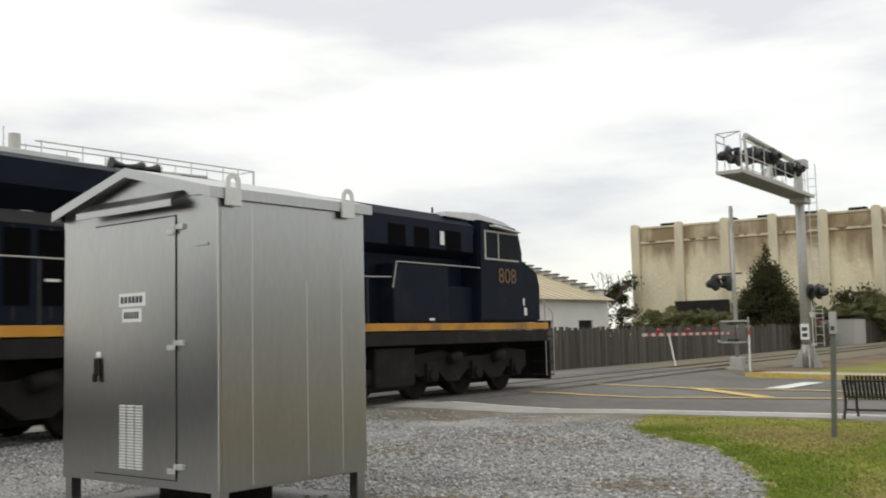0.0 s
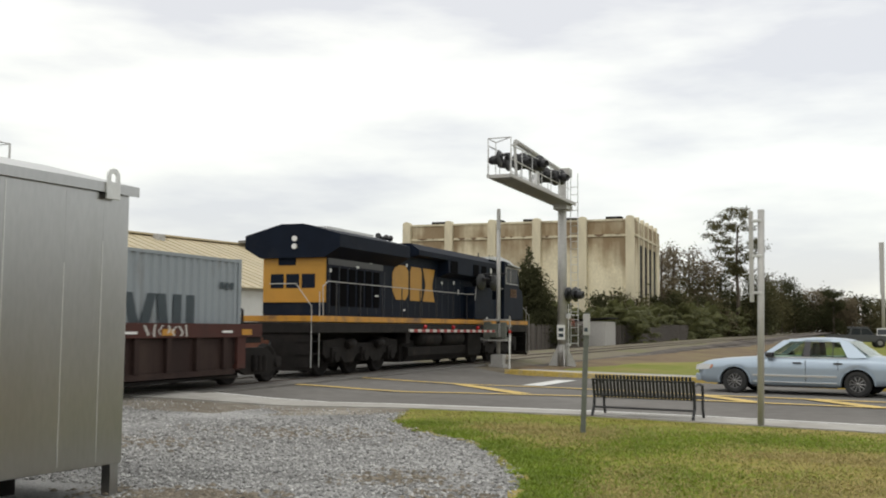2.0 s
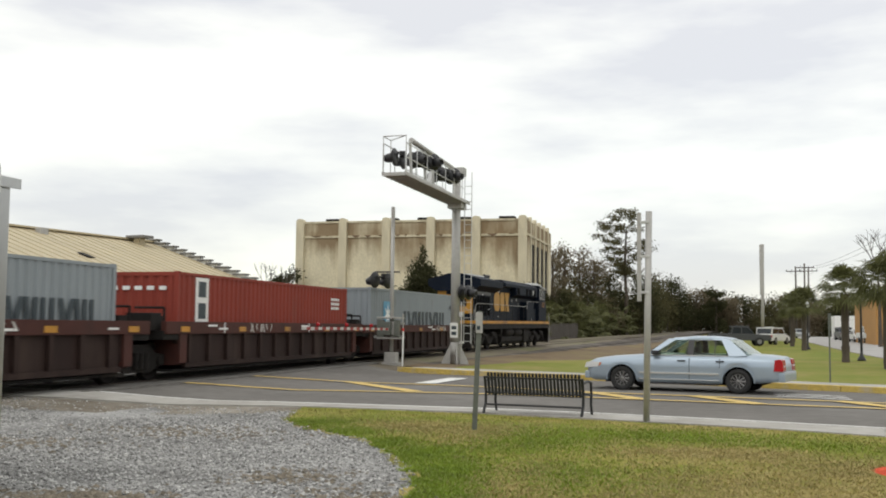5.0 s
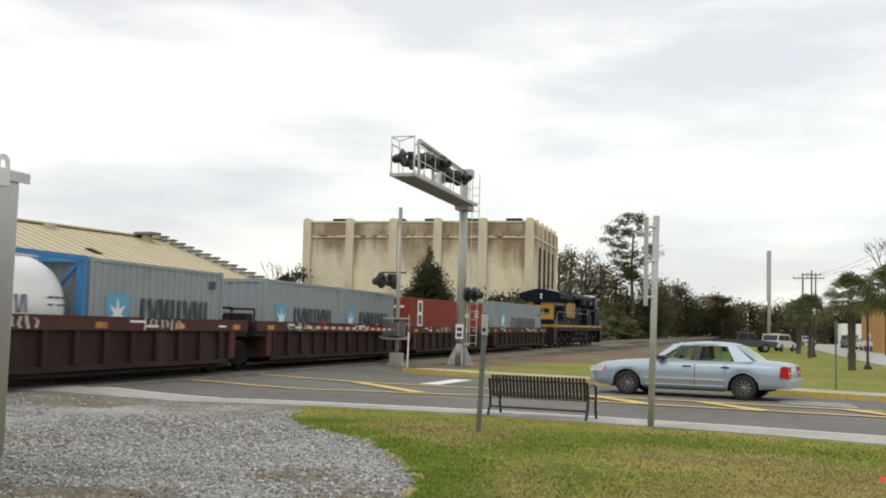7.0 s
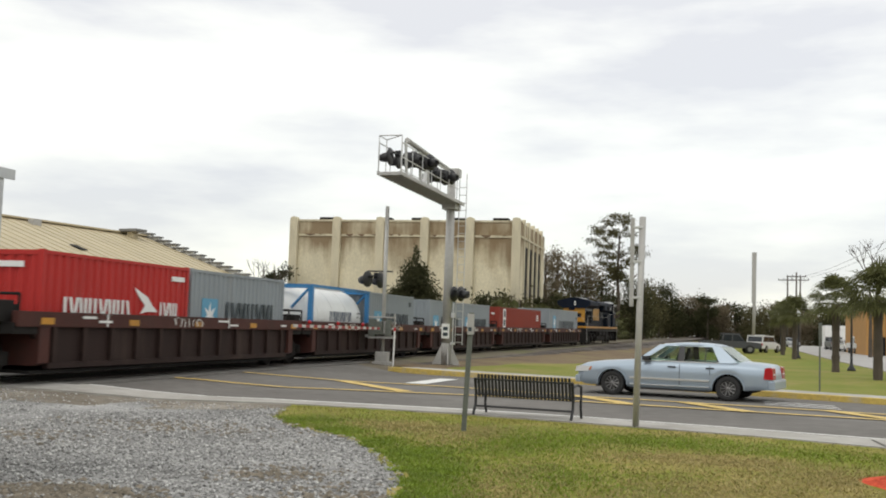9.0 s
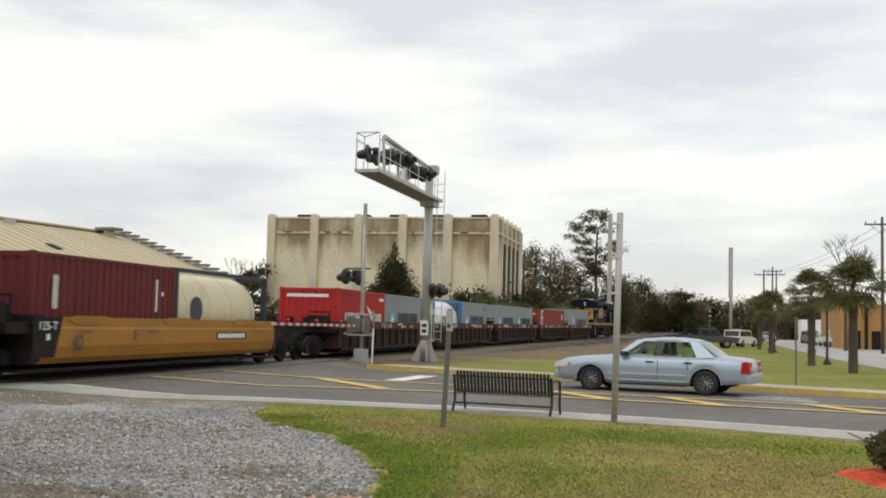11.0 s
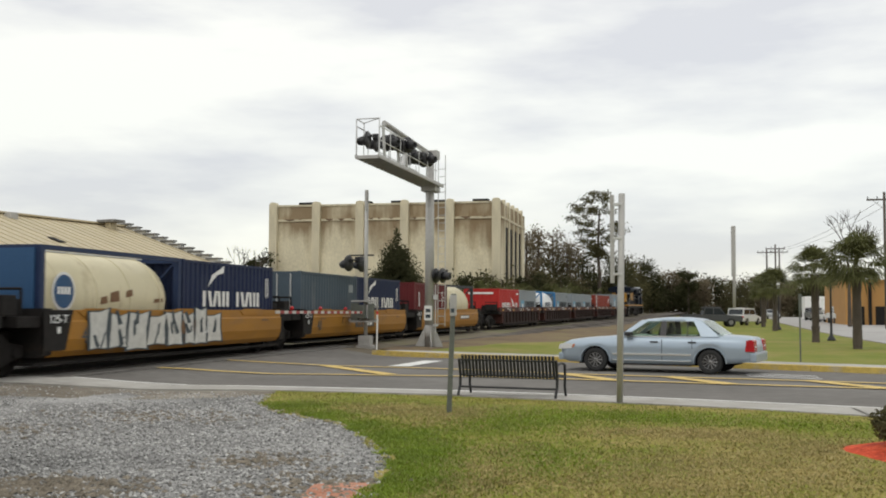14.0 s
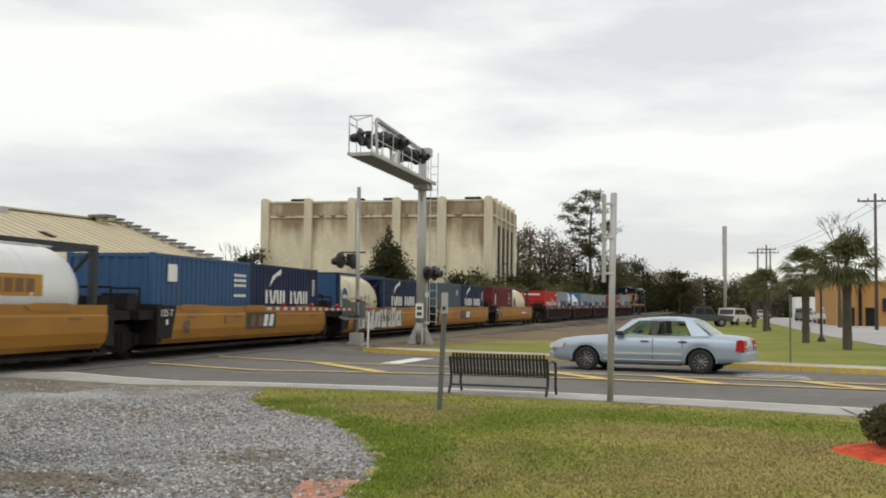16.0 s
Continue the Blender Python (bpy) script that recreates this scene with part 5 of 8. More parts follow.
def sign_pole(x, y, h, r, plate_w, plate_h, lean, label):
    t = thing("signal_pole", pose(x, y, height(x, y)), label, "pole", "grey poles")
    bm = B()
    tube(bm, (0, 0, -0.1), (lean, 0, h), r, 14)
    part("pole", bm, "grey_paint", t)
    bm = B()
    if h < 5:
        box(bm, -r * 2.5, -r * 1.25, -0.04, 0.04, h - plate_h, h - 0.02, 0.008)
    else:
        box(bm, -r * 1.35, r * 1.35, -r * 1.5, r * 1.5, h - plate_h, h - 0.02, 0.05)
    part("sign_back", bm, "grey_paint", t)
    for f in (0.12, 0.5, 0.9):
        bm = B()
        box(bm, -r * 1.6, r * 1.1, -r * 1.1, r * 1.1, h - plate_h * f - 0.02, h - plate_h * f + 0.02, 0.005)
        part("clamp", bm, "steel", t)


sign_pole(-1.09, 17.55, 3.5, 0.055, 0.06, 1.5, 0.06, "grey steel pole with edge-on sign and clamps")
sign_pole(5.2, 119.7, 10.9, 0.17, 0.35, 5.6, 0.1, "tall grey steel pole with signal boxes")
t = thing("sign_post", pose(3.37, 33.3, 0.1), "thin brown post with an edge-on sign", "post")
bm = B()
tube(bm, (0, 0, -0.1), (0, 0, 2.0), 0.025, 6)
part("post", bm, "post_green", t)
bm = B()
box(bm, -0.03, 0.06, -0.02, 0.02, 1.5, 2.0)
part("sign_back", bm, "post_green", t)


def street_lamp(x, y, h):
    t = thing("street_lamp", pose(x, y, height(x, y)), "black cast street lamp post on the verge", "street lamp", "street lamps")
    bm = B()
    lathe(bm, [(0, 0.24), (0.12, 0.22), (0.3, 0.1), (0.5, 0.07), (h - 0.6, 0.05), (h - 0.5, 0.08)], (0, 0, 0), (0, 0, 1), 12)
    part("post", bm, "black", t)
    bm = B()
    lathe(bm, [(0, 0.07), (0.05, 0.14), (0.35, 0.17), (0.5, 0.06), (0.55, 0.02)], (0, 0, h - 0.5), (0, 0, 1), 12)
    part("lantern", bm, "lamp_clear", t)


street_lamp(7.83, 61.1, 3.9), street_lamp(7.6, 92.0, 4.0), street_lamp(8.2, 122, 4.0)


def utility_pole(x, y, h, label="brown wooden utility pole with crossarm"):
    t = thing("utility_pole", pose(x, y, height(x, y)), label, "utility pole", "utility poles")
    bm = B()
    tube(bm, (0, 0, -0.2), (0, 0, h), 0.17, 10, 0.12)
    part("pole", bm, "pole_wood", t)
    bm = B()
    box(bm, -1.5, 1.5, -0.06, 0.06, h - 0.75, h - 0.6)
    arm = part("crossarm", bm, "pole_wood", t)
    for xx in (-1.4, -0.6, 0.6, 1.4):
        bm = B()
        lathe(bm, [(0, 0.03), (0.1, 0.05), (0.2, 0.04), (0.24, 0.02)], (xx, 0, h - 0.6), (0, 0, 1), 8)
        part("insulator", bm, "dark", arm)
    bm = B()
    bar(bm, [(-1.0, 0.08, h - 0.7), (0, 0.08, h - 1.5), (1.0, 0.08, h - 0.7)], 0.025)
    part("brace", bm, "steel", t)


for p in ((17.5, 99.7, 12.3), (14.2, 176, 12.0), (16.4, 195, 12.5), (13.0, 178, 11.5)):
    utility_pole(*p)
for k, z in enumerate((11.6, 11.5)):
    bm = B()
    pts = []
    for q in range(13):
        f = q / 12
        pts.append((17.0 + k + f * (14.0 - 17.5), 99.7 + f * 77, z - 3.2 * f * (1 - f) + 0.2 * f))
    bar(bm, pts, 0.02, 4)
    single("power_line", bm, "black", "thin black overhead power line", "cable")

# ---- cars ----


def loft(bm, secs):
    """Skin through cross-sections, each a list of (x, y, z), and close the ends."""
    rings = [[bm.verts.new(p) for p in s] for s in secs]
    n = len(rings[0])
    for ra, rb in zip(rings, rings[1:]):
        for k in range(n):
            f = bm.faces.new((ra[k], ra[(k + 1) % n], rb[(k + 1) % n], rb[k]))
            f.smooth = True
    bm.faces.new(rings[0][::-1]), bm.faces.new(rings[-1])


def car_wheel(parent, x, s, r, w_half):
    bm = B()
    lathe(bm, [(-0.1, r * 0.7), (-0.1, r * 0.94), (-0.07, r), (0.08, r), (0.1, r * 0.95), (0.105, r * 0.66), (0.08, r * 0.6)], (x, s * w_half, r), (0, s, 0), 28)
    wheel = part("tyre", bm, "rubber", parent)
    bm = B()
    lathe(bm, [(0.0, r * 0.62), (0.07, r * 0.62), (0.09, r * 0.57), (0.06, r * 0.55), (0.05, r * 0.2)], (x, s * w_half, r), (0, s, 0), 28)
    rim = part("rim", bm, "alloy", wheel)
    for k in range(10):
        a = k * math.tau / 10
        bm = B()
        tube(bm, (x + math.cos(a) * r * 0.12, s * (w_half + 0.075), r + math.sin(a) * r * 0.12), (x + math.cos(a) * r * 0.6, s * (w_half + 0.085), r + math.sin(a) * r * 0.55), r * 0.05, 5)
        part("spoke", bm, "alloy", rim)
    bm = B()
    lathe(bm, [(0.05, r * 0.16), (0.1, r * 0.14), (0.11, 0.01)], (x, s * w_half, r), (0, s, 0), 14)
    part("hub_cap", bm, "alloy", rim)


def between(x, table):
    """Straight-line value at x from rows of (x, value)."""
    for (x0, v0), (x1, v1) in zip(table, table[1:]):
        if x <= x1:
            return v0 + (v1 - v0) * max(0.0, (x - x0) / (x1 - x0))
    return table[-1][1]


def sedan():
    """Front at -x. Wheelbase 2.92, length 5.25, width 1.98, height 1.43."""
    t = thing("sedan_car", pose(-0.66, 27.7, 0.0, 0, 0, -12.5), "pale blue four-door saloon car waiting on the road", "car")
    WHEELS, R = (-1.46, 1.46), 0.305
    wide = [(-2.46, 0.70), (-2.41, 0.83), (-2.25, 0.91), (-1.9, 0.95), (-1.2, 0.975), (0.0, 0.985), (1.4, 0.98), (1.9, 0.965), (2.3, 0.93), (2.45, 0.88), (2.51, 0.76)]
    deck = [(-2.46, 0.64), (-2.41, 0.73), (-2.25, 0.795), (-1.9, 0.845), (-1.3, 0.89), (-0.9, 0.925), (-0.6, 0.94), (1.4, 0.95), (1.7, 0.96), (2.1, 0.94), (2.40, 0.905), (2.47, 0.84), (2.51, 0.66)]
    sill = [(-2.46, 0.42), (-2.41, 0.30), (-2.2, 0.24), (-1.0, 0.225), (1.0, 0.225), (1.95, 0.27), (2.38, 0.31), (2.51, 0.44)]

    def arch(x):
        z = between(x, sill)
        for c in WHEELS:
            if abs(x - c) < 0.40:
                z = max(z, 0.275 + math.sqrt(max(0.0, 0.385 ** 2 - min(0.385, abs(x - c)) ** 2)))
        return z

    xs = sorted(set([p[0] for p in wide + deck + sill] + [c + 0.385 * math.sin(math.radians(a)) for c in WHEELS for a in range(-90, 91, 15)] + [c + d for c in WHEELS for d in (-0.401, 0.401)] + [-0.3, 0.3, 0.7]))
    bm = B()
    secs = []
    for x in xs:
        w, zt, z0 = between(x, wide), between(x, deck), arch(x)
        zb = zt - 0.09
        rows = [(w * 0.86, z0), (w * 0.975, z0 + 0.012), (w * 0.99, max(z0 + 0.02, 0.42)), (w, max(z0 + 0.03, 0.62)), (w * 0.992, max(z0 + 0.04, zb - 0.05)), (w * 0.955, max(z0 + 0.05, zb)), (w * 0.885, zt - 0.03), (w * 0.55, zt)]
        half = [(0.0, z0)] + [(y, min(z, zt)) for y, z in rows] + [(0.0, zt + 0.015)]
        secs.append([(x, y, z) for y, z in half] + [(x, -y, z) for y, z in half[-2:0:-1]])
    loft(bm, secs)
    body = part("body", bm, "car_blue", t)
    bm = B()
    box(bm, -1.95, 1.95, -0.80, 0.80, 0.2, 0.74, 0.02)
    part("wheel_well", bm, "void", t, "black wheel wells and underside")
    # roof on slim pillars
    bm = B()
    secs = []
    for x, w, z in ((-0.30, 0.66, 1.30), (-0.12, 0.675, 1.34), (0.25, 0.685, 1.372), (0.75, 0.685, 1.375), (1.05, 0.675, 1.35), (1.22, 0.655, 1.30)):
        half = [(0, z - 0.05), (w + 0.05, z - 0.06), (w + 0.035, z - 0.02), (w * 0.85, z + 0.012), (0, z + 0.03)]
        secs.append([(x, y, v) for y, v in half] + [(x, -y, v) for y, v in half[-2:0:-1]])
    loft(bm, secs)
    part("roof", bm, "car_blue", t)

    def out(z):
        return 0.885 - 0.165 * max(0.0, (z - 0.92) / 0.4)

    def side_shape(nm, pts, s, inner, outer, material, label=""):
        bm = B()
        a = [bm.verts.new((x, s * (out(z) + inner), z)) for x, z in pts]
        c = [bm.verts.new((x, s * (out(z) + outer), z)) for x, z in pts]
        n = len(pts)
        for k in range(n):
            bm.faces.new((a[k], a[(k + 1) % n], c[(k + 1) % n], c[k]))
        bm.faces.new(a), bm.faces.new(c[::-1])
        return part(nm, bm, material, t, label)

    for s in (-1, 1):
        side_shape("front_pillar", [(-0.86, 0.91), (-0.70, 0.91), (-0.10, 1.31), (-0.28, 1.335)], s, -0.05, 0.006, "car_blue")
        side_shape("centre_pillar", [(0.20, 0.91), (0.36, 0.91), (0.36, 1.33), (0.22, 1.33)], s, -0.04, 0.0, "black")
        side_shape("rear_pillar", [(1.24, 0.91), (1.68, 0.93), (1.24, 1.30), (1.06, 1.33), (1.03, 1.30)], s, -0.12, 0.006, "car_blue")
        side_shape("roof_rail", [(-0.25, 1.30), (1.1, 1.30), (1.1, 1.36), (-0.14, 1.36)], s, -0.05, 0.008, "car_blue")
        side_shape("window_trim", [(-0.70, 0.905), (1.22, 0.905), (1.22, 0.925), (-0.70, 0.925)], s, -0.02, 0.012, "seam", "bright trim strip below the windows")
        side_shape("front_window", [(-0.70, 0.925), (0.21, 0.925), (0.21, 1.305), (-0.11, 1.305)], s, -0.014, -0.006, "car_glass", "green-tinted side window")
        side_shape("rear_window", [(0.35, 0.925), (0.87, 0.925), (0.87, 1.305), (0.35, 1.305)], s, -0.014, -0.006, "car_glass", "green-tinted side window")
        side_shape("window_bar", [(0.87, 0.92), (0.90, 0.92), (0.90, 1.31), (0.87, 1.31)], s, -0.02, 0.0, "black")
        side_shape("quarter_window", [(0.90, 0.925), (1.25, 0.925), (1.04, 1.295), (0.90, 1.295)], s, -0.014, -0.006, "car_glass", "green-tinted side window")
        for x in WHEELS:
            bm = B()
            pts = [(x + r * math.cos(math.radians(a)), 0.275 + r * math.sin(math.radians(a))) for r, span in ((0.41, range(0, 181, 12)), (0.385, range(180, -1, -12))) for a in span]
            prism(bm, pts, "y", s * 0.955, s * 0.992)
            part("arch_lip", bm, "car_blue", body)
            car_wheel(t, x, s, R, 0.87)
        for x in (-0.02, 0.93):
            bm = B()
            box(bm, x, x + 0.2, s * 0.99 - 0.02, s * 0.99 + 0.02, 0.765, 0.80, 0.008)
            part("door_handle", bm, "black", t)
        for x in (-0.80, 0.27, 1.02):
            bm = B()
            box(bm, x, x + 0.012, s * 0.965, s * 0.988, 0.33 if x < 1 else 0.62, 0.85)
            part("door_gap", bm, "black", body)
        for z0, z1, y, m, nm in ((0.445, 0.49, 0.985, "seam", "rub_strip"), (0.30, 0.32, 0.972, "seam", "sill_trim"), (0.19, 0.235, 0.93, "black", "sill")):
            bm = B()
            box(bm, -1.0, 1.0, s * y - 0.012, s * y + 0.012, z0, z1, 0.004)
            part(nm, bm, m, t)
        bm = B()
        box(bm, -0.66, -0.48, s * 1.0 - 0.1, s * 1.0 + 0.1, 0.92, 1.03, 0.03)
        part("door_mirror", bm, "black", t)
        bm = B()
        prism(bm, [(-2.47, 0.56), (-2.12, 0.58), (-2.06, 0.70), (-2.3, 0.715), (-2.43, 0.69)], "y", s * 0.5, s * 0.925)
        lamp = part("headlamp", bm, "lamp_clear", t, "clear wrap-round headlamp")
        bm = B()
        prism(bm, [(-2.10, 0.60), (-2.05, 0.61), (-2.01, 0.69), (-2.06, 0.70)], "y", s * 0.85, s * 0.95)
        part("indicator", bm, "lamp_amber", lamp)
        bm = B()
        prism(bm, [(2.30, 0.57), (2.525, 0.57), (2.505, 0.84), (2.44, 0.86), (2.33, 0.84)], "y", s * 0.5, s * 0.935)
        part("tail_lamp", bm, "lamp_red", t, "glossy red tail lamp")
        bm = B()
        prism(bm, [(2.40, 0.67), (2.53, 0.67), (2.53, 0.71), (2.40, 0.71)], "y", s * 0.55, s * 0.8)
        part("reversing_lamp", bm, "lamp_clear", t)
    for x0, z0, x1, z1, nm in ((-0.88, 0.93, -0.27, 1.33, "windscreen"), (1.72, 0.95, 1.22, 1.305, "rear_screen")):
        bm = B()
        lo = [bm.verts.new((x0, y, z0)) for y in (-0.78, 0.78)] + [bm.verts.new((x1, y, z1)) for y in (0.66, -0.66)]
        hi = [bm.verts.new((v.co.x, v.co.y, v.co.z + 0.01)) for v in lo]
        for k in range(4):
            bm.faces.new((lo[k], lo[(k + 1) % 4], hi[(k + 1) % 4], hi[k]))
        bm.faces.new(lo[::-1]), bm.faces.new(hi)
        part(nm, bm, "car_glass", t)
    # seats seen through the glass
    for x, y in ((0.1, -0.38), (0.1, 0.38)):
        bm = B()
        prism(bm, [(x - 0.1, 0.7), (x + 0.05, 0.7), (x + 0.16, 1.12), (x + 0.05, 1.14)], "y", y - 0.24, y + 0.24)
        box(bm, x + 0.05, x + 0.15, y - 0.12, y + 0.12, 1.12, 1.26, 0.03)
        part("seat", bm, "car_seat", t)
    bm = B()
    prism(bm, [(0.95, 0.7), (1.2, 0.7), (1.3, 1.08), (1.2, 1.1)], "y", -0.66, 0.66)
    part("rear_seat", bm, "car_seat", t)
    bm = B()
    box(bm, -0.85, -0.55, -0.72, 0.72, 0.86, 0.97, 0.03)
    part("dashboard", bm, "black", t)
    for x, z0, z1, w in ((-2.42, 0.28, 0.47, 0.84), (2.48, 0.31, 0.55, 0.90)):
        bm = B()
        box(bm, x - 0.08, x + 0.08, -w, w, z0, z1, 0.05)
        part("bumper", bm, "car_blue", t)


sedan()


def plain_car(name, x, y, yaw, outline, cabin, width, colour, label, wheels, r=0.34, group="parked cars", z=None):
    """A car far off: a shaped body, glasshouse, four wheels, lamps. Front at -x."""
    t = thing(name, pose(x, y, height(x, y) if z is None else z, 0, 0, yaw), label, "car", group)
    bm = B()
    prism(bm, outline, "y", -width / 2, width / 2)
    bmesh.ops.bevel(bm, geom=bm.edges[:], offset=0.07, segments=2, affect="EDGES")
    part("body", bm, colour, t)
    bm = B()
    prism(bm, cabin, "y", -width / 2 + 0.12, width / 2 - 0.12)
    part("cabin", bm, colour, t)
    zt = max(q[1] for q in cabin)
    mx, mz = sum(q[0] for q in cabin) / 4, 1.45 if zt > 1.5 else 1.15
    for s in (-1, 1):
        for half in (-1, 1):
            pane = [(mx + (q[0] - mx) * 0.88, mz + (q[1] - mz) * 0.74) for q in cabin]
            pane = [(min(max(u, mx + 0.04), 9) if half > 0 else max(min(u, mx - 0.04), -9), v) for u, v in pane]
            bm = B()
            prism(bm, pane, "y", s * (width / 2 - 0.12), s * (width / 2 - 0.105))
            part("side_window", bm, "glass", t)
    for k in (0, 1):
        a, b = (cabin[0], cabin[1]) if k == 0 else (cabin[3], cabin[2])
        d = -0.012 if k == 0 else 0.012
        bm = B()
        prism(bm, [(a[0] + d + (b[0] - a[0]) * 0.15, a[1] + (b[1] - a[1]) * 0.15), (a[0] + d + (b[0] - a[0]) * 0.9, a[1] + (b[1] - a[1]) * 0.9), (b[0] - (b[0] - a[0]) * 0.1, b[1] - (b[1] - a[1]) * 0.1), (a[0] + (b[0] - a[0]) * 0.15, a[1] + (b[1] - a[1]) * 0.15)], "y", -width / 2 + 0.2, width / 2 - 0.2)
        part("windscreen" if k == 0 else "rear_screen", bm, "glass", t)
    xs = sorted(q[0] for q in cabin if q[1] > zt - 0.1)
    bm = B()
    box(bm, xs[0] - 0.03, xs[-1] + 0.03, -width / 2 + 0.1, width / 2 - 0.1, zt - 0.04, zt + 0.05, 0.02)
    part("roof", bm, colour, t)
    for s in (-1, 1):
        for xx in wheels:
            bm = B()
            lathe(bm, [(-0.22, r * 0.9), (-0.2, r), (0.0, r), (0.03, r * 0.7), (0.03, r * 0.2)], (xx, s * (width / 2 + 0.0), r), (0, s, 0), 20)
            tyre = part("tyre", bm, "rubber", t)
            bm = B()
            lathe(bm, [(0, r * 0.55), (0.04, r * 0.5)], (xx, s * (width / 2 + 0.01), r), (0, s, 0), 14)
            part("rim", bm, "alloy", tyre)
        ox = [q[0] for q in outline]
        bm = B()
        box(bm, max(ox) - 0.03, max(ox) + 0.015, s * width * 0.42 - 0.1, s * width * 0.42 + 0.1, 0.75, 0.95)
        part("tail_lamp", bm, "lamp_red", t)
        bm = B()
        box(bm, min(ox) - 0.015, min(ox) + 0.03, s * width * 0.38 - 0.14, s * width * 0.38 + 0.14, 0.65, 0.82)
        part("headlamp", bm, "lamp_clear", t)


SUV = ([(-2.3, 0.35), (-2.3, 0.85), (-1.2, 1.05), (2.3, 1.1), (2.35, 0.4)], [(-1.25, 1.0), (-0.7, 1.68), (2.1, 1.7), (2.3, 1.0)])
SALOON = ([(-2.3, 0.3), (-2.3, 0.68), (-1.3, 0.88), (1.5, 0.95), (2.3, 0.9), (2.35, 0.35)], [(-1.1, 0.88), (-0.4, 1.4), (0.9, 1.42), (1.6, 0.92)])
PICKUP = ([(-2.9, 0.5), (-2.9, 1.05), (-1.5, 1.15), (2.8, 1.2), (2.85, 0.55)], [(-1.4, 1.1), (-0.8, 1.86), (0.7, 1.88), (0.85, 1.1)])
plain_car("pickup_truck", 2.3, 104.5, 188, *PICKUP, 1.95, "car_grey", "dark grey pickup truck parked past the verge", (-1.8, 1.75), 0.42)
plain_car("sport_utility_car", 5.9, 113, 245, *SUV, 1.9, "car_white", "white sport utility car beyond the verge", (-1.45, 1.5), 0.38)
for k, (x, y, kind, col, lab) in enumerate(((17.3, 128, PICKUP, "car_white", "white pickup truck parked along the street"), (17.2, 136, SALOON, "car_white", "white saloon car parked along the street"), (17.2, 143, SALOON, "car_silver", "silver saloon car parked along the street"), (17.1, 150, SUV, "car_grey", "dark sport utility car parked along the street"), (13.0, 170, SALOON, "car_silver", "silver saloon car far down the street"), (8.5, 175, SUV, "car_white", "white sport utility car far down the street"))):
    plain_car("parked_car", x, y, 95, *kind, 1.85, col, lab, (-1.45, 1.45))

# ---- planting bed ----
bm = B()
n = 28
cx, cy = 2.9, 12.0
ring = []
for k in range(n):
    a = k * math.tau / n
    r = 1.22 + 0.06 * math.sin(3 * a) + 0.04 * math.sin(7 * a)
    ring.append((math.cos(a) * r, math.sin(a) * r))
c = bm.verts.new((0, 0, 0.1))
mid = [bm.verts.new((x * 0.7, y * 0.7, 0.07)) for x, y in ring]
out = [bm.verts.new((x, y, 0.0)) for x, y in ring]
for k in range(n):
    bm.faces.new((c, mid[k], mid[(k + 1) % n]))
    bm.faces.new((mid[k], out[k], out[(k + 1) % n], mid[(k + 1) % n]))
single("mulch_bed", bm, "mulch", "round bed of bright red bark mulch", "mulch bed", at=pose(cx, cy, 0.014))
t = thing("clipped_bush", pose(2.45, 12.0, 0.06), "low rounded dark green clipped bush in red mulch", "bush")
part("leaves", leaf_cloud("leaves", [(0, 0, 0.24, 0.52, 0.52, 0.27), (0.22, 0.1, 0.28, 0.38, 0.38, 0.23), (-0.16, 0.1, 0.28, 0.36, 0.36, 0.22)], 6000, 0.03, "leaf_mid", 31, soft=False), "leaf_mid", t)
bm = B()
for k in range(6):
    a = k * math.tau / 6
    tube(bm, (0, 0, -0.05), (math.cos(a) * 0.25, math.sin(a) * 0.25, 0.35), 0.015, 5, 0.006)
part("stems", bm, "bark", t)
patch("clay_patch", [(-3.15, 8.6), (-2.75, 8.8), (-2.55, 8.5), (-2.6, 8.0), (-2.85, 7.6), (-3.05, 8.0)], 0.016, "clay", "bare patch of reddish clay at the lawn edge", 1.0)
patch("driveway_apron", [(2.5, 17.4), (3.6, 17.2), (9, 15.4), (9, 13.4), (3.4, 15.4), (2.6, 15.5)], 0.05, "concrete", "pale concrete driveway apron", 1.0, category="pavement")

# ---- loose stones and grass ----


LAWN = [(-7.6, 18.5), (-4.3, 18.2), (-1.1, 17.45), (1.0, 16.85), (2.6, 16.15), (6, 14.9), (9, 7.0), (-2.5, 7.0), (-2.5, 8.0), (-2.6, 8.8), (-2.87, 9.9), (-3.2, 10.86), (-3.95, 12.4), (-4.62, 13.5), (-5.5, 14.25), (-6.75, 15.8)]


def inside(px, py, poly):
    r = np.zeros(len(px), bool)
    for (x0, y0), (x1, y1) in zip(poly, poly[1:] + poly[:1]):
        cond = ((y0 > py) != (y1 > py)) & (px < (x1 - x0) * (py - y0) / (y1 - y0 + 1e-12) + x0)
        r ^= cond
    return r


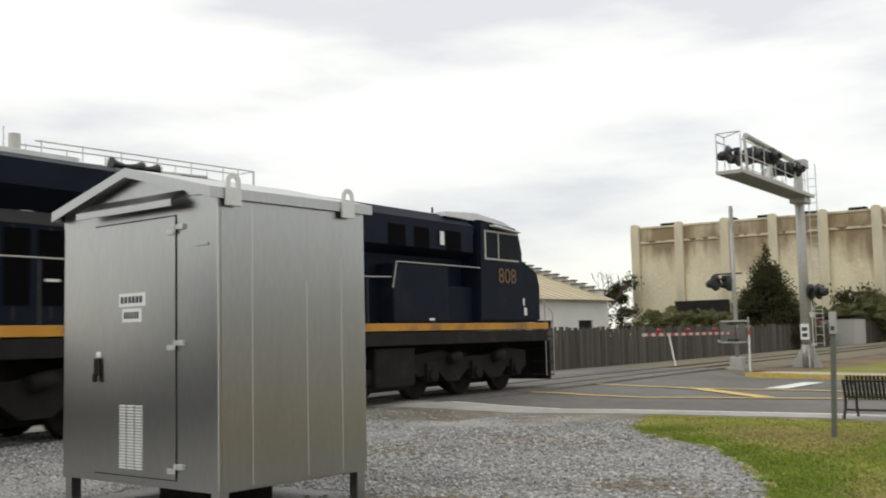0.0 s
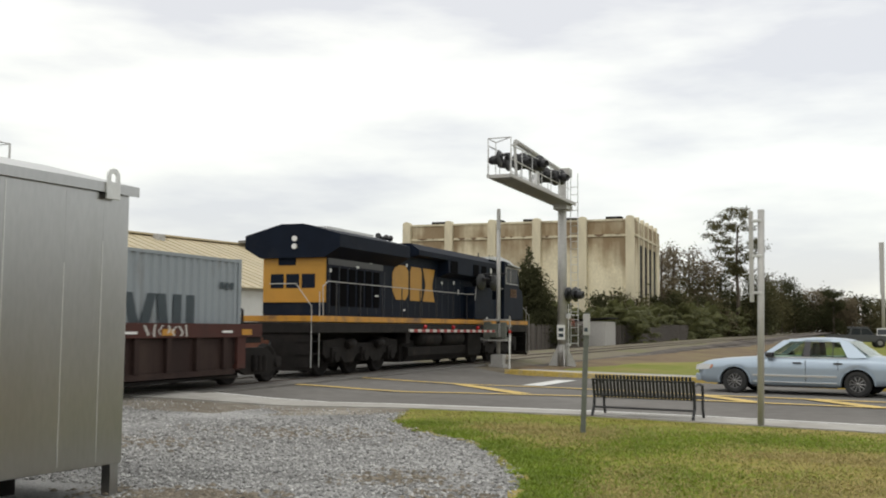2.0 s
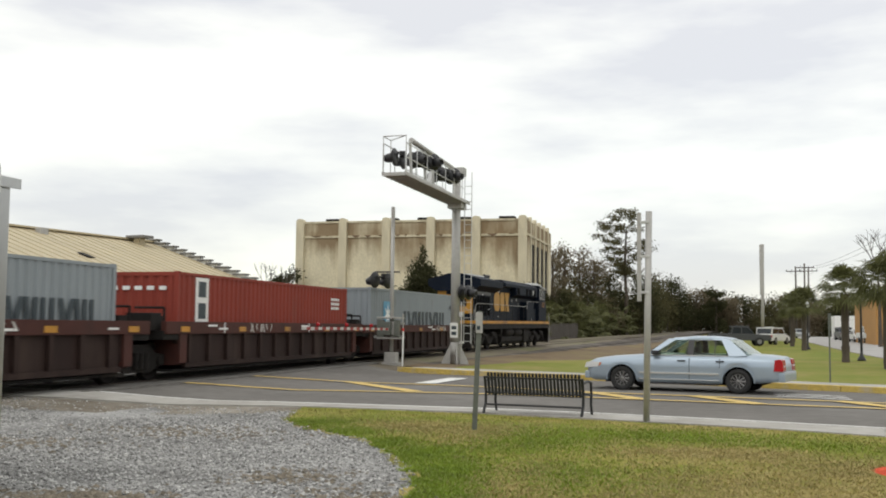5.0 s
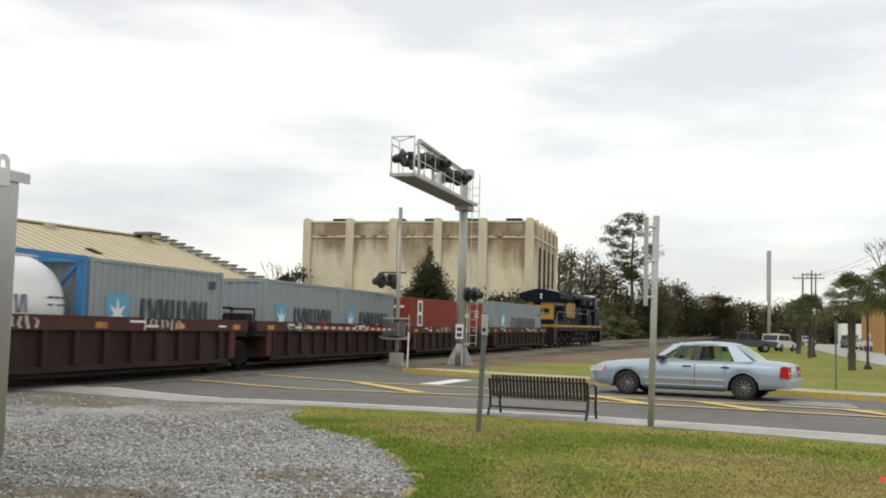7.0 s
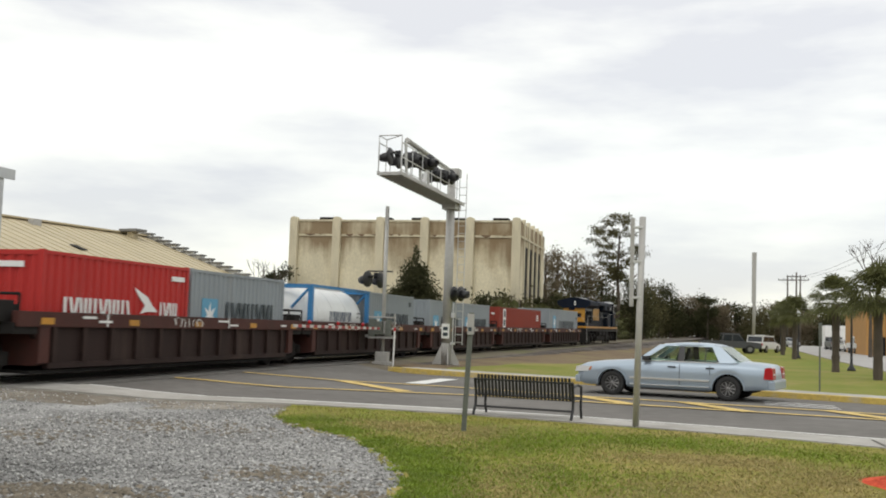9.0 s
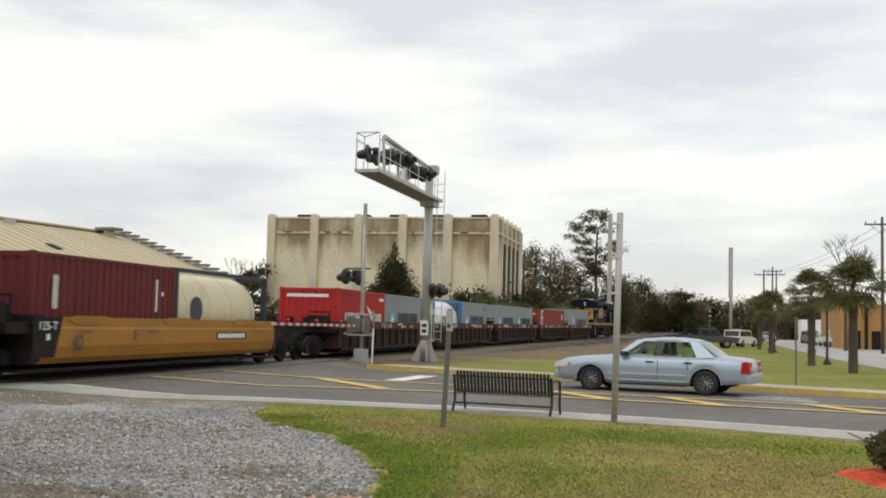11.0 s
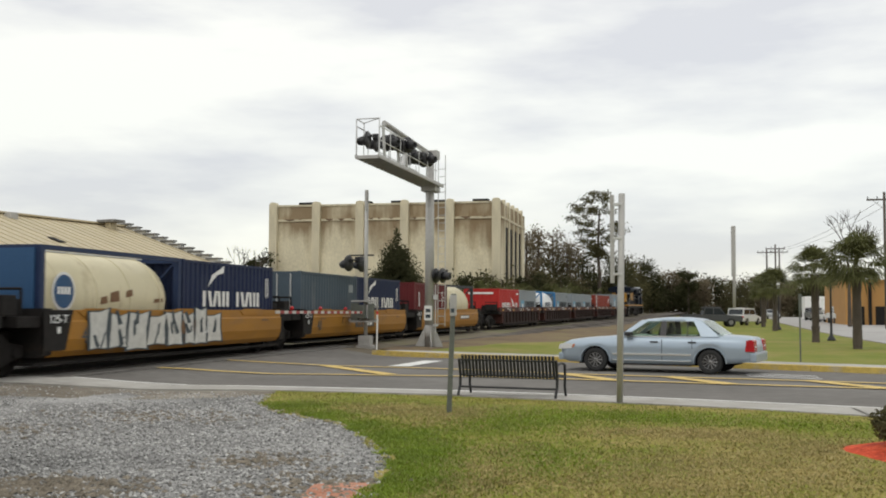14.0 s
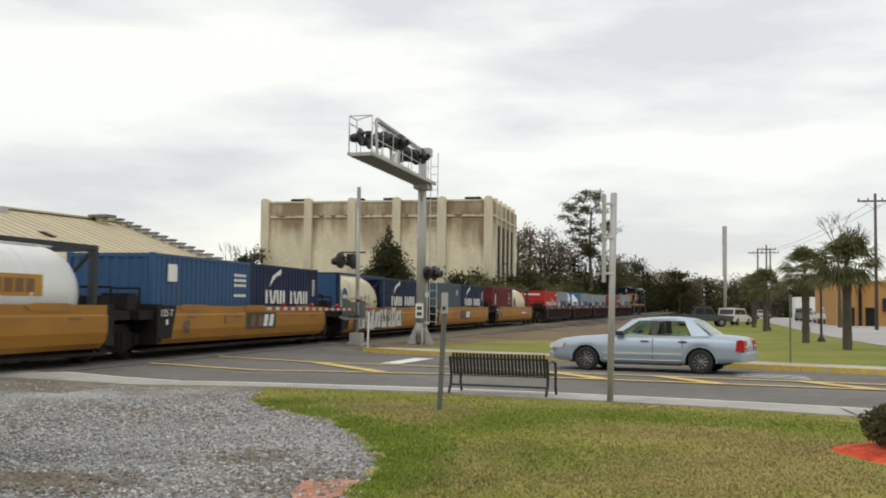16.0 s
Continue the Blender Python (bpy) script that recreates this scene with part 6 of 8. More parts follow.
def stones():
    rng = np.random.default_rng(5)
    n = 80000
    # denser near the camera
    py = 5.5 + 12.5 * rng.random(n) ** 1.5
    px = -15 + 12.6 * rng.random(n)
    bare = np.zeros(n, bool)
    for x0, y0, rx0, ry0 in ((-5.2, 8.1, 0.55, 0.35), (-4.1, 9.8, 0.35, 0.3), (-9.5, 11.5, 0.8, 0.4)):
        bare |= ((px - x0) / rx0) ** 2 + ((py - y0) / ry0) ** 2 < 1
    keep = ~(bare & (rng.random(n) < 0.75)) & ~((px < -7.5) & (py > 15.2 + 0.4 * np.sin(px * 2)) & (rng.random(n) < 0.75)) & inside(px, py, GRAVEL_BED) & ~inside(px, py, [(x + 0.05, y) for x, y in LAWN]) & ~((px > -8.8) & (px < -6.0) & (py < 8.3))
    px, py = px[keep], py[keep]
    n = len(px)
    base = np.array([(1, 0, 0), (-1, 0, 0), (0, 1, 0), (0, -1, 0), (0, 0, 1), (0, 0, -1)], float)
    f = np.array([(0, 2, 4), (2, 1, 4), (1, 3, 4), (3, 0, 4), (2, 0, 5), (1, 2, 5), (3, 1, 5), (0, 3, 5)])
    s = 0.009 + 0.017 * rng.random(n) ** 2
    jit = base[None] * (0.7 + 0.6 * rng.random((n, 6, 1))) + rng.normal(0, 0.18, (n, 6, 3))
    a = rng.random(n) * math.tau
    ca, sa = np.cos(a)[:, None], np.sin(a)[:, None]
    v = np.stack([jit[..., 0] * ca - jit[..., 1] * sa, jit[..., 0] * sa + jit[..., 1] * ca, jit[..., 2] * 0.7], -1) * s[:, None, None]
    z = np.array([height(a, b) for a, b in zip(px, py)])
    v += np.stack([px, py, z + s * 0.3 + 0.004], -1)[:, None]
    me = bpy.data.meshes.new("stones")
    me.from_pydata(v.reshape(-1, 3).tolist(), [], (np.arange(n)[:, None, None] * 6 + f[None]).reshape(-1, 3).tolist())
    me.materials.append(M["stone"])
    tagged(new("loose_stones", me), "loose pale grey crushed stones on the lot", "gravel", kind="stuff")


def crumbs():
    """Earth worked up through the gravel, thinning out from a few bare spots."""
    rng = np.random.default_rng(21)
    px, py = [], []
    for x, y, sx, sy, n in ((-5.35, 7.95, 0.5, 0.3, 800), (-4.2, 9.8, 0.3, 0.28, 220), (-9.5, 11.5, 0.9, 0.35, 500), (-7.2, 13.6, 1.0, 0.5, 300), (-3.1, 8.6, 0.3, 0.4, 260)):
        px.append(rng.normal(x, sx, n)), py.append(rng.normal(y, sy, n))
    px, py = np.concatenate(px), np.concatenate(py)
    n = len(px)
    s = 0.018 + 0.03 * rng.random(n) ** 2
    ring = np.arange(5) * math.tau / 5
    v = np.zeros((n, 6, 3))
    r = s[:, None] * (0.7 + 0.6 * rng.random((n, 5)))
    v[:, :5, 0], v[:, :5, 1] = r * np.cos(ring), r * np.sin(ring)
    v[:, 5, 2] = s * 0.55
    v += np.stack([px, py, np.full(n, 0.012)], -1)[:, None]
    f = np.array([(k, (k + 1) % 5, 5) for k in range(5)])
    me = bpy.data.meshes.new("crumbs")
    me.from_pydata(v.reshape(-1, 3).tolist(), [], (np.arange(n)[:, None, None] * 6 + f[None]).reshape(-1, 3).tolist())
    me.materials.append(M["crumb"])
    tagged(new("earth_crumbs", me), "brown earth crumbs showing through the gravel", "soil", kind="stuff")


M["crumb"] = mat("brown_earth", (0.19, 0.165, 0.13), 0.95, vary=0.3, scale=4, island=True, rand=0.3, spec=0.1)
crumbs()
M["stone"] = mat("crushed_stone", (0.345, 0.34, 0.33), 0.85, vary=0.25, scale=5, island=True, rand=0.55, bump=0.2)
M["blade"] = mat("grass_blade", (0.205, 0.205, 0.034), 0.7, vary=0.35, scale=0.5, fine=4, island=True, rand=0.14, bump=0, dirt=(0.34, 0.28, 0.12), dirt_amt=0.95, dirt_scale=0.25)
stones()


def grass(name, material, label, px, py, low, tall, seed):
    rng = np.random.default_rng(seed)
    grow = ragged(LAWN, 0.16, seed)
    keep = inside(px, py, grow) & ((px - cx) ** 2 + (py - cy) ** 2 > 1.24 ** 2)
    px, py = px[keep], py[keep]
    n = len(px)
    h = low + tall * rng.random(n) ** 2
    a = rng.random(n) * math.tau
    w = 0.006 + 0.005 * rng.random(n)
    lean = rng.normal(0, 0.02, (n, 2))
    b = np.stack([px, py, np.full(n, 0.01)], -1)
    d = np.stack([np.cos(a) * w, np.sin(a) * w, np.zeros(n)], -1)
    tip = b + np.stack([lean[:, 0], lean[:, 1], h], -1)
    v = np.stack([b - d, b + d, tip], 1)
    me = bpy.data.meshes.new(name)
    me.from_pydata(v.reshape(-1, 3).tolist(), [], np.arange(n * 3).reshape(-1, 3).tolist())
    me.materials.append(M[material])
    tagged(new(name, me), label, "grass", kind="stuff")


def spots(seed, rows):
    rng = np.random.default_rng(seed)
    xs = np.concatenate([rng.normal(x, sx, n) for x, y, sx, sy, n in rows])
    ys = np.concatenate([rng.normal(y, sy, n) for x, y, sx, sy, n in rows])
    return xs, ys


M["lush_blade"] = mat("lush_blade", (0.165, 0.235, 0.014), 0.7, vary=0.3, scale=0.8, fine=4, island=True, rand=0.14, bump=0)
M["straw_blade"] = mat("straw_blade", (0.36, 0.29, 0.12), 0.8, vary=0.25, scale=0.8, fine=4, island=True, rand=0.16, bump=0)
rng = np.random.default_rng(6)
grass("lawn_grass", "blade", "short mown grass blades, green and straw", -8 + 15 * rng.random(140000), 7.0 + 11.8 * rng.random(140000) ** 1.3, 0.012, 0.022, 7)
grass("lush_grass", "lush_blade", "vivid green grass at the gravel edge and in patches", *spots(8, (
    (-6.1, 15.4, 0.35, 0.4, 6000), (-5.2, 14.2, 0.3, 0.4, 6000), (-4.3, 13.0, 0.28, 0.4, 7000), (-3.4, 12.0, 0.25, 0.5, 8000), (-2.8, 10.6, 0.22, 0.6, 9000), (-2.45, 9.0, 0.25, 0.7, 10000),
    (-2.3, 13.9, 0.6, 0.8, 8000), (-0.9, 15.3, 1.0, 0.6, 8000), (-1.5, 10.6, 0.4, 0.8, 4000), (1.8, 14.6, 1.0, 0.4, 3000))), 0.015, 0.026, 9)
grass("straw_grass", "straw_blade", "dry straw-coloured grass patches", *spots(10, (
    (-1.9, 9.6, 0.3, 1.2, 8000), (-4.5, 15.4, 0.7, 0.6, 7000), (0.0, 13.3, 0.7, 0.35, 7000), (0.6, 10.6, 1.0, 0.9, 13000), (1.6, 12.3, 0.6, 0.5, 6000), (-3.3, 14.6, 0.3, 0.8, 5000), (-0.3, 9.2, 0.8, 0.6, 7000))), 0.012, 0.02, 11)

# ---- the train ----
TRAIN = []
SPIN = []
SIDE = pose(0, 0, 0, 0, 0, 90)  # lettering meshes turned to face +x, reading towards +y


def ride(ob, back):
    TRAIN.append((ob, back))
    return ob


def decal(name, pts, material, parent, x, label=""):
    """A thin painted shape on a side facing +x: outline in (y, z)."""
    bm = B()
    prism(bm, pts, "x", x, x + 0.006)
    return part(name, bm, material, parent, label)


def bars(n, y0, y1, z0, z1, material, parent, x, gap=0.22, label="plain lettering bar"):
    w = (y1 - y0) / n
    me = None
    for k in range(n):
        if me is None:
            bm = B()
            prism(bm, [(0, z0), (w * (1 - gap), z0), (w * (1 - gap), z1), (0, z1)], "x", x, x + 0.006)
            me = mesh_of(bm, "lettering_bar", material)
        part("lettering_bar", me, material, parent, label, at=pose(0, y0 + k * w, 0))


def blocks(n, y0, y1, z0, z1, material, parent, x):
    """Heavy plain bars in place of a name: uprights and slanted bars in turn."""
    w = (y1 - y0) / n
    for k in range(n):
        for q, (f, lean) in enumerate((((0.0, 0.0), (0.5, -0.2)), ((0.0, 0.22), (0.5, -0.1)), ((0.02, 0.0), (0.46, 0.0)))[k % 3]):
            y, a = y0 + (k + f) * w, w * 0.27
            d = lean * w
            decal("lettering_bar", [(y - min(0, d), z0), (y + a - min(0, d), z0), (y + a + max(0, d), z1), (y + max(0, d), z1)], material, parent, x + 0.0015 * q, "plain lettering bar")


def words(body, y, z, h, width, material, parent, x, name="lettering"):
    me = text_mesh(body, h, width)
    me.materials.append(M[material])
    return part(name, me, material, parent, at=pose(x, y, z) @ SIDE)


def wheelset(parent, y, r, spin_r=None):
    bm = B()
    for s in (-1, 1):
        lathe(bm, [(-0.07, r * 0.45), (-0.06, r * 0.9), (-0.07, r + 0.025), (-0.045, r + 0.025), (-0.04, r), (0.07, r), (0.07, r * 0.88), (0.03, r * 0.8), (0.03, r * 0.35), (0.09, r * 0.3)],
              (s * 0.75, 0, 0), (s, 0, 0), 20)
    tube(bm, (-0.75, 0, 0), (0.75, 0, 0), 0.08, 8)
    ob = part("wheelset", bm, "running_gear", parent, "worn steel wheels on an axle", at=pose(0, y, r))
    SPIN.append((ob, y, r))
    return ob


def bogie(parent, y, name="bogie"):
    """Two-axle freight bogie with cast side frames."""
    bo = B()
    box(bo, -1.05, 1.05, -0.2, 0.2, 0.42, 0.72, 0.03)
    hub = part(name, bo, "running_gear", parent, "grimy cast steel bogie", at=pose(0, y, 0))
    for s in (-1, 1):
        bm = B()
        prism(bm, [(-1.15, 0.38), (-0.85, 0.34), (-0.5, 0.22), (0.5, 0.22), (0.85, 0.34), (1.15, 0.38), (1.15, 0.62), (0.7, 0.68), (0.45, 0.86), (-0.45, 0.86), (-0.7, 0.68), (-1.15, 0.62)], "x", s * 1.0 - 0.07, s * 1.0 + 0.07)
        for yy in (-0.89, 0.89):
            tube(bm, (s * 0.95, yy, 0.48), (s * 1.14, yy, 0.48), 0.12, 10)
        for k in (-0.22, 0, 0.22):
            tube(bm, (s * 1.09, k, 0.3), (s * 1.09, k, 0.68), 0.09, 8)
        part("side_frame", bm, "running_gear", hub)
    for yy in (-0.89, 0.89):
        ob = wheelset(hub, yy, 0.46)


def locomotive():
    t = thing("locomotive", pose(0, 0, 0), "dark blue diesel locomotive with yellow rear and orange sill stripe", "locomotive")
    bm = B()
    box(bm, -1.48, 1.48, -20.0, -0.45, 1.2, 1.48, 0.02)
    box(bm, -0.6, 0.6, -19.5, -1.0, 0.95, 1.2)
    part("frame", bm, "dark", t)
    for y0, y1 in ((-18.6, -14.2), (-6.3, -1.9)):
        bm = B()
        box(bm, -0.62, 0.62, y0, y1, 0.22, 0.95, 0.04)
        part("traction_motor", bm, "running_gear", t)
    bm = B()
    box(bm, -1.1, 1.1, -13.4, -7.0, 0.24, 0.95, 0.1)
    part("tank_belly", bm, "running_gear", t)
    bm = B()
    box(bm, -1.5, 1.5, -19.6, -0.42, 1.5, 1.66, 0.012)
    part("sill_stripe", bm, "loco_stripe", t, "grimy orange stripe along the sill")
    bm = B()
    prism(bm, [(-0.45, 1.68), (-0.42, 2.6), (-0.55, 2.98), (-1.75, 3.42), (-1.75, 1.68)], "x", -1.3, 1.3)
    bmesh.ops.bevel(bm, geom=bm.edges[:], offset=0.06, segments=2, affect="EDGES")
    part("nose", bm, "loco_blue", t)
    bm = B()
    prism(bm, [(-1.7, 1.68), (-1.7, 3.42), (-1.9, 4.0), (-3.75, 4.1), (-3.85, 1.68)], "x", -1.5, 1.5)
    bmesh.ops.bevel(bm, geom=bm.edges[:], offset=0.05, segments=2, affect="EDGES")
    cab = part("cab", bm, "loco_blue", t, "dark blue driving cab")
    bm = B()
    prism(bm, [(-1.84, 3.99), (-1.9, 4.06), (-2.3, 4.16), (-3.6, 4.27), (-4.9, 4.2), (-4.9, 4.1), (-3.7, 4.08), (-1.9, 3.99)], "x", -1.2, 1.3)
    part("cab_roof", bm, "cab_roof", cab, "pale grey cab roof with a sun visor")
    bm = B()
    for y0, y1 in ((-2.9, -1.98), (-3.5, -2.96)):
        box(bm, 1.495, 1.512, y0, y1, 3.22, 3.8)
    part("cab_window", bm, "cab_glass", cab, "dark side windows with pale frames")
    bm = B()
    for q in ((-3.58, 3.16, -3.52, 3.86), (-3.58, 3.16, -1.95, 3.2), (-3.58, 3.82, -1.95, 3.86), (-2.95, 3.2, -2.91, 3.82)):
        box(bm, 1.5, 1.522, q[0], q[2], q[1], q[3])
    part("window_frame", bm, "grey_paint", cab)
    bm = B()
    prism(bm, [(-3.3, 3.95), (-2.05, 3.87), (-2.05, 3.9), (-3.3, 4.0)], "x", 1.45, 1.66)
    part("sun_visor", bm, "cab_roof", cab)
    bm = B()
    for z0, y0, y1 in ((3.5, -1.75, -1.7),):
        for x0 in (-1.1, 0.15):
            prism(bm, [(-1.73, 3.48), (-1.69, 3.48), (-1.86, 3.92), (-1.9, 3.92)], "x", x0, x0 + 0.95)
    part("windscreen", bm, "cab_glass", cab)
    bm = B()
    prism(bm, [(-1.02, 1.68), (1.02, 1.68), (1.02, 3.72), (0.8, 4.02), (-0.8, 4.02), (-1.02, 3.72)], "y", -18.35, -3.85)
    hood = part("engine_hood", bm, "loco_blue", t, "long dark blue engine hood with door seams")
    bm = B()
    prism(bm, [(-1.02, 3.7), (1.02, 3.7), (1.42, 3.75), (1.42, 3.92), (1.1, 4.15), (-1.1, 4.15), (-1.42, 3.92), (-1.42, 3.75)], "y", -12.6, -3.9)
    part("hood_roof", bm, "loco_blue", t)
    bm = B()
    prism(bm, [(-1.02, 3.3), (1.02, 3.3), (1.52, 3.58), (1.52, 3.95), (0.35, 4.26), (-0.35, 4.26), (-1.52, 3.95), (-1.52, 3.58)], "y", -18.55, -13.6)
    part("radiator_wing", bm, "loco_blue", t, "wide overhanging radiator housing")
    bm = B()
    box(bm, -0.5, 0.5, -17.4, -14.2, 4.2, 4.3, 0.02)
    part("radiator_fan_cover", bm, "steel", t, "pale grey radiator top screens")
    bm = B()
    for k in range(6):
        bm = B()
        box(bm, 1.018, 1.035, -18.1 + k * 0.56, -17.68 + k * 0.56, 1.95, 3.05)
        part("radiator_intake", bm, "void", t, "tall black intake grille")
    bm = B()
    box(bm, 1.018, 1.03, -18.3, -14.6, 3.12, 3.3)
    part("intake_shade", bm, "black", t)
    bm = B()
    for y0, y1 in ((-7.3, -6.7), (-6.35, -5.8), (-5.1, -4.5), (-9.7, -9.0)):
        bm = B()
        box(bm, 1.3, 1.435, y0, y1, 3.3, 3.74)
        part("vent_opening", bm, "void", t, "dark blower vent opening")
    bm = B()
    prism(bm, [(-1.02, 3.15), (1.02, 3.15), (1.42, 3.3), (1.42, 3.78), (-1.42, 3.78), (-1.42, 3.3)], "y", -9.9, -3.95)
    part("vent_housing", bm, "loco_blue", t)
    bm = B()
    box(bm, -1.45, 1.45, -7.2, -5.1, 1.68, 2.92, 0.04)
    part("equipment_locker", bm, "loco_blue", t)
    bm = B()
    box(bm, -1.2, 1.3, -5.1, -3.85, 1.68, 2.5, 0.03)
    part("battery_box", bm, "loco_blue", t)
    # seams of the hood doors
    for k in range(18):
        y = -18.2 + k * 0.62
        if not -7.4 < y < -3.8:
            bm = B()
            box(bm, 1.018, 1.026, y, y + 0.02, 1.75, 3.1)
            part("door_seam", bm, "black", hood)
    # rear end of the hood
    bm = B()
    box(bm, -1.0, 1.0, -18.39, -18.35, 2.05, 3.55)
    rear = part("rear_panel", bm, "loco_yellow", t, "yellow rear hood panel")
    bm = B()
    box(bm, -0.5, 0.05, -18.41, -18.385, 3.1, 3.5)
    part("rear_recess", bm, "loco_blue", rear)
    bm = B()
    for k in range(3):
        box(bm, -0.75 + k * 0.5, -0.33 + k * 0.5, -18.4, -18.388, 2.45, 2.85)
    part("rear_lettering_block", bm, "loco_blue", rear)
    for z in (3.62, 3.84):
        bm = B()
        tube(bm, (0.1, -18.6, z), (0.1, -18.53, z), 0.08, 10)
        part("rear_lamp", bm, "white", t)
    # large yellow emblem as three plain blocks
    x = 1.03
    for pts in ([(-14.3, 2.55), (-14.0, 2.25), (-13.25, 2.25), (-13.0, 2.45), (-13.0, 3.2), (-13.25, 3.38), (-14.0, 3.38), (-14.3, 3.1)], [(-12.85, 2.25), (-11.95, 2.25), (-11.85, 2.4), (-11.85, 3.25), (-11.95, 3.38), (-12.75, 3.38), (-12.85, 3.2)], [(-11.75, 2.25), (-10.65, 2.25), (-10.9, 2.8), (-10.65, 3.38), (-11.75, 3.38), (-11.5, 2.8)]):
        decal("emblem_block", [(y + 0.4, z) for y, z in pts], "loco_yellow", t, x, "plain yellow emblem block")
    words("808", -2.95, 2.62, 0.36, 0.85, "faint", cab, 1.515, "cab_number")
    for y, z, w, h in ((-1.35, 1.85, 0.14, 0.2), (-1.42, 2.1, 0.1, 0.18), (-5.4, 3.4, 0.16, 0.3), (-8.4, 2.95, 0.12, 0.12), (-9.6, 2.9, 0.1, 0.1), (-12.8, 3.35, 0.1, 0.1), (-15.6, 3.3, 0.2, 0.16), (-16.5, 3.1, 0.18, 0.06), (-13.0, 1.9, 0.16, 0.05), (-15.2, 2.3, 0.25, 0.04), (-7.9, 2.6, 0.06, 0.18), (-5.9, 1.72, 0.2, 0.05), (-18.2, 2.9, 0.1, 0.1)):
        xx = 1.305 if z < 2.2 and y > -1.5 else 1.455 if (-7.3 < y < -5.1 or z > 3.3) and z != 3.35 else 1.03
        decal("marking", [(y, z), (y + w, z), (y + w, z + h), (y, z + h)], "white", t, xx)
    # roof details
    bm = B()
    for k in range(3):
        lathe(bm, [(0, 0.04), (0.3, 0.06), (0.38, 0.1), (0.42, 0.1)], (0.3 + 0.0 * k, -13.2 + 0.17 * k, 4.3), (0, 1 if k != 1 else -1, 0.1), 10)
    tube(bm, (0.3, -13.1, 4.1), (0.3, -13.1, 4.32), 0.05)
    part("air_horn", bm, "black", t)
    bm = B()
    for y in (-2.6, -3.0, -4.4):
        tube(bm, (0.6, y, 4.2), (0.6, y, 4.4), 0.025, 6)
    part("roof_aerial", bm, "black", t)
    # handrail and stanchions
    bm = B()
    bar(bm, [(1.46, -19.35, 1.3), (1.46, -19.4, 2.45), (1.46, -19.1, 2.6), (1.46, -8.0, 2.6)], 0.014)
    bar(bm, [(1.46, -8.0, 2.6), (1.46, -7.3, 2.62)], 0.014)
    bar(bm, [(1.475, -7.25, 2.4), (1.475, -7.1, 2.95), (1.475, -3.6, 2.95)], 0.014)
    part("handrail", bm, "grey_paint", t, "pale steel handrail")
    for k in range(8):
        bm = B()
        tube(bm, (1.46, -18.6 + k * 1.5, 1.6), (1.46, -18.6 + k * 1.5, 2.6), 0.018, 6)
        part("stanchion", bm, "black", t)
    # tanks
    bm = B()
    prism(bm, [(-1.3, 0.45), (-1.1, 0.25), (1.1, 0.25), (1.3, 0.45), (1.3, 0.72), (0.9, 0.8), (0.9, 1.2), (-0.9, 1.2), (-0.9, 0.8), (-1.3, 0.72)], "y", -13.2, -6.4)
    part("fuel_tank", bm, "running_gear", t)
    for y0, y1 in ((-12.3, -10.3), (-10.0, -8.0)):
        bm = B()
        lathe(bm, [(0, 0.1), (0.06, 0.22), (0.14, 0.25), (1.86, 0.25), (1.94, 0.22), (2.0, 0.1)], (1.15, y0, 0.98), (0, 1, 0), 14)
        part("air_reservoir", bm, "running_gear", t)
    bm = B()
    box(bm, 0.9, 1.4, -7.8, -6.4, 0.35, 1.15, 0.04)
    part("air_filter_box", bm, "running_gear", t)
    bm = B()
    box(bm, 1.0, 1.35, -13.5, -13.15, 0.85, 1.2, 0.03)
    part("valve_box", bm, "dark", t)
    for yc in (-16.4, -3.7):
        hub = thing_part = part("bogie", (lambda b: (box(b, -0.9, 0.9, -2.2, 2.2, 0.6, 0.9, 0.03), b)[1])(B()), "dark", t, "three-axle bogie with heavy side frames", at=pose(0, yc, 0))
        for s in (-1, 1):
            bm = B()
            prism(bm, [(-2.5, 0.62), (-2.3, 0.5), (-1.55, 0.62), (-1.2, 0.36), (-0.7, 0.36), (-0.35, 0.6), (0.35, 0.6), (0.7, 0.36), (1.2, 0.36), (1.55, 0.62), (2.3, 0.5), (2.5, 0.62), (2.5, 0.98), (1.4, 1.06), (0.6, 0.9), (-0.6, 0.9), (-1.4, 1.06), (-2.5, 0.98)], "x", s * 1.12 - 0.1, s * 1.12 + 0.1)
            for yy in (-1.88, 0, 1.88):
                box(bm, s * 1.15 - 0.14, s * 1.15 + 0.14, yy - 0.2, yy + 0.2, 0.38, 0.8, 0.03)
                tube(bm, (s * 1.2, yy, 0.54), (s * 1.36, yy, 0.54), 0.15, 12)
            for yy in (-1.0, 0.95):
                lathe(bm, [(0, 0.08), (0.05, 0.13), (0.4, 0.13), (0.45, 0.08)], (s * 1.3, yy - 0.2, 0.85), (0, 1, 0.15), 10)
            part("side_frame", bm, "running_gear", hub)
        for yy in (-1.88, 0, 1.88):
            wheelset(hub, yy, 0.53)
    # ends: pilots, steps and couplers
    for yy, s in ((-0.2, 1), (-19.9, -1)):
        bm = B()
        prism(bm, [(-1.4, 0.2), (1.4, 0.2), (1.4, 1.2), (-1.4, 1.2)], "y", yy - 0.04, yy + 0.04)
        part("pilot", bm, "dark", t)
        bm = B()
        box(bm, -0.15, 0.15, min(yy, yy + s * 0.7), max(yy, yy + s * 0.7), 0.75, 1.0, 0.04)
        box(bm, -0.22, 0.22, min(yy + s * 0.45, yy + s * 0.75), max(yy + s * 0.45, yy + s * 0.75), 0.68, 1.08, 0.05)
        part("coupler", bm, "rust", t)
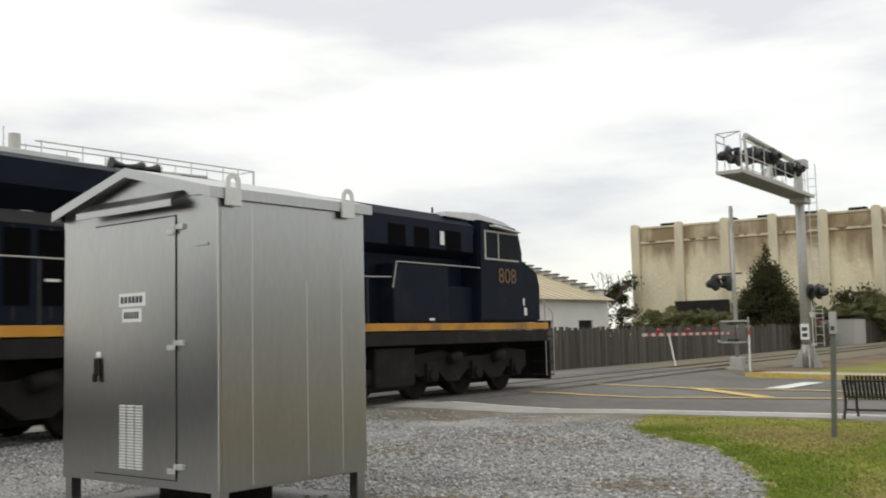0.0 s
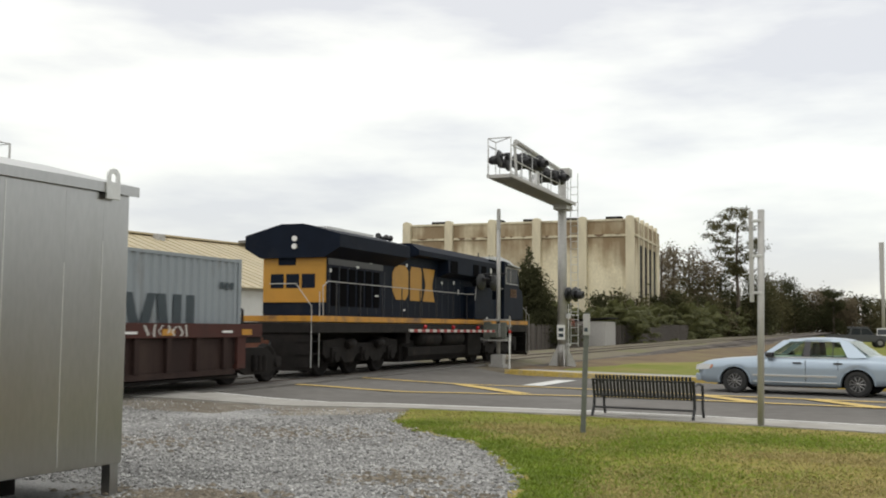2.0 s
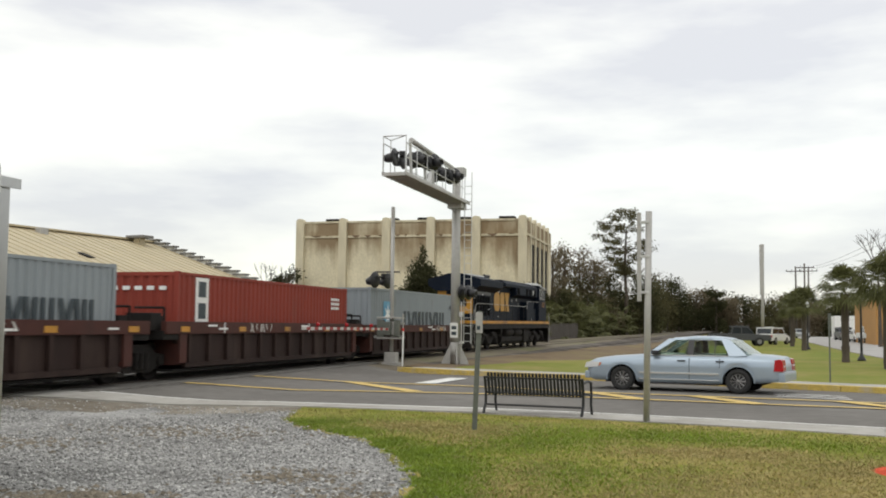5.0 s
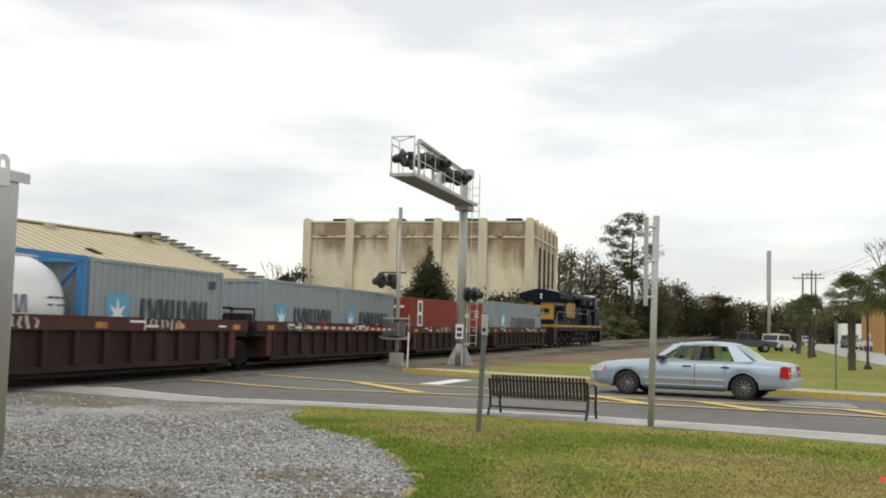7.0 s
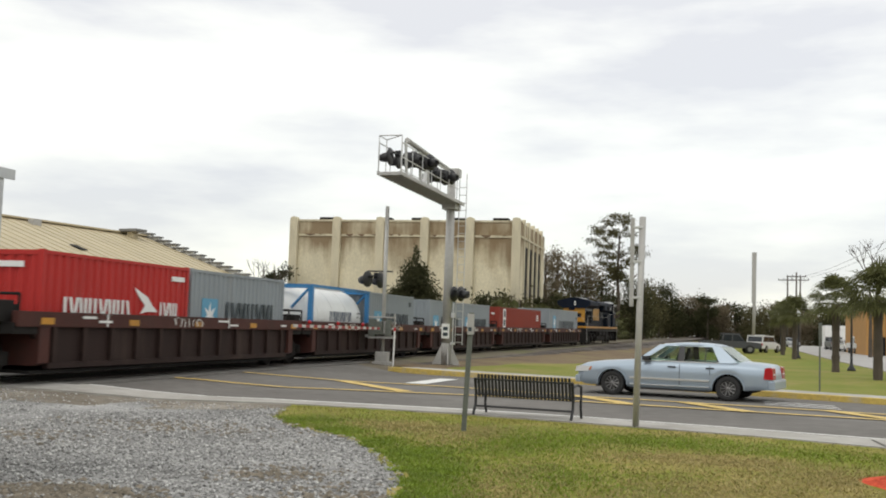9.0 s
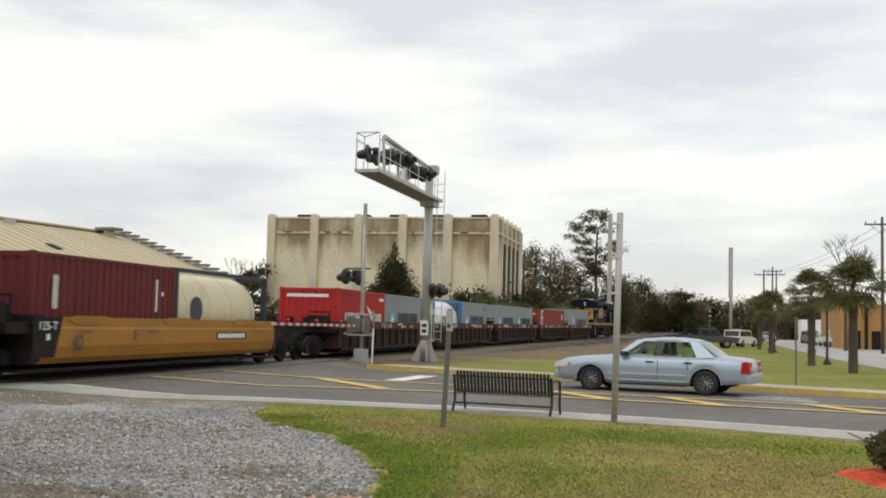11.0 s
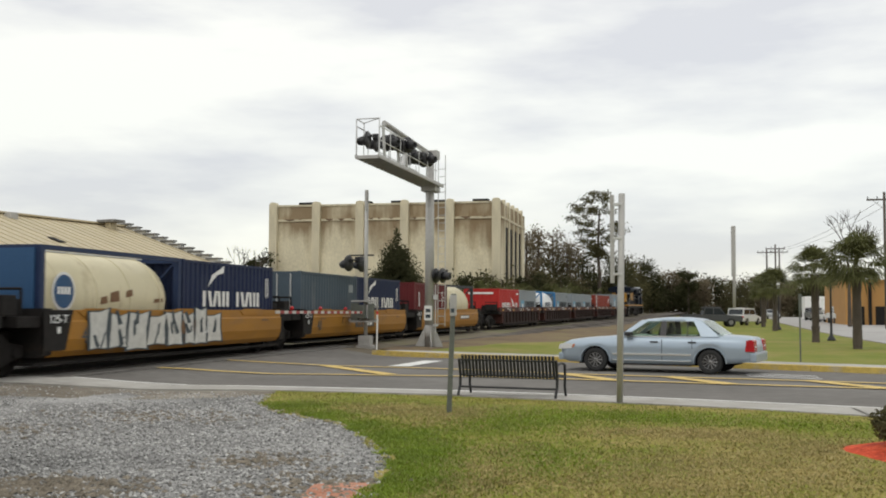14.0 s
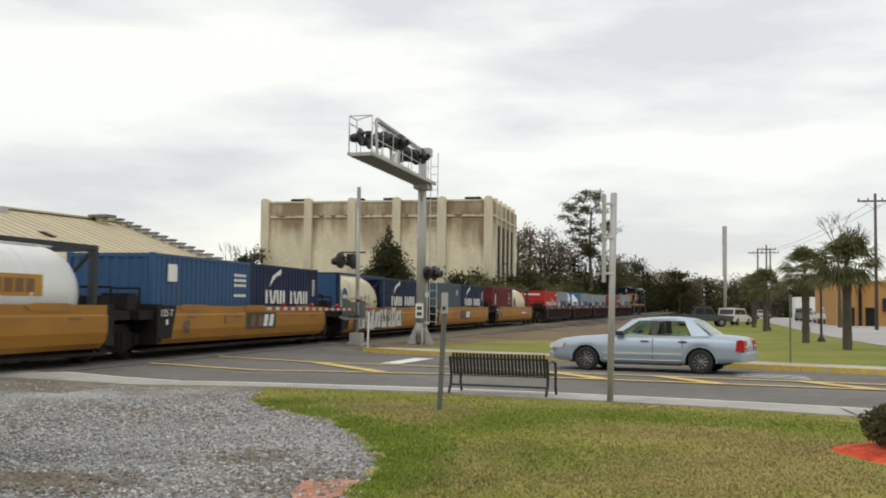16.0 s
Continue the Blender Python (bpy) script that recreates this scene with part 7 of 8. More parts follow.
        for k in range(4):
            bm = B()
            box(bm, 0.95, 1.48, yy - s * 0.1 - 0.18, yy - s * 0.1 + 0.18, 0.3 + k * 0.33, 0.33 + k * 0.33)
            part("step", bm, "dark", t)
        bm = B()
        bar(bm, [(1.46, yy - s * 0.32, 0.3), (1.46, yy - s * 0.32, 2.3)], 0.013)
        bar(bm, [(1.46, yy + s * 0.12, 0.3), (1.46, yy + s * 0.12, 1.9), (1.0, yy + s * 0.15, 2.5), (0.2, yy + s * 0.15, 2.5)], 0.013)
        part("grab_rail", bm, "grey_paint", t)
    bm = B()
    for k in range(3):
        bar(bm, [(-0.6 + k * 0.5, -20.3, 0.95), (-0.6 + k * 0.5, -20.55, 0.6), (-0.55 + k * 0.5, -20.7, 0.9)], 0.03)
    part("brake_hose", bm, "rubber", t)
    ride(t, 0.0)


CONT_Z, CONT_H, CONT_W = 0.40, 2.27, 1.22
TANK_X = 1.09


def container(back, length, material, label, doors=False, group="shipping containers on the train", extra=0.0):
    """Corrugated steel box; its origin is at the floor of its front end, and it lies towards -y."""
    t = thing("shipping_container", pose(0, 0, 0), label, "container", group)
    h0, h1, w, L = CONT_Z, CONT_Z + CONT_H + extra, CONT_W, length
    # corrugated skin on both sides
    n = int(L / 0.28)
    p = (L - 0.24) / n
    for s in (-1, 1):
        bm = B()
        pts = []
        for k in range(n):
            y = -L + 0.12 + k * p
            pts += [(y, 0.0), (y + p * 0.26, 0.0), (y + p * 0.44, 0.036), (y + p * 0.78, 0.036)]
        pts.append((-0.12, 0.0))
        lo = [bm.verts.new((s * (w - 0.045 + d), y, h0 + 0.14)) for y, d in pts]
        hi = [bm.verts.new((s * (w - 0.045 + d), y, h1 - 0.08)) for y, d in pts]
        for a, b, c, d in zip(lo, lo[1:], hi[1:], hi):
            bm.faces.new((a, b, c, d))
        part("side_panel", bm, material, t)
    for y in (-L, 0.0):
        bm = B()
        if y < 0 and doors:
            for a in (-1, 0):
                box(bm, a * (w - 0.1), (a + 1) * (w - 0.1) - 0.02, y + 0.02, y + 0.06, h0 + 0.12, h1 - 0.08, 0.01)
        else:
            m = 8
            q = (2 * w - 0.24) / m
            pts = []
            for k in range(m):
                xx = -w + 0.12 + k * q
                pts += [(xx, 0.0), (xx + q * 0.25, 0.0), (xx + q * 0.42, 0.04), (xx + q * 0.8, 0.04)]
            pts.append((w - 0.12, 0.0))
            sg = 1 if y < 0 else -1
            lo = [bm.verts.new((xx, y + sg * (0.05 - d * 0.9), h0 + 0.14)) for xx, d in pts]
            hi = [bm.verts.new((xx, y + sg * (0.05 - d * 0.9), h1 - 0.08)) for xx, d in pts]
            for a, b, c, d in zip(lo, lo[1:], hi[1:], hi):
                bm.faces.new((a, b, c, d))
        part("end_panel", bm, material, t)
    if doors:
        for xx in (-0.85, -0.35, 0.35, 0.85):
            bm = B()
            tube(bm, (xx, -L - 0.01, h0 + 0.15), (xx, -L - 0.01, h1 - 0.1), 0.025, 8)
            part("lock_rod", bm, "steel", t)
    bm = B()
    box(bm, -w + 0.03, w - 0.03, -L + 0.03, -0.03, h1 - 0.07, h1 - 0.03)
    for k in range(int(L / 0.5)):
        box(bm, -w + 0.12, w - 0.12, -L + 0.2 + k * 0.5, -L + 0.45 + k * 0.5, h1 - 0.03, h1 - 0.015)
    part("roof_panel", bm, material, t)
    for s in (-1, 1):
        bm = B()
        box(bm, s * w - 0.06 * (s > 0), s * w + 0.06 * (s < 0), -L + 0.1, -0.1, h1 - 0.09, h1 - 0.02)
        part("top_rail", bm, material, t)
        bm = B()
        box(bm, s * w - 0.06 * (s > 0), s * w + 0.06 * (s < 0), -L + 0.1, -0.1, h0, h0 + 0.15)
        part("bottom_rail", bm, material, t)
        for y0 in (-L, -0.13):
            bm = B()
            box(bm, s * w - 0.13 * (s > 0), s * w + 0.13 * (s < 0), y0, y0 + 0.13, h0, h1, 0.008)
            part("corner_post", bm, material, t)
    for y0 in (-L, -0.1):
        bm = B()
        box(bm, -w + 0.1, w - 0.1, y0, y0 + 0.1, h1 - 0.12, h1 - 0.02)
        part("end_header", bm, material, t)
    return ride(t, back)


def tank_container(back, frame_material, tank_material, label, length=6.06):
    t = thing("tank_container", pose(0, 0, 0), label, "tank container", "tank containers on the train")
    h0, h1, w, L = CONT_Z, CONT_Z + CONT_H, CONT_W, length
    bm = B()
    r = 1.09
    lathe(bm, [(0, 0.05), (0.02, 0.5), (0.1, 0.85), (0.28, 1.02), (0.5, r), (L - 0.85, r), (L - 0.6, 1.02), (L - 0.42, 0.85), (L - 0.32, 0.5), (L - 0.3, 0.05)], (0, -L + 0.15, h0 + 0.06 + r), (0, 1, 0), 36)
    shell = part("tank_shell", bm, tank_material, t)
    for k in range(4):
        bm = B()
        yy = -L + 0.9 + k * (L - 1.8) / 3
        lathe(bm, [(0, r), (0.005, r + 0.015), (0.07, r + 0.015), (0.075, r)], (0, yy, h0 + 0.06 + r), (0, 1, 0), 36)
        part("shell_band", bm, tank_material, shell)
    for s in (-1, 1):
        for y0 in (-L, -0.16):
            bm = B()
            box(bm, s * w - 0.16 * (s > 0), s * w + 0.16 * (s < 0), y0, y0 + 0.16, h0, h1, 0.01)
            part("corner_post", bm, frame_material, t)
        bm = B()
        box(bm, s * w - 0.1 * (s > 0), s * w + 0.1 * (s < 0), -L + 0.16, -0.16, h1 - 0.1, h1)
        part("top_rail", bm, frame_material, t)
    for y0 in (-L, -0.14):
        for z0 in (h0, h1 - 0.14):
            bm = B()
            box(bm, -w + 0.1, w - 0.1, y0, y0 + 0.14, z0, z0 + 0.14)
            part("end_beam", bm, frame_material, t)
        for s in (-1, 1):
            bm = B()
            tube(bm, (s * (w - 0.12), y0 + 0.07, h1 - 0.1), (s * 0.45, y0 + 0.07, h1 - 0.8), 0.05, 6)
            part("end_brace", bm, frame_material, t)
    bm = B()
    box(bm, -0.3, 0.3, -L + 0.4, -0.4, h1 - 0.06, h1 - 0.03)
    part("catwalk", bm, "steel", t)
    return ride(t, back)


def well_car(back, yellow, first=False, last_gap=2.5):
    """One well of an articulated double-stack car, its origin at the front of its load."""
    if yellow:
        t = thing("well_car", pose(0, 0, 0), "yellow articulated container well car with dark ends", "well car", "yellow well cars")
    else:
        t = thing("well_car", pose(0, 0, 0), "red-brown articulated container well car with ribbed sides", "well car", "brown well cars")
    y0, y1 = -12.5, 0.3
    for s in (-1, 1):
        if yellow:
            bm = B()
            prof = [(1.36, 1.33), (1.5, 1.33), (1.5, 1.12), (1.53, 1.08), (1.53, 0.72), (1.46, 0.48), (1.34, 0.36), (1.28, 0.36), (1.4, 0.6), (1.42, 1.1)]
            prism(bm, [(s * a, b) for a, b in prof], "y", y0 + 0.35, y1 - 0.35)
            side = part("well_side", bm, "well_yellow", t, "smooth yellow side sheet streaked with grime")
            for k in (-10.4, -6.3, -2.2):
                bm = B()
                prism(bm, [(k - 0.9, 1.3), (k - 0.7, 1.19), (k + 0.7, 1.19), (k + 0.9, 1.3), (k + 0.6, 1.36), (k - 0.6, 1.36)], "x", s * 1.5, s * 1.52)
                part("top_gusset", bm, "well_yellow", side)
        else:
            bm = B()
            box(bm, s * 1.5 - 0.14 * (s > 0), s * 1.5 + 0.14 * (s < 0), y0 - 0.7, y1 + 0.7, 1.12, 1.42, 0.012)
            part("top_chord", bm, "well_brown", t, "red-brown top chord")
            # sheet, sill and ribs take the darker brown that paints in the chord's shade
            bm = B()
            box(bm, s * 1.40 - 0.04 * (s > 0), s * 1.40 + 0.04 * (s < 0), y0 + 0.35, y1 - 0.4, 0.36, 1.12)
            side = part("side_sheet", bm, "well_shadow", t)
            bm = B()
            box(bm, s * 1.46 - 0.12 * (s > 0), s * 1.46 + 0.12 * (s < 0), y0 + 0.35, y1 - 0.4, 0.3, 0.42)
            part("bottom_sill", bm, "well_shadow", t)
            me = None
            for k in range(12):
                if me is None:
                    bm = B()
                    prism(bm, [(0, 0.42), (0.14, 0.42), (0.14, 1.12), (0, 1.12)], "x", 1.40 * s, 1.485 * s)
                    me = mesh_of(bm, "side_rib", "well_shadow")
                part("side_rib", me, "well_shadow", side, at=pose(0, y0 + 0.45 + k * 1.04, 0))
    bm = B()
    box(bm, -1.3, 1.3, y0, y1, 0.2, 0.26)
    part("well_floor", bm, "dark", t)
    for ye, s in ((y0, -1), (y1, 1)):
        bm = B()
        prism(bm, [(-1.48, 0.42), (-1.3, 0.36), (1.3, 0.36), (1.48, 0.42), (1.48, 1.36), (-1.48, 1.36)], "y", ye - 0.34 * (s > 0), ye + 0.34 * (s < 0))
        part("bulkhead", bm, "dark" if yellow else "well_brown", t)
        if not yellow:
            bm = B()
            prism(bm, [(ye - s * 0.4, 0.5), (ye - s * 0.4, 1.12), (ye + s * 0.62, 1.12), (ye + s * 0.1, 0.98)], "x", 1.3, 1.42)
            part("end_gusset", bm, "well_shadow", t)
        bm = B()
        box(bm, -1.45, 1.45, min(ye, ye + s * 0.75), max(ye, ye + s * 0.75), 0.98, 1.2, 0.02)
        box(bm, -0.45, 0.45, min(ye, ye + s * 1.1), max(ye, ye + s * 1.1), 0.62, 1.0, 0.03)
        plat = part("end_platform", bm, "dark", t)
        for k in range(4):
            bm = B()
            box(bm, -1.2 + k * 0.7, -1.05 + k * 0.7, min(ye + s * 0.1, ye + s * 0.5), max(ye + s * 0.1, ye + s * 0.5), 1.2, 1.55)
            part("guide_block", bm, "dark", plat)
        bm = B()
        bar(bm, [(1.2, ye + s * 0.3, 1.2), (1.2, ye + s * 0.3, 1.75), (0.4, ye + s * 0.3, 1.75)], 0.03)
        part("grab_iron", bm, "dark", plat)
    bm = B()
    box(bm, 0.55, 1.25, y0 - 0.95, y0 - 0.5, 1.2, 1.62, 0.03)
    part("brake_cylinder_box", bm, "dark", t)
    bogie(t, y0 - last_gap / 2 + 0.1)
    if first:
        bogie(t, y1 + 1.25)
        bm = B()
        box(bm, -0.15, 0.15, y1 + 0.7, y1 + 2.9, 0.72, 0.98, 0.03)
        part("coupler", bm, "rust", t)
    # lettering and reflectors
    x = 1.532 if yellow else 1.502
    if yellow:
        decal("end_plate", [(y0 - 0.02, 0.5), (y0 + 0.75, 0.5), (y0 + 1.0, 1.33), (y0 - 0.02, 1.33)], "dark", t, x, "black painted end of the well side")
        words("125-T", y0 + 0.2, 1.06, 0.17, 0.6, "white", t, x + 0.01)
        decal("stencil_bar", [(y0 + 0.45, 0.85), (y0 + 0.55, 0.85), (y0 + 0.55, 0.98), (y0 + 0.45, 0.98)], "white", t, x + 0.006)
        words("40", y0 + 1.35, 0.62, 0.34, 0.42, "ink", t, x)
    else:
        for yy in (y0 + 0.0, y0 + 3.2, y0 + 6.3, y0 + 9.6, y1 - 0.2):
            decal("reflector", [(yy, 1.17), (yy + 0.42, 1.17), (yy + 0.42, 1.3), (yy, 1.3)], "loco_stripe", t, x, "yellow reflector strip")
        for yy, w, z in ((y0 + 1.4, 0.5, 1.3), (y0 + 2.0, 0.5, 1.22), (y0 + 7.6, 0.6, 1.3), (y0 + 8.3, 0.5, 1.2), (y1 - 1.0, 0.4, 1.22)):
            decal("stencil_bar", [(yy, z), (yy + w, z), (yy + w, z + 0.05), (yy, z + 0.05)], "white", t, x)
        for yy in (y0 + 2.3, y0 + 8.2):
            decal("stencil_line", [(yy, 1.14), (yy + 0.05, 1.14), (yy + 0.05, 1.41), (yy, 1.41)], "white", t, x)
    return ride(t, back)


def star_panel(t, y, x=CONT_W + 0.002, size=1.05, z=1.42):
    decal("logo_panel", [(y, z), (y + size, z), (y + size, z + size), (y, z + size)], "star_blue", t, x, "light blue square panel")
    pts = []
    for k in range(14):
        r = (0.42 if k % 2 == 0 else 0.16) * size
        a = math.pi / 2 + k * math.pi / 7
        pts.append((y + size / 2 + r * math.cos(a), z + size * 0.48 + r * math.sin(a)))
    decal("logo_star", pts, "white", t, x + 0.006, "white seven-pointed star")


def swoosh(t, y, z, x):
    decal("logo_swoosh", [(y, z), (y + 0.25, z + 0.35), (y + 0.75, z + 0.52), (y + 1.0, z + 0.62), (y + 0.98, z + 0.42), (y + 0.6, z + 0.36), (y + 0.3, z + 0.2)], "white", t, x, "white swoosh")


def scrawl(rng, y, lo, hi):
    """One slanted spray-can stroke, straight, hooked or wedged."""
    lean, w = rng.uniform(-0.16, 0.16), rng.uniform(0.03, 0.07)
    mid = (lo + hi) / 2 + rng.uniform(-0.05, 0.05)
    k = rng.uniform(-0.1, 0.1)
    return [(y, lo), (y + w, lo), (y + w + k, mid), (y + w + lean, hi), (y + lean, hi), (y + k, mid)]


def spray(w, x):
    """Large pale block graffiti with dark gaps between the letters."""
    rng = random.Random(5)
    y, edge = -10.95, -5.0
    while y < edge:
        wd = rng.uniform(0.55, 0.85)
        top, bot = rng.uniform(1.22, 1.4), rng.uniform(0.42, 0.5)
        a, b = rng.uniform(-0.1, 0.1), rng.uniform(-0.1, 0.1)
        pts = [(y + a, bot), (y + wd * 0.5, bot + 0.03), (y + wd, bot), (y + wd * 0.93 + b * 0.4, 0.9), (y + wd + b, top), (y + wd * 0.55 + b, top - 0.07), (y + b, top - rng.uniform(0, 0.08)), (y + a * 0.5 + 0.04, 0.88)]
        mz = 0.9
        decal("graffiti_outline", [(y + wd / 2 + (p - y - wd / 2) * 1.3, mz + (q - mz) * 1.08) for p, q in pts], "ink", w, x + 0.006)
        decal("graffiti_letter", pts, "graffiti", w, x + 0.012, "pale grey spray-painted letter shape")
        for c in range(rng.choice((2, 2, 3))):
            cy, cz = y + wd * rng.uniform(0.25, 0.7), rng.choice((0.5, 0.72, 0.98))
            h, s = rng.uniform(0.22, 0.45), rng.uniform(-0.2, 0.2)
            decal("graffiti_gap", [(cy, cz), (cy + rng.uniform(0.08, 0.18), cz + 0.04), (cy + 0.09 + s, cz + h), (cy + s, cz + h * 0.85)], "ink", w, x + 0.016)
        y += wd * rng.uniform(1.1, 1.22)


def consist():
    locomotive()
    cx = CONT_W + 0.002
    grey = "grey corrugated shipping container with light blue star panel"
    # front car, five brown wells
    for rear, gap in ((36.2, 2.5), (50.95, 2.5), (65.9, 2.5), (80.9, 2.5), (95.7, 3.2)):
        well_car(rear - 12.2, False, rear < 37, gap)
    brown = [ob for ob, back in TRAIN if ob.name.startswith("well_car")]
    rng = random.Random(9)
    for ob, ys in zip(brown, ((-3.4,), (-8.6,), (-11.0, -5.2), (-4.0, -9.5), (-7.2,))):
        for y in ys:
            for q in range(7):
                yy = y + q * 0.22
                up, dn = 1.38 + rng.uniform(-0.03, 0.02), 1.17 + rng.uniform(-0.03, 0.05)
                decal("graffiti_stroke", scrawl(rng, yy, dn, up), "graffiti", ob, 1.503)
    c = container(23.5, 12.19, "cont_grey", "long " + grey, extra=0.24)
    star_panel(c, -10.7, size=1.05, z=1.34), blocks(6, -8.1, -1.6, 1.40, 2.02, "ink", c, cx)
    bars(3, -0.9, -0.3, 2.2, 2.35, "ink", c, cx)
    c = container(38.75, 12.19, "cont_red", "long rust-red corrugated shipping container", doors=False)
    decal("name_panel", [(-11.3, 1.4), (-10.6, 1.4), (-10.6, 2.55), (-11.3, 2.55)], "white", c, cx, "white upright name panel")
    for k in range(2):
        decal("lettering_bar", [(-11.15, 1.5 + k * 0.55), (-10.75, 1.5 + k * 0.55), (-10.75, 1.9 + k * 0.55), (-11.15, 1.9 + k * 0.55)], "ink", c, cx + 0.006)
    for z in (2.2, 2.05, 1.9):
        bars(4, -1.6, -0.8, z, z + 0.09, "white", c, cx)
    for k in range(6):
        decal_bm = B()
        box(decal_bm, -1.0 + k * 0.34, -0.8 + k * 0.34, -12.2, -12.194, 2.2, 2.3)
        part("end_marking", decal_bm, "white", c)
    for back in (53.7, 59.85):
        c = container(back, 6.06, "cont_grey", "short " + grey)
        star_panel(c, -5.45, size=0.92, z=1.0), blocks(6, -4.0, -0.7, 1.42, 1.86, "ink", c, cx)
    c = container(68.7, 6.06, "cont_grey", "short " + grey)
    star_panel(c, -5.45, size=0.92, z=1.0), blocks(6, -4.0, -0.7, 1.42, 1.86, "ink", c, cx), bars(2, -0.8, -0.4, 2.2, 2.4, "ink", c, cx)
    c = tank_container(74.85, "frame_blue", "tank_white", "white tank container in a bright blue frame")
    blocks(8, -4.0, -1.7, 1.45, 1.80, "faded_ink", c, TANK_X), bars(3, -1.1, -0.5, 1.6, 1.64, "ink", c, TANK_X), bars(3, -1.1, -0.5, 1.75, 1.79, "ink", c, TANK_X)
    c = container(83.4, 6.06, "cont_grey", "short " + grey)
    star_panel(c, -5.45, size=0.92, z=1.0), blocks(6, -4.0, -0.7, 1.42, 1.86, "ink", c, cx)
    c = container(89.6, 6.06, "cont_bright_red", "bright red corrugated shipping container")
    blocks(7, -5.3, -2.75, 1.42, 1.74, "white", c, cx), blocks(3, -1.4, -0.5, 1.42, 1.74, "white", c, cx)
    decal("logo_bird", [(-2.6, 2.05), (-2.0, 1.85), (-1.75, 1.65), (-1.5, 1.5), (-2.0, 1.5), (-2.3, 1.45), (-2.1, 1.65), (-2.4, 1.85)], "white", c, cx, "white bird-shaped emblem")
    decal("name_strip", [(-0.9, 2.28), (-0.25, 2.28), (-0.25, 2.4), (-0.9, 2.4)], "white", c, cx)
    bm = B()
    box(bm, -0.9, 0.8, -6.075, -6.066, 2.3, 2.42)
    part("end_marking", bm, "white", c)
    # second car, yellow wells
    for k, rear in enumerate((115.0, 129.75, 144.5, 159.25, 174.0)):
        w = well_car(rear - 12.2, True, k == 0, 2.5)
        x = 1.534
        if k:
            decal("logo_panel", [(-7.1, 0.66), (-4.75, 0.66), (-4.75, 1.14), (-7.1, 1.14)], "black", w, x, "black name panel")
            for q, m in ((-6.75, "faint"), (-6.2, "faint"), (-5.75, "white"), (-5.3, "white")):
                decal("lettering_bar", [(q - 0.06, 0.72), (q + 0.24, 0.72), (q + 0.36, 1.08), (q + 0.06, 1.08)], m, w, x + 0.006)
        else:
            decal("logo_panel", [(-4.2, 0.8), (-2.2, 0.8), (-2.2, 1.0), (-4.2, 1.0)], "black", w, x, "black number panel")
            bars(8, -4.1, -2.3, 0.84, 0.96, "white", w, x + 0.006)
        words("E" if k in (0, 3) else "C", -8.6, 0.84, 0.22, 0.16, "ink", w, x)
        for q in (-7.9, -1.6, -10.9):
            decal("stencil_bar", [(q, 1.0), (q + 0.5, 1.0), (q + 0.5, 1.05), (q, 1.05)], "faint", w, x)
        if k == 2:
            spray(w, x)
    c = tank_container(102.8, "frame_dark", "tank_cream", "cream tank container in a dark frame")
    bm = B()
    lathe(bm, [(0, 0.36), (0.01, 0.36)], (TANK_X + 0.002, -4.6, 1.6), (1, 0, 0), 20)
    part("round_emblem", bm, "ink", c)
    c = container(108.9, 6.06, "cont_maroon", "maroon corrugated shipping container")
    bars(3, -5.35, -5.15, 1.5, 2.2, "white", c, cx, 0.4), bars(1, -1.0, -0.9, 1.5, 2.3, "white", c, cx), bars(1, -0.7, -0.6, 1.9, 2.0, "white", c, cx)
    bm = B()
    for k in range(3):
        box(bm, -0.8 + k * 0.3, -0.58 + k * 0.3, -6.075, -6.066, 2.1, 2.32)
    part("end_marking", bm, "white", c)

    def navy(back, material="cont_navy", full=True):
        c = container(back, 6.06, material, "dark blue corrugated shipping container with white lettering bars")
        if full:
            swoosh(c, -4.6, 1.95, cx)
            blocks(3, -4.9, -3.1, 1.42, 1.85, "white", c, cx), blocks(3, -2.75, -0.95, 1.42, 1.85, "white", c, cx), bars(2, -0.6, -0.3, 1.7, 2.3, "white", c, cx, 0.6)
        return c

    navy(117.55)
    c = container(123.7, 6.06, "cont_slate", "slate grey corrugated shipping container", doors=True)
    decal("label_plate", [(-1.0, 2.0), (-0.5, 2.0), (-0.5, 2.3), (-1.0, 2.3)], "cont_grey", c, cx)
    navy(132.3)
    c = tank_container(138.45, "frame_navy", "tank_cream", "stained cream tank container in a dark blue frame")
    bm = B()
    lathe(bm, [(0, 0.42), (0.01, 0.42)], (TANK_X + 0.002, -5.05, 1.72), (1, 0, 0), 24)
    part("emblem_ring", bm, "white", c)
    bm = B()
    lathe(bm, [(0, 0.36), (0.01, 0.36)], (TANK_X + 0.014, -5.05, 1.72), (1, 0, 0), 24)
    part("round_emblem", bm, "cont_blue", c, "round blue emblem with a white rim")
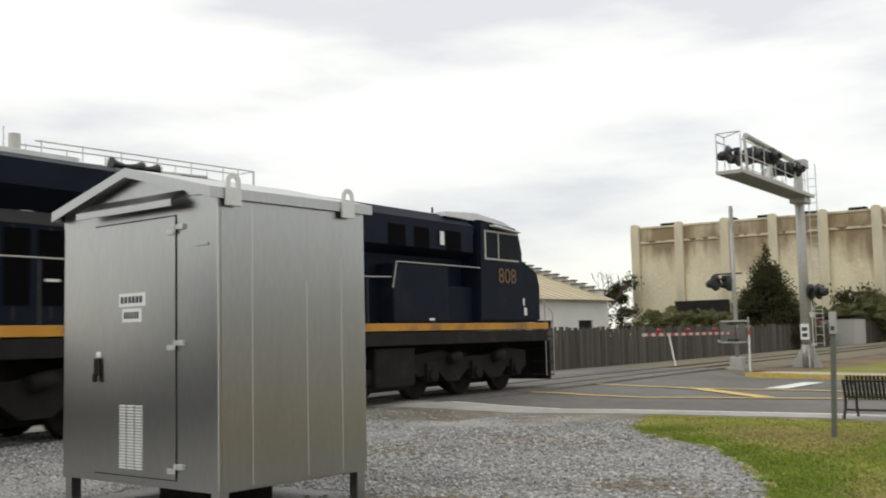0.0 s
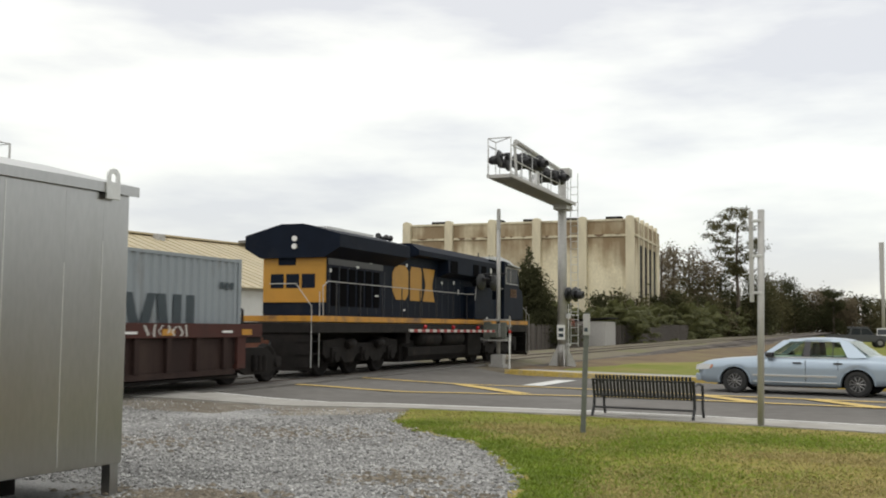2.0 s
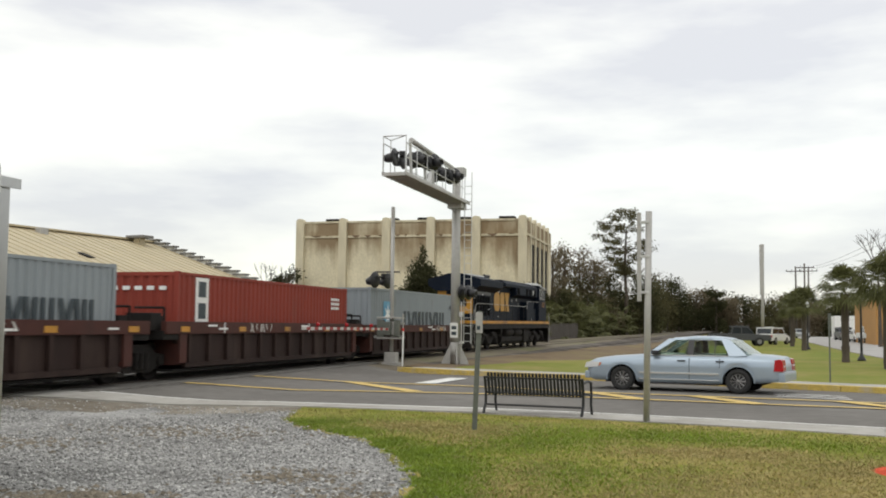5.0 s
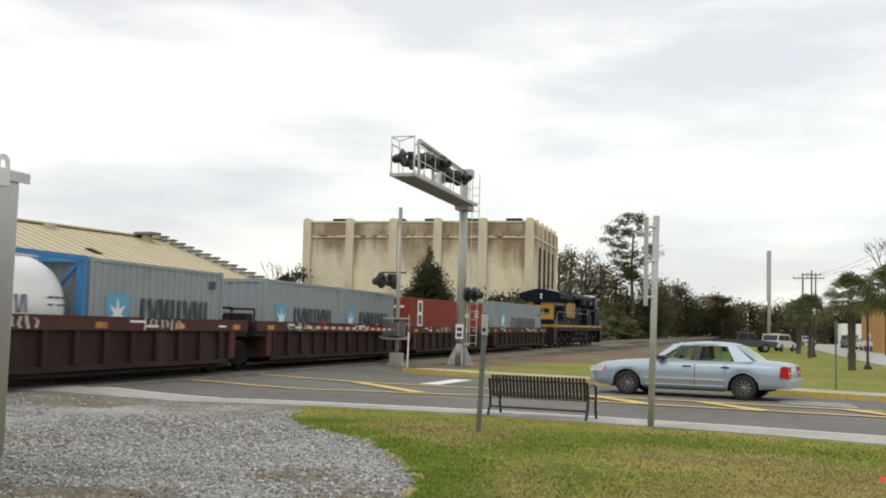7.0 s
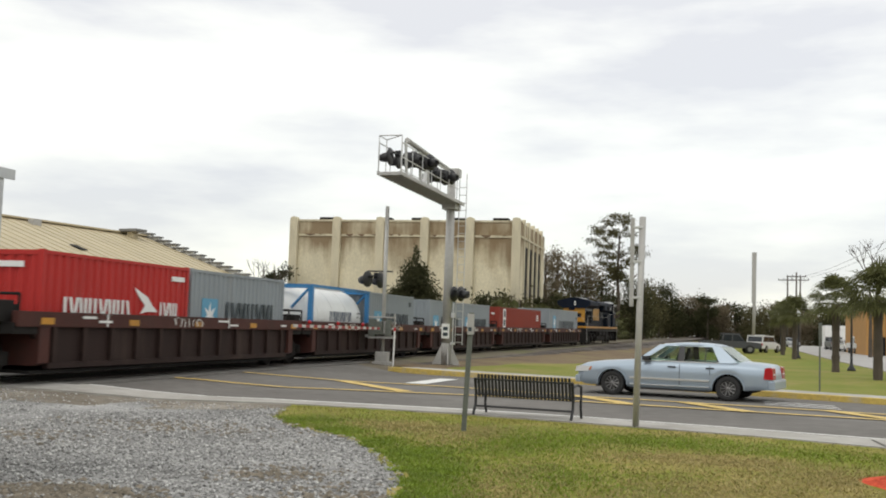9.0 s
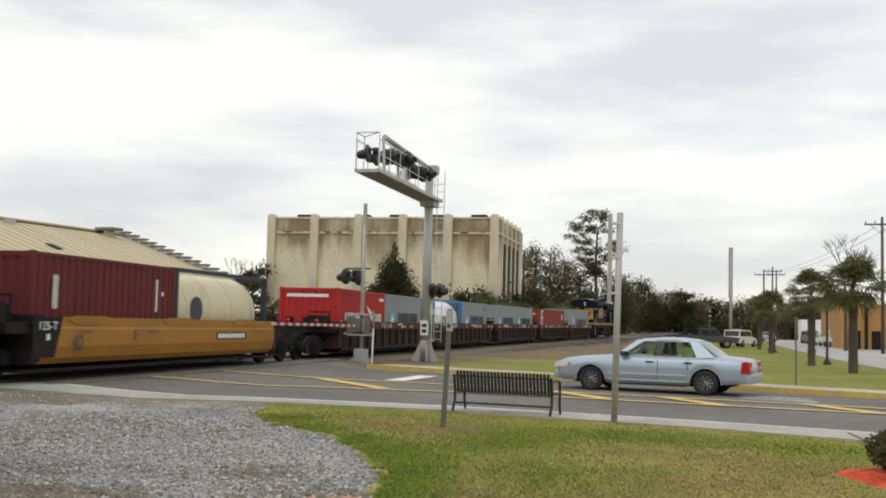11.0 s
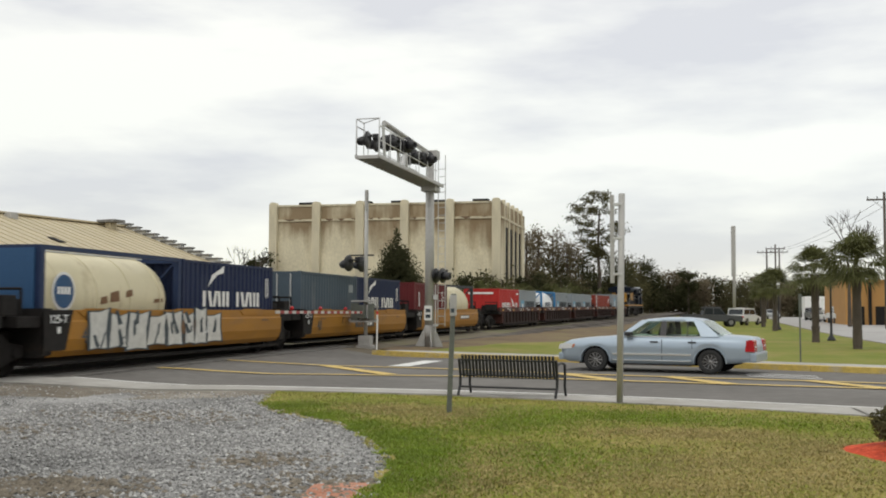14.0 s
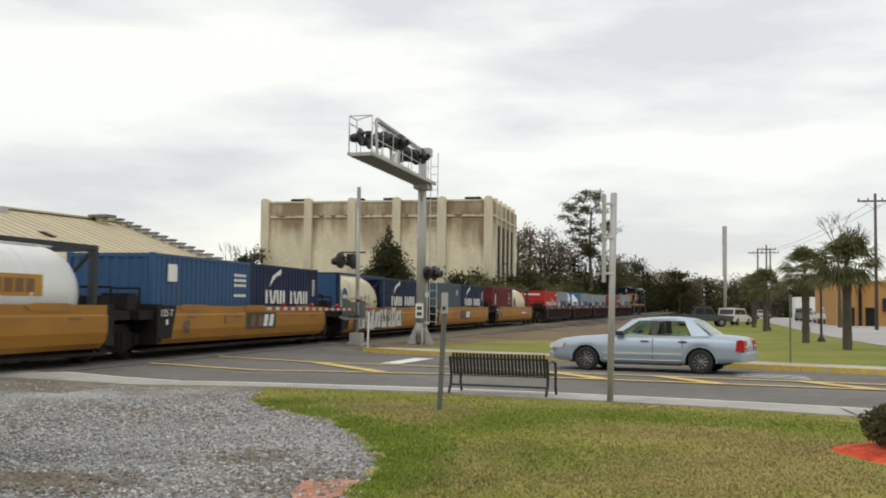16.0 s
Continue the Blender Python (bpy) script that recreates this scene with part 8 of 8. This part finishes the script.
    bars(4, -5.3, -4.8, 1.66, 1.82, "white", c, TANK_X + 0.026, 0.3)
    for y, z, w, h in ((-3.2, 1.5, 0.42, 0.28), (-2.5, 1.62, 0.3, 0.2), (-3.6, 1.45, 0.3, 0.2), (-1.2, 1.5, 0.5, 0.12)):
        decal("stain_patch", [(y, z), (y + w, z + 0.03), (y + w * 0.9, z + h), (y + w * 0.1, z + h * 0.8)], "faint", c, TANK_X + 0.003, "brown rubbed-off label patch")
    bm = B()
    prism(bm, [(-1.1, 1.35), (1.1, 1.35), (1.1, 2.6), (-1.1, 2.6)], "y", -6.12, -6.07)
    part("end_plate", bm, "cont_blue", c, "blue end plate with pale stencils")
    navy(147.05)
    c = navy(153.2, "cont_blue", False)
    decal("label_plate", [(-5.3, 1.95), (-4.8, 1.95), (-4.8, 2.4), (-5.3, 2.4)], "white", c, cx)
    for z in (2.2, 2.05, 1.9, 1.6):
        bars(4, -1.2, -0.3, z, z + 0.08, "white", c, cx)
    c = tank_container(161.8, "frame_dark", "tank_white", "white tank container in a dark frame with yellow panel")
    decal("name_panel", [(-4.2, 1.5), (-1.9, 1.5), (-1.9, 1.95), (-4.2, 1.95)], "loco_yellow", c, TANK_X, "yellow name panel")
    bars(5, -3.9, -2.1, 1.58, 1.86, "faint", c, TANK_X + 0.008, 0.25)
    container(168.0, 6.06, "cont_blue", "blue corrugated shipping container")


consist()


# ---- movement ----
SPEED, NOSE = 9.9, 24.6


def on_track(y):
    """The pose on the rails at a distance y along the line."""
    d = 0.5
    dx, dz = (track_x(y + d) - track_x(y - d)) / (2 * d), (rail_z(y + d) - rail_z(y - d)) / (2 * d)
    return pose(track_x(y), y, rail_z(y), math.degrees(math.atan(dz)), 0, -math.degrees(math.atan(dx)))


def motions():
    for ob, back in TRAIN:
        walk(ob, [(t, on_track(NOSE - back + SPEED * t)) for t in range(0, 17)])
    for ob, y, r in SPIN:
        rate = math.degrees(SPEED / r)
        walk(ob, [(k / 15, pose(0, y, r, -rate * k / 15)) for k in range(0, 241)])


motions()
